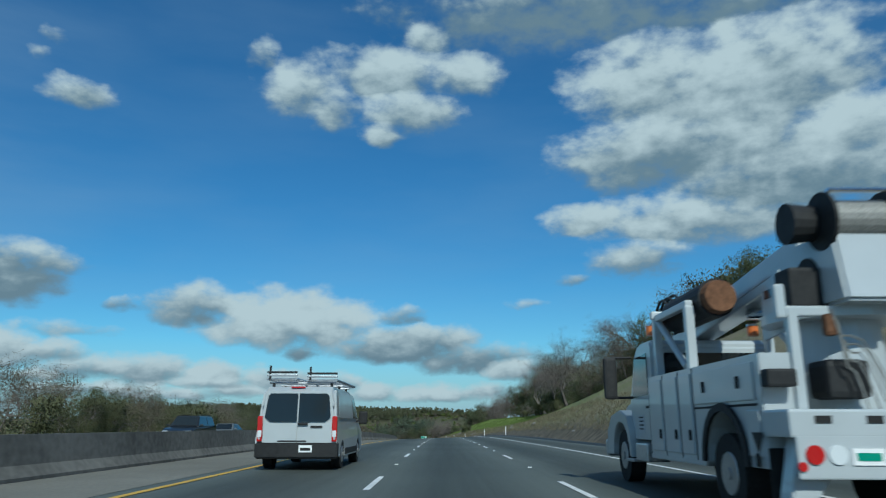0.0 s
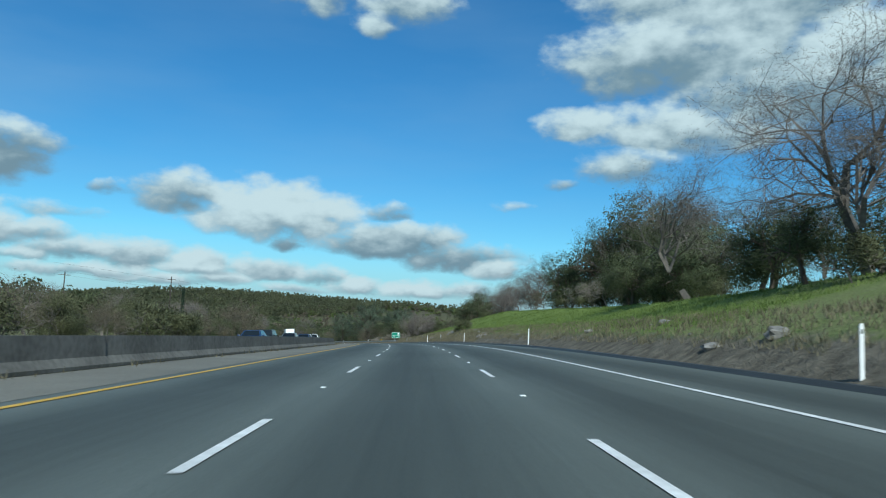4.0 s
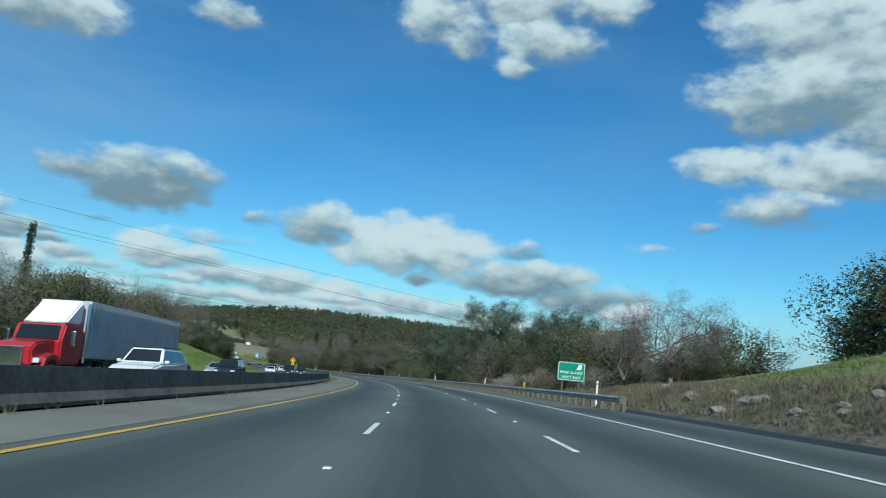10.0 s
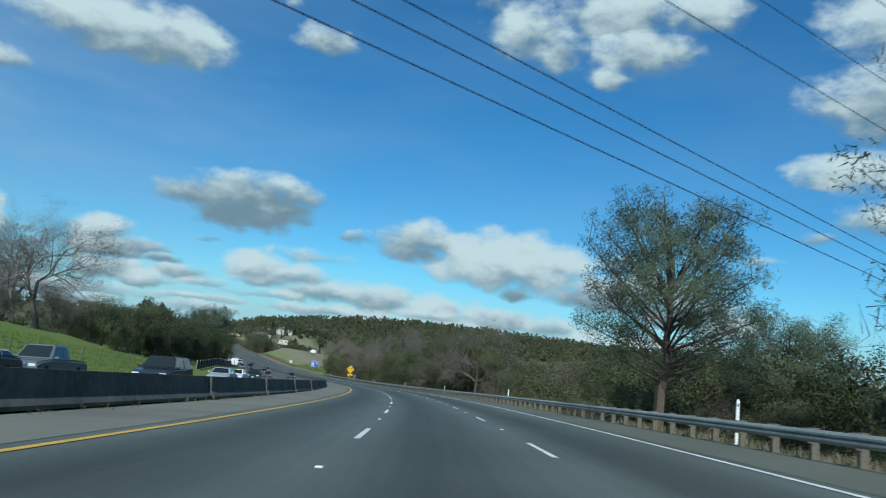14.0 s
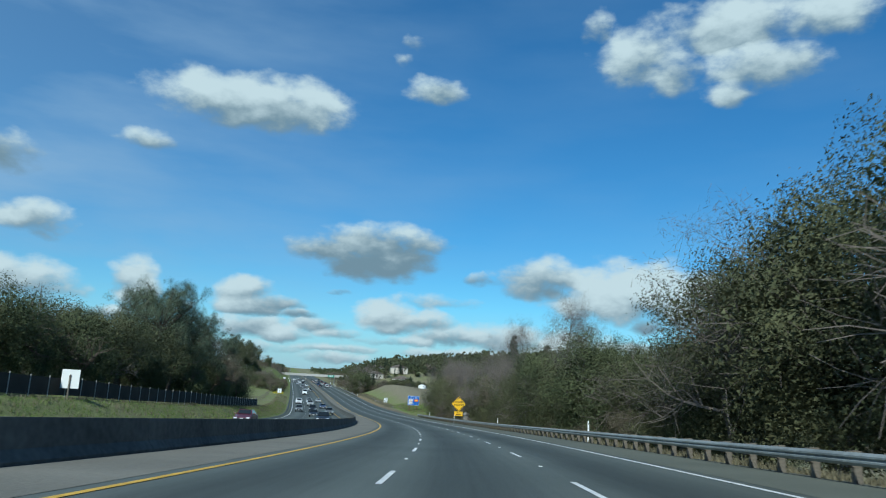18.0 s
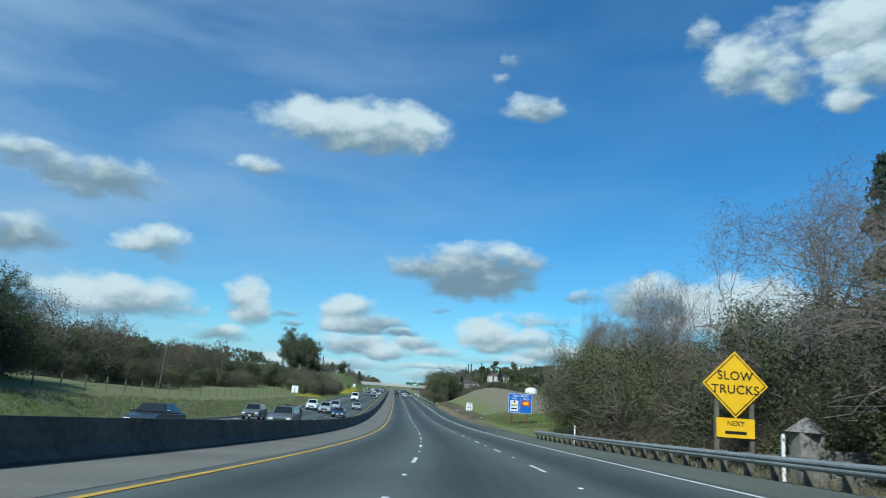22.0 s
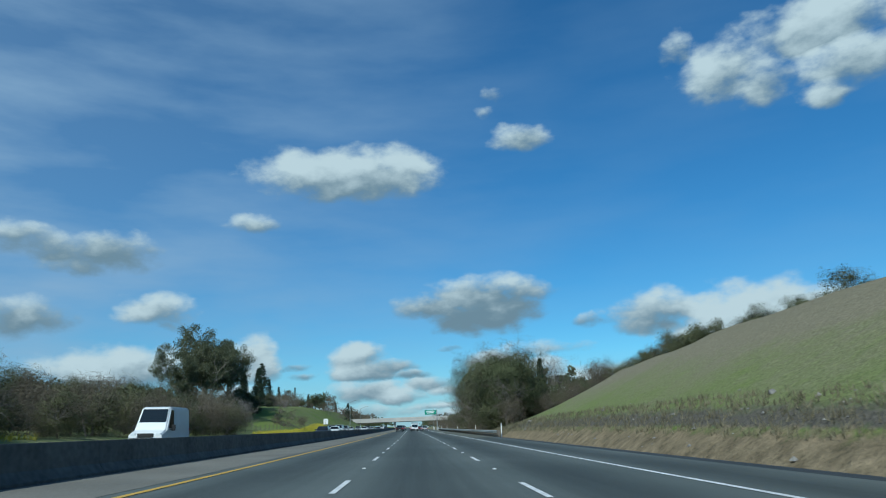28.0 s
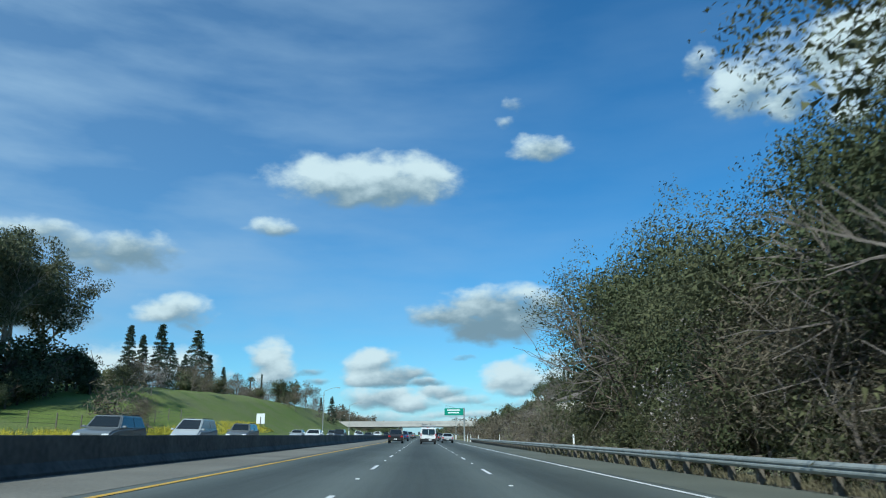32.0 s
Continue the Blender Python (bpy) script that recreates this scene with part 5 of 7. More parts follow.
# ---- signs, posts, poles and fences
M.update({
    "green_sign": mat("green_sign_sheet", (0.008, 0.20, 0.13), (0.012, 0.26, 0.17), 0.45, grain=2, patch=0.7),
    "blue_sign": mat("blue_sign_sheet", (0.010, 0.10, 0.44), (0.015, 0.13, 0.54), 0.45, grain=2, patch=0.7),
    "yellow_sign": mat("yellow_sign_sheet", (0.75, 0.44, 0.008), (0.85, 0.52, 0.015), 0.45, grain=2, patch=0.7),
    "white_sign": mat("white_sign_sheet", (0.68, 0.70, 0.70), (0.80, 0.82, 0.82), 0.45, grain=2, patch=0.7),
    "black": mat("black_lettering", (0.012, 0.012, 0.012), (0.022, 0.022, 0.022), 0.6),
    "red": mat("red_panel", (0.50, 0.035, 0.02), (0.60, 0.05, 0.03), 0.5),
    "brown_post": mat("brown_timber_post", (0.10, 0.055, 0.035), (0.19, 0.11, 0.07), 0.9, grain=15, bump=0.3),
    "pole_wood": mat("dark_pole_wood", (0.055, 0.045, 0.038), (0.12, 0.10, 0.085), 0.95, grain=9, bump=0.3),
    "screen": mat("brown_fence_screen", (0.030, 0.026, 0.022), (0.062, 0.054, 0.046), 0.95, grain=20, patch=0.5),
    "wire": mat("dark_wire", (0.02, 0.022, 0.025), (0.035, 0.037, 0.04), 0.6),
    "concrete": mat("pale_bridge_concrete", (0.34, 0.33, 0.31), (0.50, 0.49, 0.46), 0.9, grain=3, patch=0.2, bump=0.15),
    "stucco": mat("cream_house_wall", (0.50, 0.46, 0.40), (0.66, 0.62, 0.55), 0.9, grain=5),
    "roof": mat("grey_brown_roof", (0.10, 0.085, 0.075), (0.20, 0.17, 0.15), 0.9, grain=6),
    "pane": glass_mat("dark_window_pane", (0.02, 0.025, 0.03)),
})


def lettering(words, size, material, parent, at, name="lettering", stretch=1.0):
    """Raised letters in the built-in font, facing the traffic."""
    cu = bpy.data.curves.new(name, "FONT")
    cu.body, cu.size, cu.align_x, cu.align_y, cu.extrude, cu.space_character = words, size, "CENTER", "CENTER", 0.003, 1.08
    cu.offset = size * 0.012
    tmp = new("lettering_curve", cu)
    bpy.context.view_layer.update()
    me = bpy.data.meshes.new_from_object(tmp)
    bpy.data.objects.remove(tmp)
    me.materials.clear()
    me.materials.append(material)
    return part(name, me, None, parent, "", Matrix.Translation(at) @ pose(0, 0, 0, 90, 0, 0) @ Matrix.Diagonal((stretch, 1, 1, 1)))


def rounded(w, h, r, n=4):
    out = []
    for cx, cz, a0 in ((w / 2 - r, h / 2 - r, 0), (-w / 2 + r, h / 2 - r, 90), (-w / 2 + r, -h / 2 + r, 180), (w / 2 - r, -h / 2 + r, 270)):
        out += [(cx + r * math.cos(radians(a0 + 90 * i / n)), cz + r * math.sin(radians(a0 + 90 * i / n))) for i in range(n + 1)]
    return out


def plate_at(outline, material, parent, name, x, z, y0, y1, label=""):
    return part(name, prism([(a + x, b + z) for a, b in outline], "y", y0, y1), material, parent, label)


def border(w, h, r, t, material, parent, z, y):
    """A thin frame line round a board."""
    bm = bmesh.new()
    o, i = rounded(w, h, r), rounded(w - 2 * t, h - 2 * t, max(0.01, r - t))
    a, b = [bm.verts.new((p[0], y, p[1] + z)) for p in o], [bm.verts.new((p[0], y, p[1] + z)) for p in i]
    for k in range(len(o)):
        j = (k + 1) % len(o)
        bm.faces.new((a[k], a[j], b[j], b[k]))
    return part("border", bm, material, parent)


def sign_posts(parent, xs, s, lat, top, material, size=0.15, round_post=False):
    for x in xs:
        foot = float(land_up(s, lat + x)) - 0.4
        part("post", box((size, size, top - foot), (x, 0.10 + size / 2, (top + foot) / 2), 0.01), material, parent)


# green park-and-ride board
s, lat, w, h, z = 319.6, 14.5, 2.6, 1.72, 2.5
b = thing("guide_sign", "green highway sign with white letters on two timber posts", "road sign", place(s, lat))
board = plate_at(rounded(w, h, 0.16), M["green_sign"], b, "board", 0, z, 0, 0.04)
border(w - 0.06, h - 0.06, 0.14, 0.05, M["white_sign"], board, z, -0.004)
lettering("PARK & RIDE", 0.35, M["white_sign"], board, (0, -0.006, z - 0.12))
lettering("NEXT EXIT", 0.35, M["white_sign"], board, (0, -0.006, z - 0.56))
part("symbol", prism([(0.48, z + 0.18), (0.92, z + 0.22), (0.98, z + 0.70), (0.68, z + 0.72)], "y", -0.012, -0.004), M["white_sign"], board, "plain white symbol")
sign_posts(b, (-0.8, 0.8), s, lat, z + 0.6, M["post_wood"])

# yellow slow-trucks diamond with a plate below
s, lat, z = 611.3, 11.9, 3.46
b = thing("warning_sign", "yellow diamond warning sign above a yellow plate on two posts", "road sign", place(s, lat))
r = 1.46
board = part("board", prism([(-r, z), (0, z - r), (r, z), (0, z + r)], "y", 0, 0.04), M["yellow_sign"], b)
bm = bmesh.new()
a, c = [bm.verts.new((x, -0.004, zz)) for x, zz in ((-r + .1, z), (0, z - r + .1), (r - .1, z), (0, z + r - .1))], [bm.verts.new((x, -0.004, zz)) for x, zz in ((-r + .16, z), (0, z - r + .16), (r - .16, z), (0, z + r - .16))]
for k in range(4):
    bm.faces.new((a[k], a[(k + 1) % 4], c[(k + 1) % 4], c[k]))
part("border", bm, M["black"], board)
lettering("SLOW", 0.54, M["black"], board, (0, -0.006, z + 0.36))
lettering("TRUCKS", 0.54, M["black"], board, (0, -0.006, z - 0.24))
plate = plate_at(rounded(1.68, 0.84, 0.06), M["yellow_sign"], b, "plate", 0, 1.58, 0, 0.04, "small yellow plate with black letters")
lettering("NEXT", 0.28, M["black"], plate, (0, -0.006, 1.76))
part("writing_bar", box((0.95, 0.006, 0.13), (0, -0.005, 1.38)), M["black"], plate)
sign_posts(b, (-0.78, 0.78), s, lat, 3.0, M["post_wood"], 0.18)

# blue services board
s, lat, w, h, z = 681.7, 13.0, 4.5, 3.6, 4.3
b = thing("services_sign", "blue services sign with white letters on two brown posts", "road sign", place(s, lat, 0.5, 0, 0.75))
board = plate_at(rounded(w, h, 0.2), M["blue_sign"], b, "board", 0, z, 0, 0.05)
border(w - 0.06, h - 0.06, 0.18, 0.06, M["white_sign"], board, z, -0.004)
lettering("NEXT RIGHT", 0.46, M["white_sign"], board, (0.05, -0.006, z + 1.36))
lettering("FUEL", 0.42, M["white_sign"], board, (-1.1, -0.006, z + 0.83))
lettering("FOOD", 0.42, M["white_sign"], board, (1.1, -0.006, z + 0.83))
part("divider", box((0.05, 0.006, 2.7), (0, -0.005, z - 0.25)), M["white_sign"], board)
for x, zz, face, mark in ((-1.1, z + 0.02, "white_sign", "pane"), (-1.1, z - 1.02, "white_sign", "black"), (1.1, z + 0.05, "red", "yellow_sign")):
    panel = part("logo_panel", box((1.52, 0.02, 0.92), (x, -0.014, zz), 0.01), M[face], board, "plain logo panel")
    if face == "red":
        part("logo_shape", prism([(x - 0.6, zz), (x - 0.35, zz + 0.26), (x + 0.35, zz + 0.26), (x + 0.6, zz), (x + 0.35, zz - 0.26), (x - 0.35, zz - 0.26)], "y", -0.030, -0.025), M[mark], panel)
    elif mark == "pane":
        part("logo_shape", rod((x, -0.026, zz + 0.2), (x, -0.03, zz + 0.2), 0.2, sides=16), M["black"], panel)
        part("logo_shape", box((1.3, 0.004, 0.22), (x, -0.027, zz - 0.28)), M["yellow_sign"], panel)
    else:
        part("logo_shape", box((1.1, 0.004, 0.26), (x, -0.027, zz)), M["black"], panel)
sign_posts(b, (-1.45, 1.45), s - 0.5, lat - 2, 3.0, M["brown_post"], 0.26)

# white truck-lane board
s, lat, w, h, z = 722, 9.75, 1.3, 1.55, 2.85
b = thing("lane_sign", "white regulatory sign with black letters on a single post", "road sign", place(s, lat))
board = plate_at(rounded(w, h, 0.08), M["white_sign"], b, "board", 0, z, 0, 0.03)
border(w - 0.05, h - 0.05, 0.07, 0.025, M["black"], board, z, -0.004)
for i, t in enumerate(("TRUCKS", "USE", "RIGHT", "LANE")):
    lettering(t, 0.33, M["black"], board, (0, -0.006, z + 0.55 - 0.365 * i))
sign_posts(b, (0,), s, lat, z + 0.5, M["post_wood"], 0.12)

# boards seen from behind on the far side of the opposite carriageway
for s, lat, z, w, h in ((521, -27.3, 3.1, 1.3, 1.35), (740, -27, 3.0, 1.4, 1.5), (982, -27.5, 3.2, 1.4, 1.7)):
    b = thing("sign_back", "pale bare back of a road sign on a post", "road sign", place(s, lat), "sign backs")
    plate_at(rounded(w, h, 0.06), M["white_sign"], b, "board", 0, z, 0, 0.03)
    part("post", box((0.1, 0.1, z + 1.2), (0, -0.06, z / 2 - 0.3), 0.01), M["post_wood"], b)

# small marker posts along the verge
bm = prism([(-0.05, -0.3), (0.05, -0.3), (0.05, 1.32), (0.03, 1.4), (-0.03, 1.4), (-0.05, 1.32)], "y", -0.01, 0.02)
post = bpy.data.meshes.new("marker_blade")
bm.to_mesh(post), bm.free()
post.materials.append(M["white_paint"])
master = None
for i, s in enumerate([116, 160, 204.5, 247.5, 294, 338, 382, 427, 472, 517, 561, 602, 633, 829.5, 862, 905, 950, 985, 1005, 1015, 1025]):
    if master is None:
        master = thing("marker_post", "white flexible roadside marker post", "marker post", place(s, 9.75), "verge marker posts")
        part("blade", post, None, master)
        part("reflector", box((0.07, 0.004, 0.10), (0, -0.013, 1.22)), M["steel"], master, "grey reflector")
    else:
        m = place(s, 9.75 if s < 285 else 9.45, float(land_up(s, 9.6)))
        copy_thing(master, m)

# fences beyond the opposite carriageway
fence = thing("screen_fence", "dark screened fence on pale posts above a grass verge", "fence")
for i in range(58):
    s = 470 + 2.6 * i
    foot = float(land_up(s, -28))
    part("post", box((0.05, 0.05, 1.85), (0, 0, 0.55), 0.005), M["concrete"], fence, "", place(s, -28, foot))
    a, c = land_spot(s + 0.04, -28.03), land_spot(s + 2.56, -28.03)
    v = [a + Vector((0, 0, 0.12)), c + Vector((0, 0, 0.12)), c + Vector((0, 0, 1.35)), a + Vector((0, 0, 1.35))]
    off = (c - a).cross(Vector((0, 0, 1))).normalized() * 0.02
    part("screen", mesh_of("screen", v + [q + off for q in v], [(0, 1, 2, 3), (7, 6, 5, 4), (0, 4, 5, 1), (3, 2, 6, 7), (1, 5, 6, 2), (0, 3, 7, 4)], M["screen"]), None, fence)


def wire_fence(label, rows, lat, step):
    f = thing("wire_fence", label, "fence")
    for s0, s1 in rows:
        k = int((s1 - s0) / step)
        for i in range(k):
            s = s0 + i * step
            part("post", box((0.09, 0.09, 1.6), (0, 0, 0.55), 0.005), M["post_wood"], f, "", place(s, lat, float(land_up(s, lat))))
            for z in (0.45, 0.8, 1.15):
                a, c = land_spot(s, lat) + Vector((0, 0, z)), land_spot(s + step, lat) + Vector((0, 0, z))
                part("wire", rod(a, c, 0.012, sides=3), M["wire"], f)


wire_fence("post and wire fence on the grass slope", [(360, 440)], -27, 4)
wire_fence("post and wire fence beside the opposite carriageway", [(630, 760), (880, 960)], -31, 4.5)
wire_fence("post and wire fence over the grassy hill", [(700, 800)], 27, 3.5)


# ---- poles and overhead wires
def utility_pole(s, lat, top, arms=1, lean=0.0):
    p = thing("utility_pole", "tall dark wooden utility pole with cross-arms", "utility pole", Matrix.Translation(land_spot(s, lat)) @ pose(0, 0, 0, 0, lean, heading(s) + 40))
    part("mast", rod((0, 0, -1), (0, 0, top), 0.19, 0.13, 8), M["pole_wood"], p)
    for i in range(arms):
        z = top - 0.8 - 3.5 * i
        arm = part("cross_arm", box((3.0, 0.12, 0.14), (0, 0.15, z), 0.01), M["pole_wood"], p)
        for x in (-1.35, -0.5, 0.5, 1.35):
            part("insulator", rod((x, 0.15, z + 0.06), (x, 0.15, z + 0.28), 0.05, 0.04, 8), M["white_paint"], arm)
    return p


utility_pole(324, -52, 18.0, 2), utility_pole(300, -75, 16), utility_pole(753, -47, 7.5, 0, 7), utility_pole(693, -41, 7, 0, 4), utility_pole(1085, -58, 9), utility_pole(1170, -50, 10)


def overhead_wire(p0, p1, sag, r=0.017):
    a, b = Vector(p0), Vector(p1)
    bm = tube([a.lerp(b, i / 24) - Vector((0, 0, 4 * sag * i / 24 * (1 - i / 24))) for i in range(25)], r, 4)
    me = bpy.data.meshes.new("overhead_wire")
    bm.to_mesh(me), bm.free()
    me.materials.append(M["wire"])
    return tagged(new("overhead_wire", me), "dark overhead power line sagging across the road", "power line", "power lines over the road")


for p, d, back, fwd in (((-43.9, 366.1, 4.3), (0.666, 0.743, -0.068), 90, 150), ((-40.0, 363.7, 1.2), (0.699, 0.711, -0.079), 90, 150), ((-43.5, 365.2, 1.6), (0.66, 0.749, -0.062), 90, 150),
                        ((-44.6, 361.5, -2.3), (0.549, 0.835, -0.026), 90, 230), ((-44.6, 361.5, -2.85), (0.549, 0.835, -0.026), 90, 230), ((-44.8, 361.5, -3.5), (0.549, 0.835, -0.026), 90, 230)):
    p, d = Vector(p), Vector(d)
    overhead_wire(p - d * back, p + d * fwd, 0.5)


# ---- the far bridge, the gantry sign and lamps
bridge = thing("overpass", "pale concrete road bridge across both carriageways", "bridge", place(1155, 0, -0.9))
part("deck", prism([(-46, 5.1), (40, 5.1), (40, 5.4), (44, 5.5), (44, 6.3), (-50, 6.3), (-50, 5.5), (-46, 5.4)], "y", -7, 7, 0.05), M["concrete"], bridge)
for y in (-6.9, 6.9):
    part("parapet", box((94, 0.25, 0.95), (-3, y, 6.77), 0.02), M["concrete"], bridge)
for x in (-46, -9, 40):
    for y in (-4.5, 0, 4.5):
        part("column", rod((x, y, -4), (x, y, 5.15), 0.55, sides=14), M["concrete"], bridge)
for x, hw in ((-50, 5), (44, 5)):
    part("abutment", box((hw * 2, 15, 9), (x + (-hw if x < 0 else hw), 0, 1.6), 0.1), M["concrete"], bridge)
gantry = thing("gantry_sign", "green guide sign on a grey cantilever pole", "road sign", place(1036, 10))
part("pole", rod((0, 0, -1), (0, 0, 7.8), 0.2, 0.16, 12), M["steel"], gantry)
for z in (6.4, 7.2):
    part("arm", rod((0, 0, z), (-4.8, 0, z), 0.1, 0.08, 8), M["steel"], gantry)
board = part("board", prism([(x - 2.5, zz + 6.85) for x, zz in rounded(4.6, 1.7, 0.15)], "y", -0.22, -0.14), M["green_sign"], gantry)
for zz, k in ((7.25, 3.2), (6.65, 2.6)):
    part("writing_bar", box((k, 0.006, 0.3), (-2.6, -0.224, zz)), M["white_sign"], board)


def street_lamp(s, lat, tall, arm):
    p = thing("street_lamp", "grey steel street lamp with a curved arm", "street lamp", place(s, lat, float(land_up(s, lat))))
    part("pole", rod((0, 0, -0.3), (0, 0, tall), 0.12, 0.07, 10), M["steel"], p)
    part("base", rod((0, 0, -0.2), (0, 0, 1.3), 0.2, 0.18, 10), M["white_paint"], p, "white painted foot")
    a = part("arm", tube([(arm * i / 8, 0, tall + 0.9 * math.sin(i / 8 * 1.57)) for i in range(9)], 0.05), M["steel"], p)
    part("lamp_head", box((0.75, 0.3, 0.16), (arm + 0.25, 0, tall + 0.86), 0.05), M["steel"], a)


street_lamp(1033, -23.9, 10.5, 3.2), street_lamp(1100, -24.3, 9.5, 3.2), street_lamp(1090, 10.5, 9.5, -3.2)


# ---- houses on the slopes, and a shed behind the hill
def house(s, lat, w, d, h, turn, wall="stucco"):
    p = thing("house", "small pale hillside house with a low pitched roof", "house", Matrix.Translation(land_spot(s, lat, 0.3)) @ pose(0, 0, 0, 0, 0, heading(s) + turn))
    part("wall", box((w, d, h), (0, 0, h / 2), 0.03), M[wall], p)
    part("roof", prism([(-w / 2 - 0.5, h), (w / 2 + 0.5, h), (w / 2 + 0.5, h + 0.15), (0, h + w * 0.2), (-w / 2 - 0.5, h + 0.15)], "y", -d / 2 - 0.5, d / 2 + 0.5), M["roof"], p)
    for x in (-w * 0.3, 0, w * 0.3):
        f = part("window", box((1.3, 0.08, 1.2), (x, -d / 2 - 0.03, h * 0.55), 0.01), M["white_paint"], p)
        part("pane", box((1.1, 0.04, 1.0), (x, -d / 2 - 0.075, h * 0.55)), M["pane"], f)
    part("door", box((1.0, 0.08, 2.1), (w * 0.15 + 0.6, -d / 2 - 0.03, 1.05), 0.01), M["post_wood"], p)


for s, lat, w, d, h, t in ((1012, 46, 11, 8, 3.2, 10), (1032, 62, 13, 9, 4.5, -20), (1058, 44, 12, 8, 3.5, 15), (1075, 66, 14, 9, 5, 0), (1100, 50, 11, 8, 3.2, 30),
                           (1440, 230, 15, 9, 5, 0), (1470, 290, 16, 10, 5, 20), (1500, 340, 14, 9, 4, -10), (1420, 330, 15, 9, 5, 10), (1380, 180, 16, 9, 4, 0), (1320, 250, 18, 9, 4, 15), (1110, -75, 13, 9, 4.5, -30)):
    house(s, lat, w, d, h, t)
shed = thing("water_tank", "small white domed tank behind the grassy hill", "water tank", Matrix.Translation(land_spot(787, 34, 0.2)))
part("shell", rod((0, 0, -0.3), (0, 0, 1.5), 1.8, sides=24), M["white_paint"], shed)
part("lid", rod((0, 0, 1.5), (0, 0, 2.0), 1.8, 0.6, 24), M["white_paint"], shed)
mast = thing("radio_mast", "thin radio mast on the far ridge", "mast", Matrix.Translation(land_spot(1417, 272)))
part("mast_tube", rod((0, 0, 0), (0, 0, 22), 0.5, 0.15, 6), M["steel"], mast)
for z in (10, 14, 18):
    part("mast_arm", box((3.2, 0.2, 0.3), (0, 0, z)), M["steel"], mast)

# mile marker with a small writing plate, and a yellow object marker on the rail
for s, lat, name, label, m1, m2, z in ((232, 10.0, "mile_marker", "white mile marker plate with small writing on a thin post", "white_sign", "black", 0.95), (315.6, 9.3, "object_marker", "small yellow reflector plate on a post behind the rail", "yellow_sign", "black", 0.98)):
    p = thing(name, label, "road marker", place(s, lat, float(land_up(s, lat))))
    part("post", box((0.05, 0.03, 1.2), (0, 0.03, 0.45), 0.005), M["steel"], p)
    plate = part("plate", box((0.16, 0.012, 0.46), (0, 0, z), 0.004), M[m1], p)
    for k in range(3):
        part("writing_bar", box((0.08, 0.004, 0.07), (0, -0.009, z + 0.13 - 0.13 * k)), M[m2], plate)

# pale stone drain head among the trees below the warning sign
head = thing("drain_headwall", "pale weathered concrete drain head with a pointed cap", "drain head", place(606.5, 13.0, -0.55))
part("pillar", box((0.9, 0.9, 2.1), (-0.5, 0, 1.0), 0.05), M["stone"], head)
part("cap", rod((-0.5, 0, 2.05), (-0.5, 0, 2.6), 0.85, 0.05, 4), M["stone"], head)
part("wing_wall", box((2.0, 0.4, 1.5), (1.0, 0.1, 0.7), 0.05), M["stone"], head)

# ---- loose rock and tufts along the cut verge
g = np.random.default_rng(5)
for i in range(70):
    s = g.uniform(196, 292) if i < 46 else (g.uniform(60, 190) if i < 60 else g.uniform(700, 830))
    lat, k = g.uniform(10.2, 13.2), g.uniform(0.10, 0.42) * (1.5 if i % 9 == 0 else 1)
    bm = bmesh.new()
    bmesh.ops.create_icosphere(bm, subdivisions=2, radius=1.0)
    for v in bm.verts:
        v.co = Vector((v.co.x * k * 1.3, v.co.y * k, v.co.z * k * 0.75)) * (0.8 + 0.5 * noise.noise(v.co * 1.7 + Vector((i * 3.1, 0, 0))))
    me = bpy.data.meshes.new("rock")
    bm.to_mesh(me), bm.free()
    me.materials.append(M["stone"])
    ob = tagged(new("rock", me), "rough grey rock lying on the earth verge", "rock", "rocks on the verge")
    ob.matrix_world = Matrix.Translation(land_spot(s, lat) + Vector((0, 0, k * 0.15))) @ pose(0, 0, 0, 0, 0, g.uniform(0, 360))


def tufts(name, label, rows, count, material, length, seed):
    g = np.random.default_rng(seed)
    out = []
    for s0, s1, l0, l1, share in rows:
        k = int(count * share)
        s, l = g.uniform(s0, s1, k), l0 + (l1 - l0) * g.uniform(0, 1, k)
        p = spots(s, l, land_up(s, l))
        n = 5
        p = np.repeat(p, n, 0) + np.concatenate([g.normal(0, 0.10, (k * n, 2)), np.zeros((k * n, 1)) - 0.02], 1)
        d = np.concatenate([g.normal(0, 0.35, (k * n, 2)), np.ones((k * n, 1))], 1) * (length * g.uniform(0.4, 1.2, k * n))[:, None]
        e = np.concatenate([g.normal(0, 1, (k * n, 2)), np.zeros((k * n, 1))], 1)
        e = e / np.linalg.norm(e, axis=1, keepdims=True) * 0.022
        out.append(np.stack([p - e, p + e, p + d], 1))
    tagged(new(name, quads_of(name, np.concatenate(out), material)), label, "grass", kind="stuff")


g = np.random.default_rng(15)
k = 900
s = np.where(g.uniform(0, 1, k) < 0.6, g.uniform(150, 295, k), g.uniform(690, 835, k))
l = g.uniform(9.6, 13.0, k)
c = spots(s, l, land_up(s, l))
r = (0.02 + 0.11 * g.uniform(0, 1, k) ** 3)[:, None, None]
octa = np.array([(1, 0, 0), (0, 1, 0), (-1, 0, 0), (0, -1, 0), (0, 0, 0.8)], float)
corner = octa[None] * r * g.uniform(0.6, 1.4, (k, 5, 3)) + c[:, None, :]
tagged(new("rubble", quads_of("rubble", np.concatenate([corner[:, [i, (i + 1) % 4, 4]] for i in range(4)]), M["stone"])), "small grey stones strewn over the earth verge", "rubble", kind="stuff")

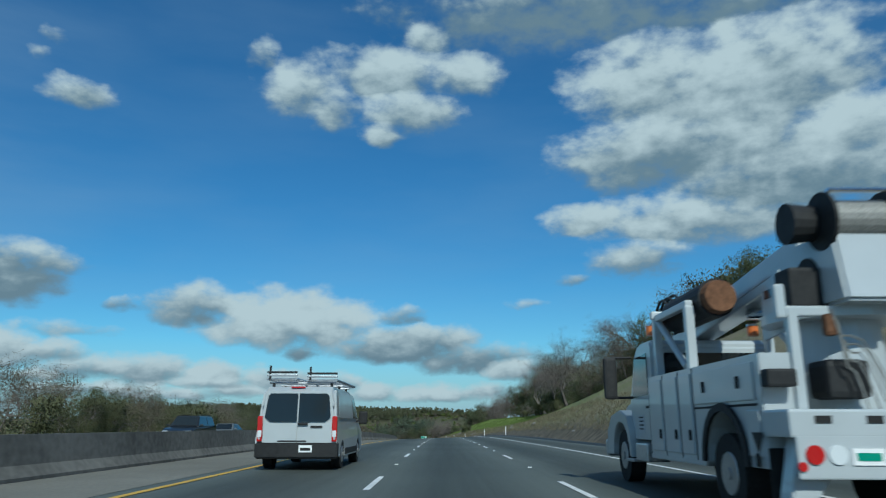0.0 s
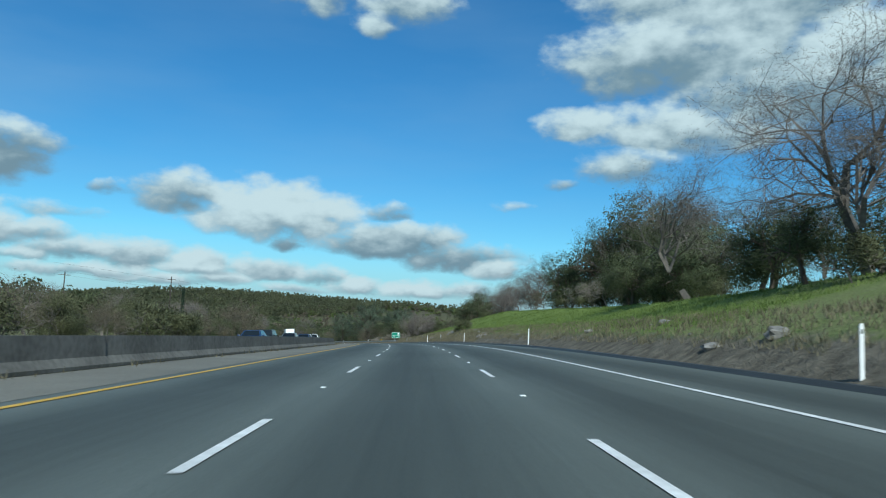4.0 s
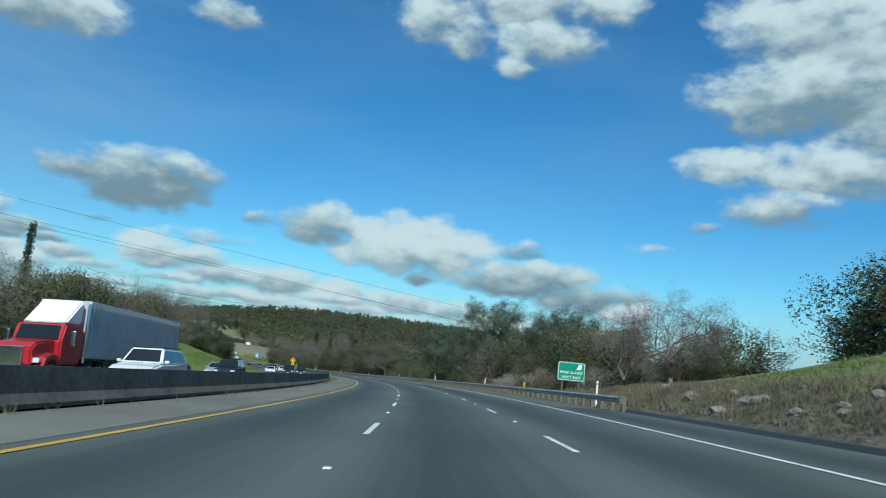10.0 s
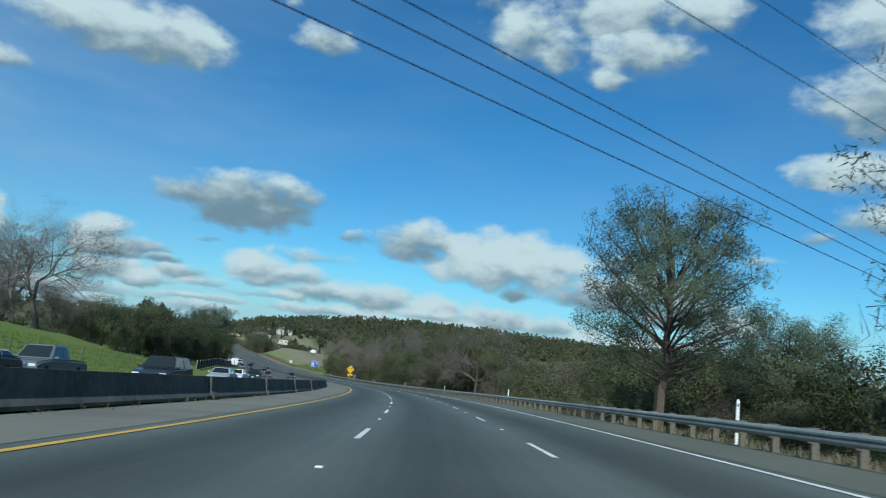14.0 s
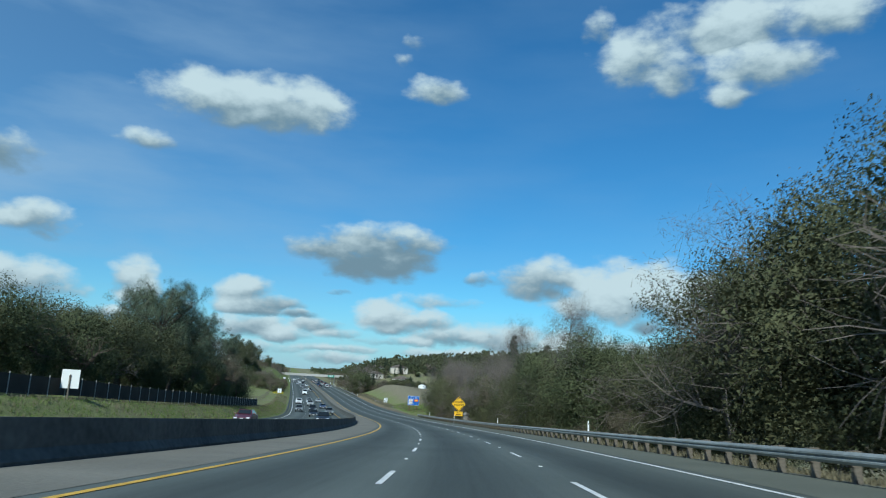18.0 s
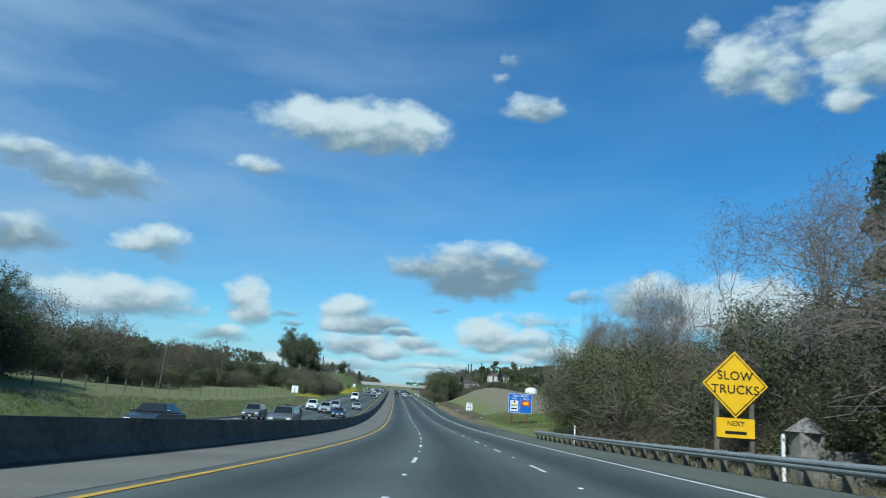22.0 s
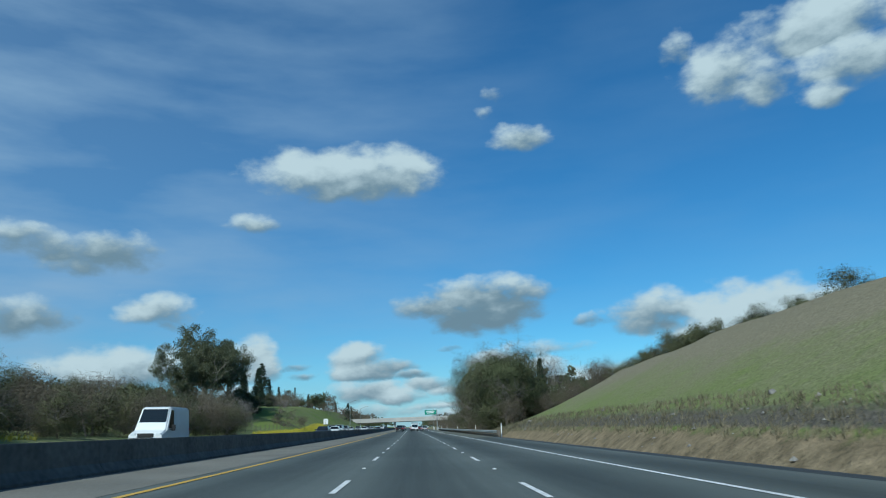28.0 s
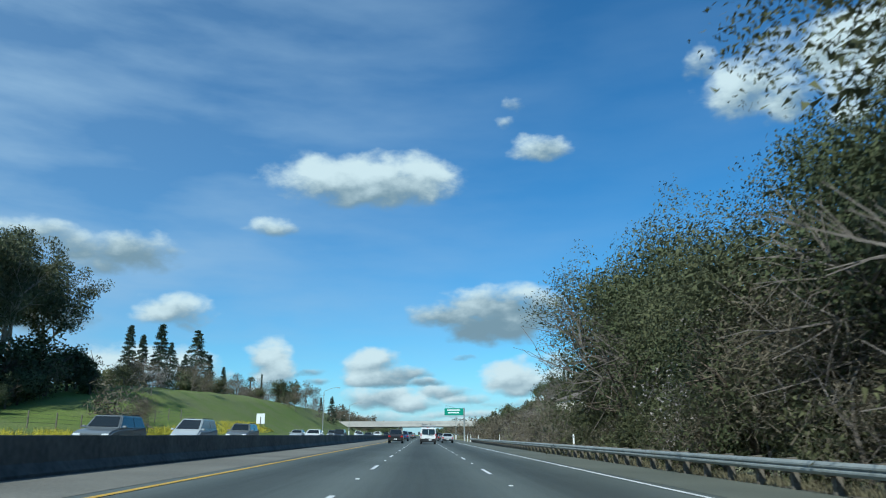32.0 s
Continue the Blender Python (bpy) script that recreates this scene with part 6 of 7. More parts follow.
M["dry_blade"] = mat("dry_grass_blades", (0.11, 0.10, 0.062), (0.25, 0.225, 0.145), 0.9, grain=3, patch=0.3, vary=0.3, through_light=0.3)
M["green_blade"] = mat("green_grass_blades", (0.085, 0.125, 0.030), (0.19, 0.25, 0.07), 0.9, grain=3, patch=0.3, vary=0.3, through_light=0.3)
tufts("dry_grass", "dry pale grass tufts along the verges", [(20, 200, 10.5, 15, 0.2), (196, 300, 9.9, 14, 0.3), (287, 640, 8.9, 12.5, 0.35), (668, 715, 11.5, 16, 0.03), (715, 832, 10.4, 12.6, 0.09), (829, 960, 9.2, 12, 0.15), (40, 400, -8.3, -8.65, 0.010), (480, 760, -24, -28, 0.12)], 26000, M["dry_blade"], 0.32, 11)
tufts("green_grass", "short green grass on the slopes", [(130, 290, 12.5, 26, 0.55), (668, 720, 11, 20, 0.15), (480, 700, -23.8, -27, 0.15), (360, 450, -25, -34, 0.15)], 26000, M["green_blade"], 0.22, 12)
M["mustard"] = mat("yellow_mustard_flowers", (0.30, 0.27, 0.03), (0.48, 0.42, 0.05), 0.8, grain=3, vary=0.2)
tufts("mustard_flowers", "yellow mustard flowers on the far verge", [(880, 985, -25.5, -29, 0.5), (760, 800, -26, -30, 0.08)], 5000, M["mustard"], 0.5, 13)


# ---- vehicles
def paint(name, c, rough=0.3):
    return mat(name, tuple(x * 0.86 for x in c), c, rough, grain=1.5, patch=0.4, coat=0.5)


M.update({
    "tyre": mat("black_tyre_rubber", (0.014, 0.014, 0.014), (0.028, 0.028, 0.028), 0.85, grain=20),
    "rim": mat("grey_alloy_rim", (0.30, 0.31, 0.32), (0.46, 0.47, 0.48), 0.35, 0.8),
    "auto_glass": glass_mat("dark_car_glass", (0.012, 0.016, 0.018), 0.04),
    "plastic": mat("black_plastic_trim", (0.014, 0.015, 0.016), (0.03, 0.031, 0.032), 0.65, grain=12),
    "tail": glass_mat("red_tail_lamp", (0.40, 0.012, 0.012), 0.15),
    "lamp": glass_mat("clear_head_lamp", (0.62, 0.66, 0.68), 0.1),
    "chrome": mat("bright_chrome", (0.60, 0.61, 0.62), (0.70, 0.71, 0.72), 0.15, 1.0),
    "alloy": mat("scratched_aluminium", (0.36, 0.37, 0.38), (0.56, 0.57, 0.58), 0.4, 0.8, grain=14),
    "van_white": paint("white_van_paint", (0.70, 0.72, 0.72)),
    # the van white again, darkened: cloud shade at the start put into the paint
    "shaded_white": paint("shaded_white_van_paint", (0.44, 0.47, 0.48)),
    # dirty white, lowered further so that the colour holds the cloud shade
    "truck_white": paint("dusty_shaded_truck_paint", (0.45, 0.49, 0.51)),
    "box_grey": mat("grey_trailer_panel", (0.34, 0.37, 0.40), (0.46, 0.49, 0.52), 0.5, grain=3),
    "rust": mat("rusty_steel", (0.09, 0.045, 0.025), (0.22, 0.11, 0.06), 0.9, grain=12, bump=0.3),
    "orange": mat("orange_lamp_lens", (0.55, 0.14, 0.03), (0.65, 0.18, 0.05), 0.3),
    "rope": mat("grey_steel_rope", (0.16, 0.16, 0.15), (0.36, 0.36, 0.34), 0.6, 0.4, grain=40),
})
PAINTS = {"white": paint("white_car_paint", (0.74, 0.76, 0.76)), "silver": paint("silver_car_paint", (0.36, 0.39, 0.41)), "grey": paint("grey_car_paint", (0.12, 0.135, 0.145)),
          "black": paint("black_car_paint", (0.015, 0.017, 0.02)), "blue": paint("dark_blue_car_paint", (0.02, 0.05, 0.13)), "maroon": paint("maroon_car_paint", (0.085, 0.012, 0.022)),
          "red": paint("red_truck_paint", (0.42, 0.018, 0.025))}


def arch(y, r, n=7):
    """Points of a wheel arch in a side outline, from back to front."""
    return [(y - r * math.cos(math.pi * i / n), 0.30 + r * math.sin(math.pi * i / n)) for i in range(n + 1)]


def wheel(parent, x, y, r, wide, hub=0.62):
    sgn = 1 if x > 0 else -1
    w = part("wheel", rod((x - sgn * wide, y, r), (x, y, r), r, sides=24), M["tyre"], parent, "black tyre")
    bm = rod((x - sgn * 0.02, y, r), (x + sgn * 0.012, y, r), r * hub, r * hub * 0.9, 20)
    rod((x, y, r), (x + sgn * 0.03, y, r), r * 0.16, sides=10, bm=bm)
    part("rim", bm, M["rim"], w)
    return w


def slab(corners, thick, material, parent, name, label=""):
    """A thin pane on four corners, pushed out along its normal."""
    c = [Vector(p) for p in corners]
    nrm = (c[1] - c[0]).cross(c[3] - c[0]).normalized() * thick
    v = c + [p + nrm for p in c]
    f = [(3, 2, 1, 0), (4, 5, 6, 7), (0, 1, 5, 4), (1, 2, 6, 5), (2, 3, 7, 6), (3, 0, 4, 7)]
    return part(name, mesh_of(name, v, f, material), None, parent, label)


SHAPES = {  # length, width, belt, roof, wheel radius, axles, deck rear, hood front, cabin rear base/top, front top/base
    "sedan": (4.75, 1.82, 0.95, 1.45, 0.33, (-1.38, 1.42), 0.98, 0.78, (-1.75, -0.95, 0.45, 1.15)),
    "suv": (4.8, 1.92, 1.08, 1.74, 0.37, (-1.40, 1.45), 1.08, 0.95, (-2.30, -2.05, 0.55, 1.20)),
    "pickup": (5.7, 1.98, 1.15, 1.88, 0.40, (-1.75, 1.85), 1.12, 1.02, (-0.75, -0.60, 0.75, 1.40)),
    "minivan": (4.9, 1.95, 1.05, 1.85, 0.35, (-1.45, 1.50), 1.05, 0.88, (-2.38, -2.2, 0.70, 1.85)),
}


def car(kind, colour, label):
    L, W, belt, roof, r, (ya, yb), deck, hood, (c0, c1, c2, c3) = SHAPES[kind]
    p = thing("car" if kind == "sedan" else kind, label, "pickup truck" if kind == "pickup" else "car")
    col, h = PAINTS[colour], L / 2
    low = 0.28
    side = [(-h + 0.05, low + 0.1)] + arch(ya, r * 1.12) + arch(yb, r * 1.12) + [(h - 0.12, low + 0.05), (h, 0.45), (h - 0.03, hood - 0.12), (h - 0.35, hood), (c3, belt), (c0, belt), (-h + 0.12, deck), (-h, deck - 0.2)]
    bm = prism(side, "x", -W / 2, W / 2)
    bmesh.ops.bevel(bm, geom=[e for e in bm.edges if abs(e.verts[0].co.x - e.verts[1].co.x) < 1e-5 and min(e.verts[0].co.z, e.verts[1].co.z) > 0.6], offset=0.09, segments=3, affect="EDGES")
    part("body", bm, col, p, smooth=False)
    b, t = W / 2 - 0.05, W / 2 - 0.26
    cab = bmesh.new()
    q = [cab.verts.new(v) for v in ((-b, c0, belt - 0.02), (b, c0, belt - 0.02), (b, c3, belt - 0.02), (-b, c3, belt - 0.02), (-t, c1, roof), (t, c1, roof), (t, c2, roof), (-t, c2, roof))]
    for f in ((3, 2, 1, 0), (4, 5, 6, 7), (0, 1, 5, 4), (1, 2, 6, 5), (2, 3, 7, 6), (3, 0, 4, 7)):
        cab.faces.new([q[i] for i in f])
    bmesh.ops.bevel(cab, geom=cab.edges[:], offset=0.05, segments=2, affect="EDGES")
    part("cabin", cab, col, p)

    def on(y0, z0, y1, z1, u, v):
        """A point on the cabin's outline: u across a face, v up it."""
        return y0 + (y1 - y0) * v, z0 + (z1 - z0) * v

    def face_y(yb0, yt0, k0=0.12, k1=0.9, m=0.86):
        lo, hi = on(yb0, belt, yt0, roof, 0, k0), on(yb0, belt, yt0, roof, 0, k1)
        w0, w1 = (b + (t - b) * k0) * m, (b + (t - b) * k1) * m
        return [(-w0, *lo), (w0, *lo), (w1, *hi), (-w1, *hi)]

    ws = face_y(c3, c2)
    slab([ws[1], ws[0], ws[3], ws[2]], 0.012, M["auto_glass"], p, "windshield")
    slab(face_y(c0, c1), 0.012, M["auto_glass"], p, "rear_window")
    mid = (c1 + c2) / 2
    for sx in (-1, 1):
        for y0b, y1b, y0t, y1t in ((mid + 0.05, c3 - 0.18, mid + 0.05, c2 - 0.08), (c0 + 0.2, mid - 0.05, c1 + 0.1, mid - 0.05)):
            if y1t - y0t < 0.15:
                continue
            x0, x1 = b + (t - b) * 0.12, b + (t - b) * 0.88
            z0, z1 = belt + (roof - belt) * 0.12, belt + (roof - belt) * 0.88
            c = [(sx * x0, y0b, z0), (sx * x0, y1b, z0), (sx * x1, y1t, z1), (sx * x1, y0t, z1)]
            slab(c if sx > 0 else [c[1], c[0], c[3], c[2]], 0.012, M["auto_glass"], p, "side_window")
        part("headlight", box((0.36, 0.10, 0.15), (sx * (W / 2 - 0.26), h - 0.05, hood - 0.2), 0.03), M["lamp"], p)
        part("taillight", box((0.26, 0.08, 0.2), (sx * (W / 2 - 0.17), -h + 0.03, deck - 0.22), 0.03), M["tail"], p)
        part("mirror", box((0.2, 0.1, 0.13), (sx * (W / 2 + 0.08), c3 - 0.25, belt + 0.08), 0.03), col, p)
        for y in (ya, yb):
            wheel(p, sx * (W / 2 - 0.01), y, r, 0.22)
    part("grille", box((W * 0.5, 0.05, 0.22), (0, h + 0.0, hood - 0.3), 0.02), M["plastic"], p)
    part("bumper", box((W - 0.1, 0.14, 0.2), (0, h - 0.03, 0.42), 0.05), M["plastic"], p)
    part("bumper", box((W - 0.1, 0.14, 0.2), (0, -h + 0.03, 0.48), 0.05), M["plastic"], p)
    for y in (h + 0.055, -h - 0.055):
        pl = part("licence_plate", box((0.32, 0.01, 0.16), (0, y, 0.5)), M["white_paint"], p)
        part("writing_bar", box((0.24, 0.004, 0.06), (0, y + (0.007 if y > 0 else -0.007), 0.5)), M["black"], pl)
    if kind == "pickup":
        part("bed_floor", box((W - 0.24, 1.55, 0.03), (0, -1.85, deck + 0.045)), M["plastic"], p, "dark load bed")
    if kind in ("suv", "minivan"):
        for sx in (-1, 1):
            part("roof_rail", rod((sx * (t - 0.05), c1 + 0.2, roof + 0.05), (sx * (t - 0.05), c2 - 0.1, roof + 0.05), 0.02, sides=6), M["plastic"], p)
    return p


CARS = {}


def park(kind, colour, s, lat, away=False):
    """A vehicle in a lane; oncoming ones face back along the road."""
    names = {"sedan": "saloon car", "suv": "sport utility car", "pickup": "pickup truck", "minivan": "tall people carrier"}
    shade = {"white": "white", "silver": "silver", "grey": "dark grey", "black": "black", "blue": "dark blue", "maroon": "maroon"}[colour]
    m = on_road(s, lat, 0.0) @ pose(0, 0, 0, 0, 0, 0 if away else 180)
    if (kind, colour) not in CARS:
        ob = car(kind, colour, f"{shade} {names[kind]} with dark windows on the asphalt")
        ob["group"] = "traffic on the freeway"
        CARS[kind, colour] = ob
        ob.matrix_world = m
        return ob
    return copy_thing(CARS[kind, colour], m)


for kind, colour, s, lat in (
        ("suv", "black", 46, -16.5), ("sedan", "grey", 59, -18), ("sedan", "white", 84, -18.5), ("pickup", "maroon", 92, -16.5), ("sedan", "silver", 106, -13), ("sedan", "blue", 160, -13), ("suv", "black", 178, -15),
        ("sedan", "grey", 184, -13.2), ("sedan", "blue", 200, -13), ("sedan", "silver", 208, -13.2), ("suv", "white", 224, -13), ("suv", "grey", 240, -13), ("suv", "white", 286, -13), ("pickup", "grey", 304, -18),
        ("suv", "black", 318, -16.5), ("sedan", "silver", 330, -20), ("pickup", "black", 384, -16.5), ("pickup", "grey", 398, -20), ("sedan", "white", 392, -20), ("suv", "black", 400, -14.5), ("sedan", "silver", 424, -16.5), ("sedan", "white", 440, -18),
        ("suv", "black", 474, -20), ("sedan", "maroon", 548, -20), ("sedan", "black", 566, -13), ("sedan", "black", 620, -16.5), ("suv", "grey", 640, -13), ("suv", "black", 666, -16.5),
        ("suv", "grey", 662, -20), ("sedan", "blue", 690, -13), ("pickup", "silver", 705, -16.5), ("pickup", "white", 716, -20), ("minivan", "silver", 724, -16.5), ("sedan", "silver", 736, -13), 
        ("sedan", "black", 852, -13), ("sedan", "white", 868, -13), ("suv", "grey", 897, -16.5), ("minivan", "silver", 911, -16.5), ("suv", "grey", 925, -16.5), ("sedan", "white", 945, -13), ("sedan", "silver", 965, -18.3), ("suv", "black", 985, -14.5),
        ("sedan", "white", 1002, -16.5), ("suv", "grey", 1020, -20), ("sedan", "black", 1032, -13), ("sedan", "silver", 1050, -16.5), ("suv", "white", 1068, -13), ("minivan", "white", 1085, -20), ("sedan", "grey", 1100, -16.5), ("suv", "black", 1120, -13), ("sedan", "white", 1138, -16.5)):
    park(kind, colour, s, lat)
for kind, colour, s, lat in (("suv", "black", 955, -3.7), ("sedan", "silver", 975, 3.7), ("suv", "blue", 992, -3.7), ("sedan", "grey", 1005, 3.7), ("sedan", "white", 1018, 0.2), ("suv", "black", 1040, 3.7), ("pickup", "grey", 1052, -3.7), ("sedan", "blue", 1075, 0), ("suv", "silver", 1090, -3.7),
                             ("sedan", "black", 1105, 3.7), ("sedan", "white", 1125, 0), ("suv", "grey", 1140, -3.7), ("minivan", "white", 1165, 3.7)):
    park(kind, colour, s, lat, True)


# ---- the white panel van with a ladder rack
def panel_van(label, m, rack=True, high=False, coat="van_white"):
    v = thing("panel_van", label, "van", m)
    L, W, H, r = 5.55, 2.02, 2.05 if not high else 2.65, 0.36
    h, ya, yb = L / 2, -1.75, 1.75
    side = [(-h, 0.42)] + arch(ya, 0.42) + arch(yb, 0.42) + [(h - 0.1, 0.36), (h, 0.5), (h - 0.02, 0.85), (h - 0.25, 1.05), (h - 0.85, 1.22), (h - 1.65, H - 0.08), (h - 2.0, H), (-h + 0.3, H), (-h + 0.06, H - 0.12), (-h, 1.2)]
    bm = prism(side, "x", -W / 2, W / 2)
    bm.verts.ensure_lookup_table()
    for q in bm.verts:
        if q.co.z > 1.1:
            q.co.x *= 1 - 0.10 * (q.co.z - 1.1) / (H - 1.1)
    bmesh.ops.bevel(bm, geom=[e for e in bm.edges if abs(e.verts[0].co.x - e.verts[1].co.x) < 0.12 and min(e.verts[0].co.z, e.verts[1].co.z) > 1.0], offset=0.09, segments=3, affect="EDGES")
    part("body", bm, M[coat], v)

    def half(z):
        return W / 2 * (1 - 0.10 * max(0, z - 1.1) / (H - 1.1))

    def back(z):
        return -h - 0.004 + max(0, z - 1.2) / (H - 1.32) * 0.06

    for sx in (-1, 1):
        z0, z1 = 0.62, H - 0.2
        c = [(0.012 * sx, back(z0), z0), (sx * (half(z0) - 0.14), back(z0), z0), (sx * (half(z1) - 0.14), back(z1), z1), (0.012 * sx, back(z1), z1)]
        d = slab(c if sx > 0 else [c[1], c[0], c[3], c[2]], 0.018, M[coat], v, "rear_door")
        z0, z1 = 1.20, H - 0.24
        w0, w1 = half(1.2) - 0.17, half(H - 0.2) - 0.16
        bm = prism([(sx * x, z) for x, z in ((0.018, 1.17), (w0 - 0.14, 1.17), (w0, 1.28), (w1, H - 0.24), (w1 - 0.06, H - 0.18), (0.018, H - 0.18))], "y", -h - 0.032, -h - 0.024)
        for q in bm.verts:
            q.co.y += max(0, q.co.z - 1.2) / (H - 1.32) * 0.06
        part("window", bm, M["auto_glass"], d, "dark rear window")
        for z in (0.8, 1.62):
            part("hinge", box((0.05, 0.05, 0.12), (sx * (half(z) - 0.07), back(z) - 0.015, z), 0.01), M[coat], d)
        lamp = part("taillight", box((0.13, 0.12, 0.62), (sx * (W / 2 - 0.075), -h + 0.02, 1.0), 0.02), M["tail"], v)
        part("lens", box((0.10, 0.02, 0.16), (sx * (W / 2 - 0.075), -h - 0.045, 0.88), 0.01), M["lamp"], lamp)
        arm = part("mirror", box((0.26, 0.12, 0.38), (sx * (W / 2 + 0.2), 1.25, 1.32), 0.05), M["plastic"], v)
        part("mirror_arm", rod((sx * (W / 2 - 0.03), 1.28, 1.2), (sx * (W / 2 + 0.15), 1.27, 1.26), 0.03, sides=8), M["plastic"], arm)
        zb, zt = 1.28, H - 0.22
        c = [(sx * (half(zb) + 0.002), 0.55, zb), (sx * (half(zb) + 0.002), 1.55, zb), (sx * (half(zt) + 0.002), 1.05, zt), (sx * (half(zt) + 0.002), 0.55, zt)]
        slab(c if sx > 0 else [c[1], c[0], c[3], c[2]], 0.006, M["auto_glass"], v, "side_window")
        c = [(sx * (half(zb) + 0.002), -2.3, zb), (sx * (half(zb) + 0.002), 0.4, zb), (sx * (half(zt) + 0.002), 0.4, zt), (sx * (half(zt) + 0.002), -2.3, zt)]
        slab(c if sx > 0 else [c[1], c[0], c[3], c[2]], 0.006, M[coat], v, "side_panel")
        part("sill", box((0.05, 2.6, 0.16), (sx * (W / 2 + 0.005), 0, 0.42), 0.02), M["plastic"], v)
        part("headlight", box((0.34, 0.2, 0.26), (sx * (W / 2 - 0.24), h - 0.12, 0.88), 0.06), M["lamp"], v)
        for y in (ya, yb):
            wheel(v, sx * (W / 2 - 0.01), y, r, 0.24)
    slab([(half(1.35) * 0.88, h - 0.93, 1.29), (-half(1.35) * 0.88, h - 0.93, 1.29), (-half(H) * 0.86, h - 1.56, H - 0.16), (half(H) * 0.86, h - 1.56, H - 0.16)], 0.012, M["auto_glass"], v, "windshield")
    part("rear_bumper", prism([(-h - 0.09, 0.30), (-h + 0.2, 0.26), (-h + 0.2, 0.68), (-h - 0.09, 0.66)], "x", -W / 2 - 0.02, W / 2 + 0.02, 0.03), M["plastic"], v)
    part("front_bumper", box((W - 0.05, 0.2, 0.42), (0, h - 0.04, 0.5), 0.07), M["plastic"], v)
    part("grille", box((1.0, 0.08, 0.26), (0, h - 0.02, 0.86), 0.03), M["plastic"], v)
    part("door_handle", box((0.26, 0.05, 0.06), (0.14, -h - 0.04, 1.12), 0.015), M["plastic"], v)
    part("badge_bar", box((0.30, 0.006, 0.05), (0.48, -h - 0.025, 1.05)), M["plastic"], v)
    part("writing_bar", box((0.72, 0.006, 0.035), (-0.12, -h - 0.025, 0.70)), M["plastic"], v)
    pl = part("licence_plate", box((0.33, 0.012, 0.17), (0.24, -h - 0.10, 0.52), 0.004), M["white_paint"], v)
    part("writing_bar", box((0.25, 0.004, 0.07), (0.24, -h - 0.108, 0.51)), M["black"], pl)
    part("brake_lamp", box((0.36, 0.06, 0.04), (-0.05, -h + 0.17, H - 0.02), 0.01), M["tail"], v)
    if rack:
        rk = part("roof_rack", rod((-0.86, -2.3, H + 0.10), (0.86, -2.3, H + 0.10), 0.025, sides=8), M["alloy"], v)
        for y in (-2.3, -0.9, 0.5):
            if y > -2.3:
                part("cross_bar", rod((-0.86, y, H + 0.10), (0.86, y, H + 0.10), 0.025, sides=8), M["alloy"], rk)
            for sx in (-1, 1):
                part("foot", box((0.06, 0.1, 0.14), (sx * 0.75, y, H + 0.03), 0.01), M["plastic"], rk)
        for x0, x1, z in ((-0.88, -0.14, H + 0.20), (0.16, 0.90, H + 0.17)):
            ld = part("ladder", rod((x0, -2.55, z), (x0, 1.3, z + 0.03), 0.035, sides=8), M["alloy"], v, "aluminium ladder")
            part("rail", rod((x1, -2.55, z), (x1, 1.3, z + 0.03), 0.035, sides=8), M["alloy"], ld)
            for i in range(12):
                part("rung", rod((x0, -2.45 + i * 0.33, z), (x1, -2.45 + i * 0.33, z), 0.018, sides=6), M["alloy"], ld)
            for dz in (0.09, 0.17):
                part("clamp_bar", box((x1 - x0 + 0.04, 0.06, 0.05), ((x0 + x1) / 2, -2.5, z + dz), 0.01), M["plastic"] if dz > 0.1 else M["alloy"], ld)
            part("clamp_post", box((0.05, 0.05, 0.34), (x0 + 0.06, -2.5, z + 0.17), 0.01), M["plastic"], ld)
    return v


panel_van("white panel van with shade-darkened paint and ladders on its roof rack", on_road(20.7, -4.15, 0), coat="shaded_white")
panel_van("white panel van with ladders on its roof rack", on_road(954.5, 0.5, 0))
panel_van("tall white delivery van on the opposite carriageway", on_road(797, -17, 0) @ pose(0, 0, 0, 0, 0, 180), False, True)


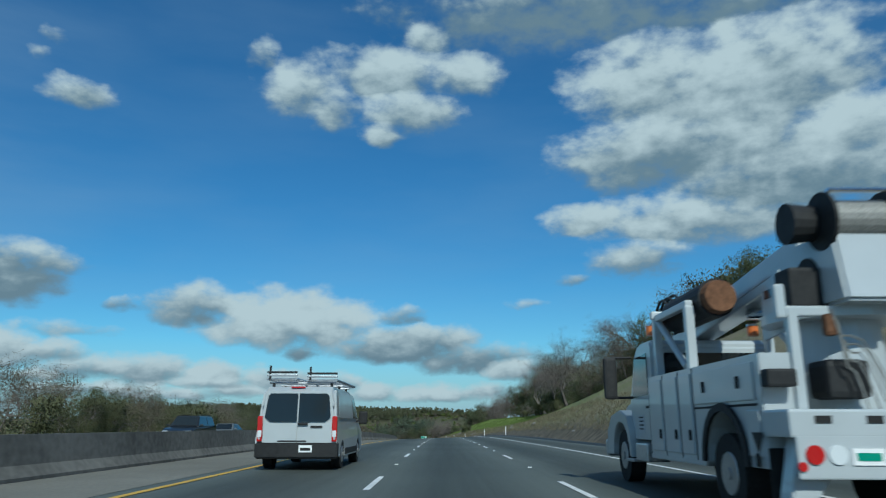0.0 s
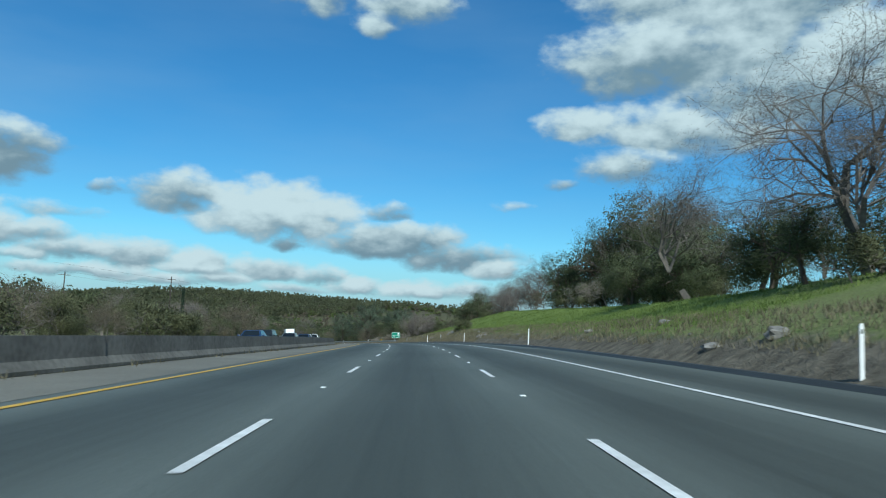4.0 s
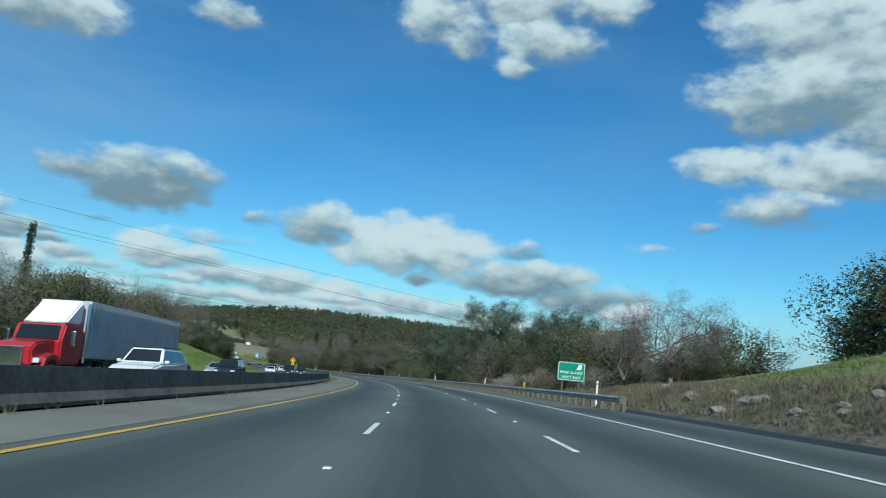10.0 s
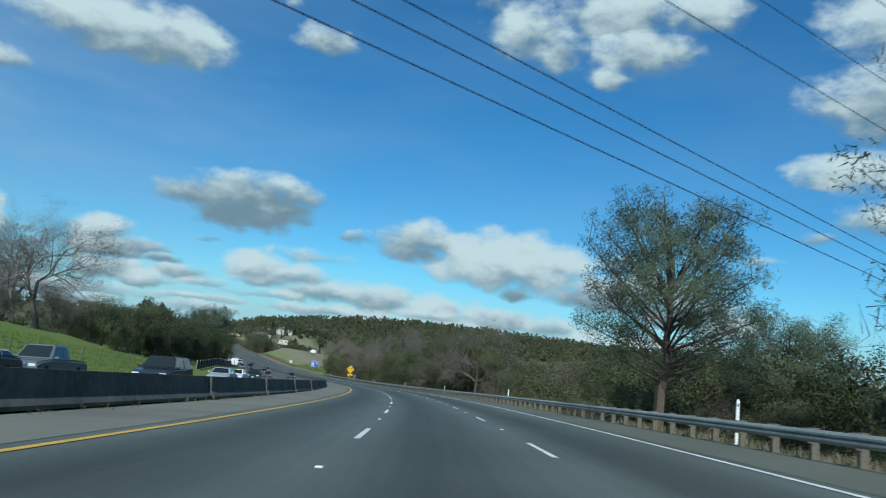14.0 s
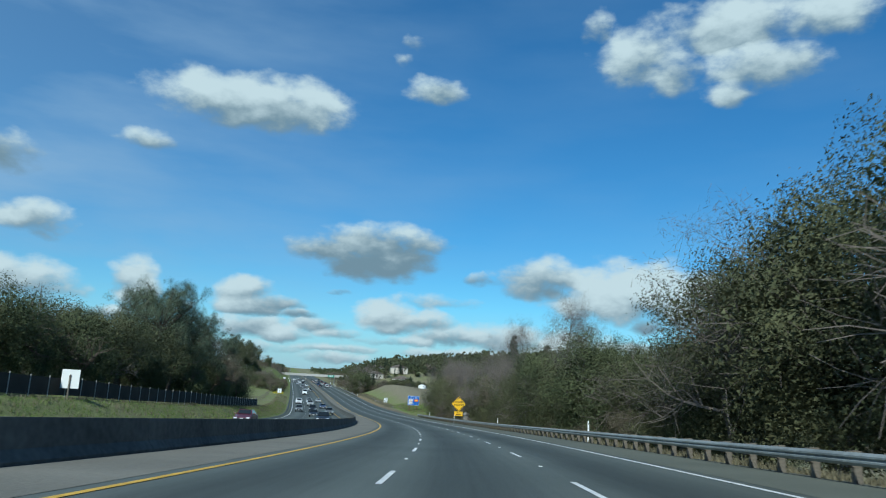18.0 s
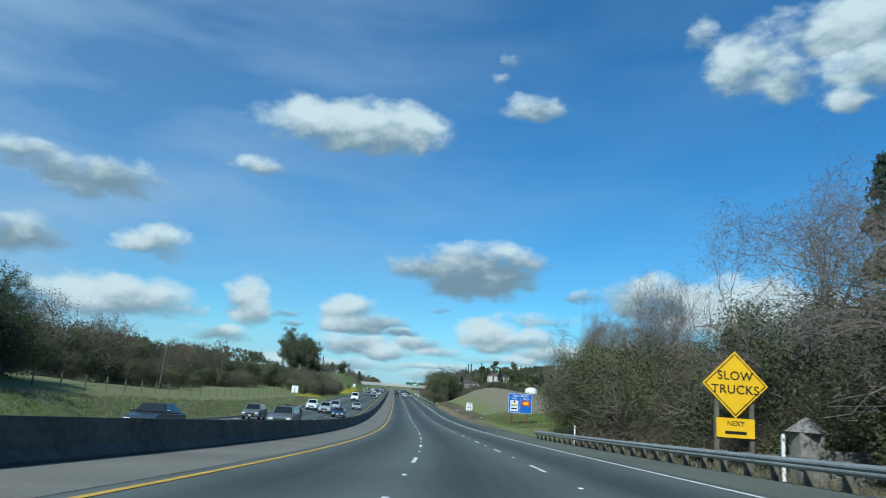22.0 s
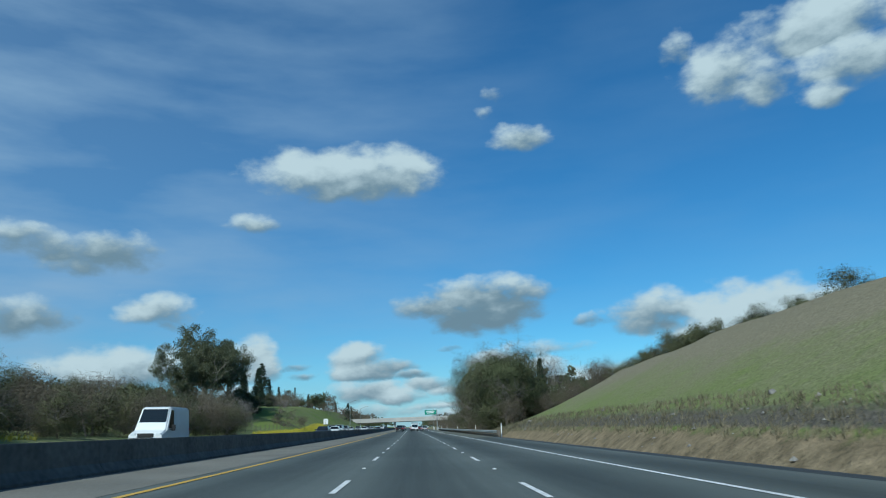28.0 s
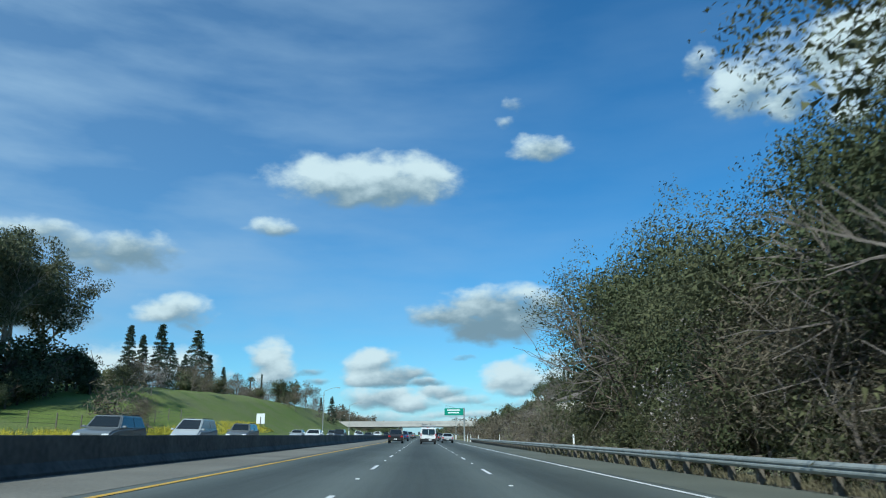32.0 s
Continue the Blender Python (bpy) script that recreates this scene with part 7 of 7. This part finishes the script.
# ---- the white utility truck with a derrick
def utility_truck(m):
    t = thing("utility_truck", "white utility truck with tool lockers and a folded derrick boom", "truck", m)
    W, H2, PA = 2.42, 1.21, M["truck_white"]
    # rear of the bed at y = 0, front bumper at about 8.9
    part("chassis", box((0.95, 8.2, 0.28), (0, 4.3, 0.72), 0.03), M["plastic"], t, "black chassis frame")
    for sx in (-1, 1):
        x0, x1 = sx * (H2 - 0.52), sx * H2
        lo, hi = min(x0, x1), max(x0, x1)
        ar = [(1.75 + 0.68 * math.cos(math.pi - math.pi * i / 9), 0.62 + 0.68 * math.sin(math.pi * i / 9)) for i in range(10)]
        side = [(0.55, 0.62)] + ar + [(2.50, 0.55), (5.15, 0.55), (5.15, 1.92), (0.55, 1.92)]
        body = part("locker_body", prism(side, "x", lo, hi, 0.012), PA, t, "white steel locker body")
        for y0, y1, z0, z1 in ((0.70, 2.78, 1.36, 1.86), (2.86, 3.42, 0.66, 1.86), (3.50, 4.22, 0.66, 1.86), (4.30, 5.05, 0.66, 1.86), (0.62, 1.02, 0.72, 1.30)):
            d = part("locker_door", box((0.03, y1 - y0 - 0.05, z1 - z0 - 0.05), (sx * (H2 + 0.010), (y0 + y1) / 2, (z0 + z1) / 2), 0.012), PA, body)
            for hy in ((y0 + y1) / 2,) if y1 - y0 < 1 else (y0 + 0.45, y1 - 0.45):
                part("latch", box((0.03, 0.07, 0.15), (sx * (H2 + 0.036), hy if y1 - y0 > 1 else y0 + 0.12, (z0 + z1) / 2 - (0 if y1 - y0 > 1 else 0.3)), 0.012), M["plastic"], d)
        for y, z0, z1 in ((2.82, 0.62, 1.9), (3.46, 0.62, 1.9), (4.26, 0.62, 1.9), (5.09, 0.62, 1.9)):
            part("door_seam", box((0.006, 0.03, z1 - z0), (sx * (H2 + 0.003), y, (z0 + z1) / 2)), M["plastic"], body)
        part("door_seam", box((0.006, 2.1, 0.03), (sx * (H2 + 0.003), 1.74, 1.335)), M["plastic"], body)
        fl = [(1.75 + k * math.cos(math.pi - math.pi * i / 12), 0.62 + k * math.sin(math.pi * i / 12)) for k in (0.76, 0.66) for i in (range(13) if k > 0.7 else range(12, -1, -1))]
        part("wheel_arch_trim", prism(fl, "x", sx * (H2 + 0.012), sx * (H2 + 0.055)), M["plastic"], t)
        part("mud_flap", box((0.5, 0.02, 0.6), (sx * 0.95, 0.55, 0.55), 0.01), M["plastic"], t)
        part("reflector", prism([(0.56, 1.02), (0.86, 1.02), (0.71, 0.78)], "x", sx * (H2 + 0.03), sx * (H2 + 0.036)), M["black"], t)
        for y in (1.75,):
            w = wheel(t, sx * (H2 - 0.02), y, 0.50, 0.58, 0.58)
        wheel(t, sx * (H2 - 0.08), 7.35, 0.50, 0.30, 0.58)
        part("step", box((0.42, 0.75, 0.32), (sx * 1.02, 5.75, 0.62), 0.03), M["alloy"], t)
        part("step_tread", box((0.44, 0.55, 0.05), (sx * 1.05, 6.45, 0.45), 0.01), M["alloy"], t)
        fend = [(7.35 + 0.66 * math.cos(math.pi - math.pi * i / 9), 0.5 + 0.66 * math.sin(math.pi * i / 9)) for i in range(10)]
        fo = [(6.55, 0.62), (6.62, 1.0), (6.85, 1.28), (7.4, 1.40), (8.1, 1.30), (8.5, 1.0), (8.55, 0.6)]
        part("fender", prism([(6.55, 0.5)] + fend + [(8.55, 0.5)] + fo[::-1][1:-1], "x", min(sx * 0.72, sx * 1.2), max(sx * 0.72, sx * 1.2), 0.02), PA, t)
        part("headlight", box((0.34, 0.12, 0.24), (sx * 0.92, 8.5, 0.95), 0.04), M["lamp"], t)
        mir = part("mirror", box((0.26, 0.14, 0.82), (sx * 1.52, 6.62, 2.0), 0.06), M["plastic"], t)
        for z in (1.62, 2.40):
            part("mirror_arm", rod((sx * 1.1, 6.55, z), (sx * 1.5, 6.62, z), 0.025, sides=8), M["plastic"], mir)
    part("bed_floor", box((1.4, 4.6, 0.12), (0, 2.85, 1.15), 0.02), PA, t)
    part("rear_deck", box((W, 0.62, 0.30), (0, 0.28, 1.12), 0.03), PA, t, "white rear step deck")
    tail = part("tail_panel", box((W - 0.1, 0.06, 0.46), (0, 0.0, 0.78), 0.02), PA, t)
    for sx in (-1, 1):
        for x, mt, rr in ((0.98, "tail", 0.10), (0.74, "lamp", 0.10), (1.12, "tail", 0.05)):
            part("tail_lamp", rod((sx * x, -0.05, 0.80 if rr > 0.06 else 0.68), (sx * x, -0.025, 0.80 if rr > 0.06 else 0.68), rr, sides=18), M[mt], tail)
        part("outrigger", prism([(0.75, 1.0), (1.05, 1.0), (1.2, 0.30), (1.0, 0.22), (0.75, 0.55)] if sx > 0 else [(-0.75, 1.0), (-1.05, 1.0), (-1.2, 0.30), (-1.0, 0.22), (-0.75, 0.55)], "y", 0.12, 0.42, 0.02), PA, t, "white folding outrigger")
    pl = part("licence_plate", box((0.34, 0.012, 0.17), (-0.42, -0.04, 0.78)), M["white_paint"], tail)
    part("writing_bar", box((0.26, 0.004, 0.08), (-0.42, -0.05, 0.78)), M["green_sign"], pl)
    for x in (-0.85, -0.3, 0.3, 0.85):
        part("label_plate", box((0.18, 0.006, 0.08), (x, -0.036, 1.16)), M["black" if x < 0 else "alloy"], tail)
    # cab and bonnet
    cabside = [(5.25, 0.85), (6.75, 0.85), (6.9, 1.55), (6.45, 2.42), (6.15, 2.62), (5.35, 2.62), (5.25, 2.5)]
    cab = part("cab", prism(cabside, "x", -1.08, 1.08, 0.05), PA, t)
    hood = [(6.75, 0.85), (8.5, 0.75), (8.62, 1.0), (8.55, 1.42), (8.2, 1.56), (6.85, 1.72)]
    part("bonnet", prism(hood, "x", -0.80, 0.80, 0.06), PA, t)
    part("grille", box((1.1, 0.06, 0.55), (0, 8.62, 1.1), 0.03), M["chrome"], t)
    part("front_bumper", box((2.35, 0.25, 0.36), (0, 8.75, 0.62), 0.05), M["alloy"], t)
    part("rear_window", box((1.7, 0.02, 0.55), (0, 5.235, 2.1), 0.0), M["auto_glass"], cab)
    slab([(0.9, 6.86, 1.68), (-0.9, 6.86, 1.68), (-0.85, 6.48, 2.4), (0.85, 6.48, 2.4)], 0.012, M["auto_glass"], cab, "windshield")
    for sx in (-1, 1):
        c = [(sx * 1.085, 5.55, 1.65), (sx * 1.085, 6.68, 1.62), (sx * 1.085, 6.40, 2.36), (sx * 1.085, 5.55, 2.40)]
        slab(c if sx > 0 else [c[1], c[0], c[3], c[2]], 0.006, M["auto_glass"], cab, "side_window")
        d = part("door", box((0.02, 1.22, 0.72), (sx * 1.09, 5.95, 1.2), 0.01), PA, cab)
        part("door_handle", box((0.03, 0.18, 0.05), (sx * 1.11, 5.55, 1.42), 0.01), M["plastic"], d)
        part("notice", box((0.006, 0.38, 0.34), (sx * 1.104, 6.05, 1.12)), M["box_grey"], d)
        for z in (1.03, 1.10, 1.17, 1.24):
            part("writing_bar", box((0.004, 0.28, 0.025), (sx * 1.109, 6.05, z)), M["black"], d)
    # headboard rack behind the cab
    for sx in (-1, 1):
        part("rack_post", box((0.14, 0.14, 1.15), (sx * 1.0, 5.05, 2.45), 0.02), PA, t)
        part("rack_post", box((0.14, 0.14, 1.0), (sx * 1.0, 3.35, 2.42), 0.02), PA, t)
        part("rack_beam", box((0.12, 1.8, 0.12), (sx * 1.0, 4.2, 2.95), 0.02), PA, t)
        part("rack_brace", rod((sx * 1.0, 4.95, 2.9), (sx * 1.0, 3.6, 2.0), 0.06, sides=8), PA, t)
        bc = part("beacon", rod((sx * 0.95, 5.55, 2.72), (sx * 0.95, 5.55, 2.9), 0.10, sides=14), M["orange"], t, "orange beacon")
        part("beacon_cap", rod((sx * 0.95, 5.55, 2.9), (sx * 0.95, 5.55, 2.94), 0.11, sides=14), M["chrome"], bc)
    part("rack_beam", box((2.2, 0.14, 0.14), (0, 5.05, 3.02), 0.02), PA, t)
    for k in range(3):
        turns = [i / 16 * 1.7 * math.pi - 0.6 for i in range(17)]
        part("hydraulic_hose", tube([(-0.75 + 0.1 * k, 5.45 + (0.34 + 0.07 * k) * math.cos(a), 3.1 + (0.26 + 0.05 * k) * math.sin(a)) for a in turns], 0.026), M["plastic"], t)
    # turret, boom, auger and winch
    part("turret", rod((0.15, 1.35, 1.2), (0.15, 1.35, 2.38), 0.62, 0.52, 20), PA, t)
    part("turntable", rod((0.15, 1.35, 2.36), (0.15, 1.35, 2.48), 0.85, 0.85, 24), PA, t)
    head = part("boom_head", prism([(0.2, 2.48), (2.0, 2.48), (2.1, 2.7), (2.05, 3.22), (1.3, 3.38), (0.35, 3.32)], "x", -0.28, 0.50, 0.04), PA, t)
    part("side_plate", prism([(1.55, 2.32), (2.25, 2.24), (2.15, 2.98), (1.62, 3.14)], "x", -0.36, -0.31, 0.01), PA, head)
    part("logo_shape", box((0.006, 0.34, 0.12), (-0.365, 1.9, 2.86)), M["pane"], head)
    part("opening", rod((-0.30, 1.0, 2.86), (-0.27, 1.0, 2.86), 0.28, sides=20), M["plastic"], head, "dark round opening")
    lift = (Vector((0.1, 1.5, 3.36)), Vector((0.1, 6.1, 2.86)))
    way = (lift[1] - lift[0])
    tilt = math.degrees(math.atan2(way.z, way.y))
    mid = (lift[0] + lift[1]) / 2
    boom = part("boom", box((0.42, way.length, 0.46), mid, 0.03, turn=(tilt, 0, 0)), PA, t)
    part("inner_boom", box((0.32, 1.2, 0.34), lift[1] + way.normalized() * 0.4, 0.02, turn=(tilt, 0, 0)), M["alloy"], boom)
    part("boom_stripe", box((0.008, way.length * 0.8, 0.05), mid + Vector((-0.216, 0, -0.05)), turn=(tilt, 0, 0)), M["box_grey"], boom)
    part("lift_ram", rod((0.1, 1.9, 2.62), (0.1, 3.6, 2.84), 0.09, sides=12), M["chrome"], t)
    part("auger_tube", rod((-0.62, 3.1, 3.02), (-0.62, 5.0, 3.0), 0.30, sides=18), M["plastic"], t, "black auger tube")
    part("auger_tip", rod((-0.62, 2.95, 3.02), (-0.62, 3.1, 3.02), 0.24, 0.27, 18), M["rust"], t, "rusty auger tip")
    drum = part("winch_drum", rod((-0.25, 0.55, 3.50), (0.45, 0.55, 3.50), 0.26, sides=22), M["rope"], t, "winch drum wound with grey rope")
    for x in (-0.27, 0.47):
        part("flange", rod((x - 0.02, 0.55, 3.50), (x + 0.02, 0.55, 3.50), 0.36, sides=22), M["plastic"], drum)
    part("winch_motor", rod((-0.62, 0.75, 3.52), (-0.29, 0.75, 3.52), 0.26, 0.22, 16), M["plastic"], drum)
    part("winch_guard", rod((-0.3, 0.3, 3.82), (0.5, 0.3, 3.82), 0.03, sides=8), M["chrome"], drum)
    part("control_box", box((0.5, 0.4, 0.5), (-0.42, 0.9, 2.72), 0.04), M["plastic"], t)
    # rear mast with hook block and loose lines
    part("hook_mast", box((0.12, 0.12, 1.25), (-0.78, 0.55, 1.75), 0.02), PA, t)
    part("hook_beam", box((0.5, 0.12, 0.12), (-0.6, 0.55, 2.40), 0.02), PA, t)
    part("hook_bracket", box((0.12, 0.1, 0.4), (-0.9, 0.55, 2.52), 0.02), PA, t)
    part("hook_block", box((0.14, 0.12, 0.26), (-0.42, 0.40, 2.22), 0.05), M["rust"], t, "orange-brown hook block")
    part("seat", box((0.5, 0.5, 0.45), (-0.2, 0.75, 1.62), 0.08), M["plastic"], t, "dark operator seat")
    for k in range(5):
        line = [(-0.42 + 0.09 * i * (0.4 + 0.2 * k), 0.36 - 0.03 * math.sin(i + k), 2.3 - 0.12 * i + 0.10 * math.sin(i * 1.3 + k)) for i in range(9)]
        part("loose_line", tube(line, 0.014, 4), M["rope"], t)
    part("work_lamp", box((0.34, 0.2, 0.2), (-1.06, 0.42, 1.62), 0.03), M["plastic"], t)
    return t


utility_truck(on_road(7.3, 4.35, 0))


# ---- the red tractor with its grey box trailer on the opposite carriageway
def semi(m):
    t = thing("semi_truck", "red bonneted tractor unit pulling a grey box trailer", "truck", m)
    R = PAINTS["red"]
    part("bonnet", prism([(6.2, 0.75), (8.2, 0.7), (8.3, 1.45), (7.9, 1.72), (6.2, 1.95)], "x", -0.85, 0.85, 0.08), R, t)
    cab = part("cab", prism([(4.2, 0.8), (6.25, 0.8), (6.3, 1.9), (6.0, 2.65), (4.2, 2.75)], "x", -1.12, 1.12, 0.08), R, t)
    slab([(0.95, 6.32, 1.95), (-0.95, 6.32, 1.95), (-0.9, 6.06, 2.58), (0.9, 6.06, 2.58)], 0.015, M["auto_glass"], cab, "windshield")
    part("grille", box((1.0, 0.08, 0.85), (0, 8.3, 1.1), 0.04), M["chrome"], t)
    part("front_bumper", box((2.4, 0.25, 0.4), (0, 8.4, 0.5), 0.05), M["chrome"], t)
    part("fairing", prism([(4.2, 2.75), (5.9, 2.7), (4.3, 3.9), (4.2, 3.9)], "x", -1.0, 1.0, 0.08), M["white_paint"], t)
    trailer = part("trailer", box((2.5, 14.2, 2.8), (0, -3.2, 2.55), 0.04), M["box_grey"], t, "grey ribbed box trailer")
    for i in range(46):
        for sx in (-1, 1):
            part("rib", box((0.03, 0.06, 2.6), (sx * 1.262, -10.1 + i * 0.305, 2.55)), M["alloy"], trailer)
    for sx in (-1, 1):
        part("fender", prism([(6.2, 0.6), (6.4, 1.15), (7.0, 1.3), (7.7, 1.1), (7.9, 0.6)], "x", min(sx * 0.8, sx * 1.2), max(sx * 0.8, sx * 1.2), 0.05), R, t)
        part("mirror", box((0.2, 0.12, 0.7), (sx * 1.5, 6.0, 2.0), 0.04), M["chrome"], t)
        part("exhaust_stack", rod((sx * 1.2, 4.0, 0.9), (sx * 1.2, 4.0, 3.8), 0.08, sides=12), M["chrome"], t)
        part("headlight", box((0.3, 0.1, 0.22), (sx * 0.95, 8.0, 0.95), 0.04), M["lamp"], t)
        for y in (7.05, 3.2, 1.9, -7.6, -8.9):
            wheel(t, sx * 1.2, y, 0.52, 0.5, 0.55)
    return t


semi(on_road(293, -18.5, 0) @ pose(0, 0, 0, 0, 0, 180))
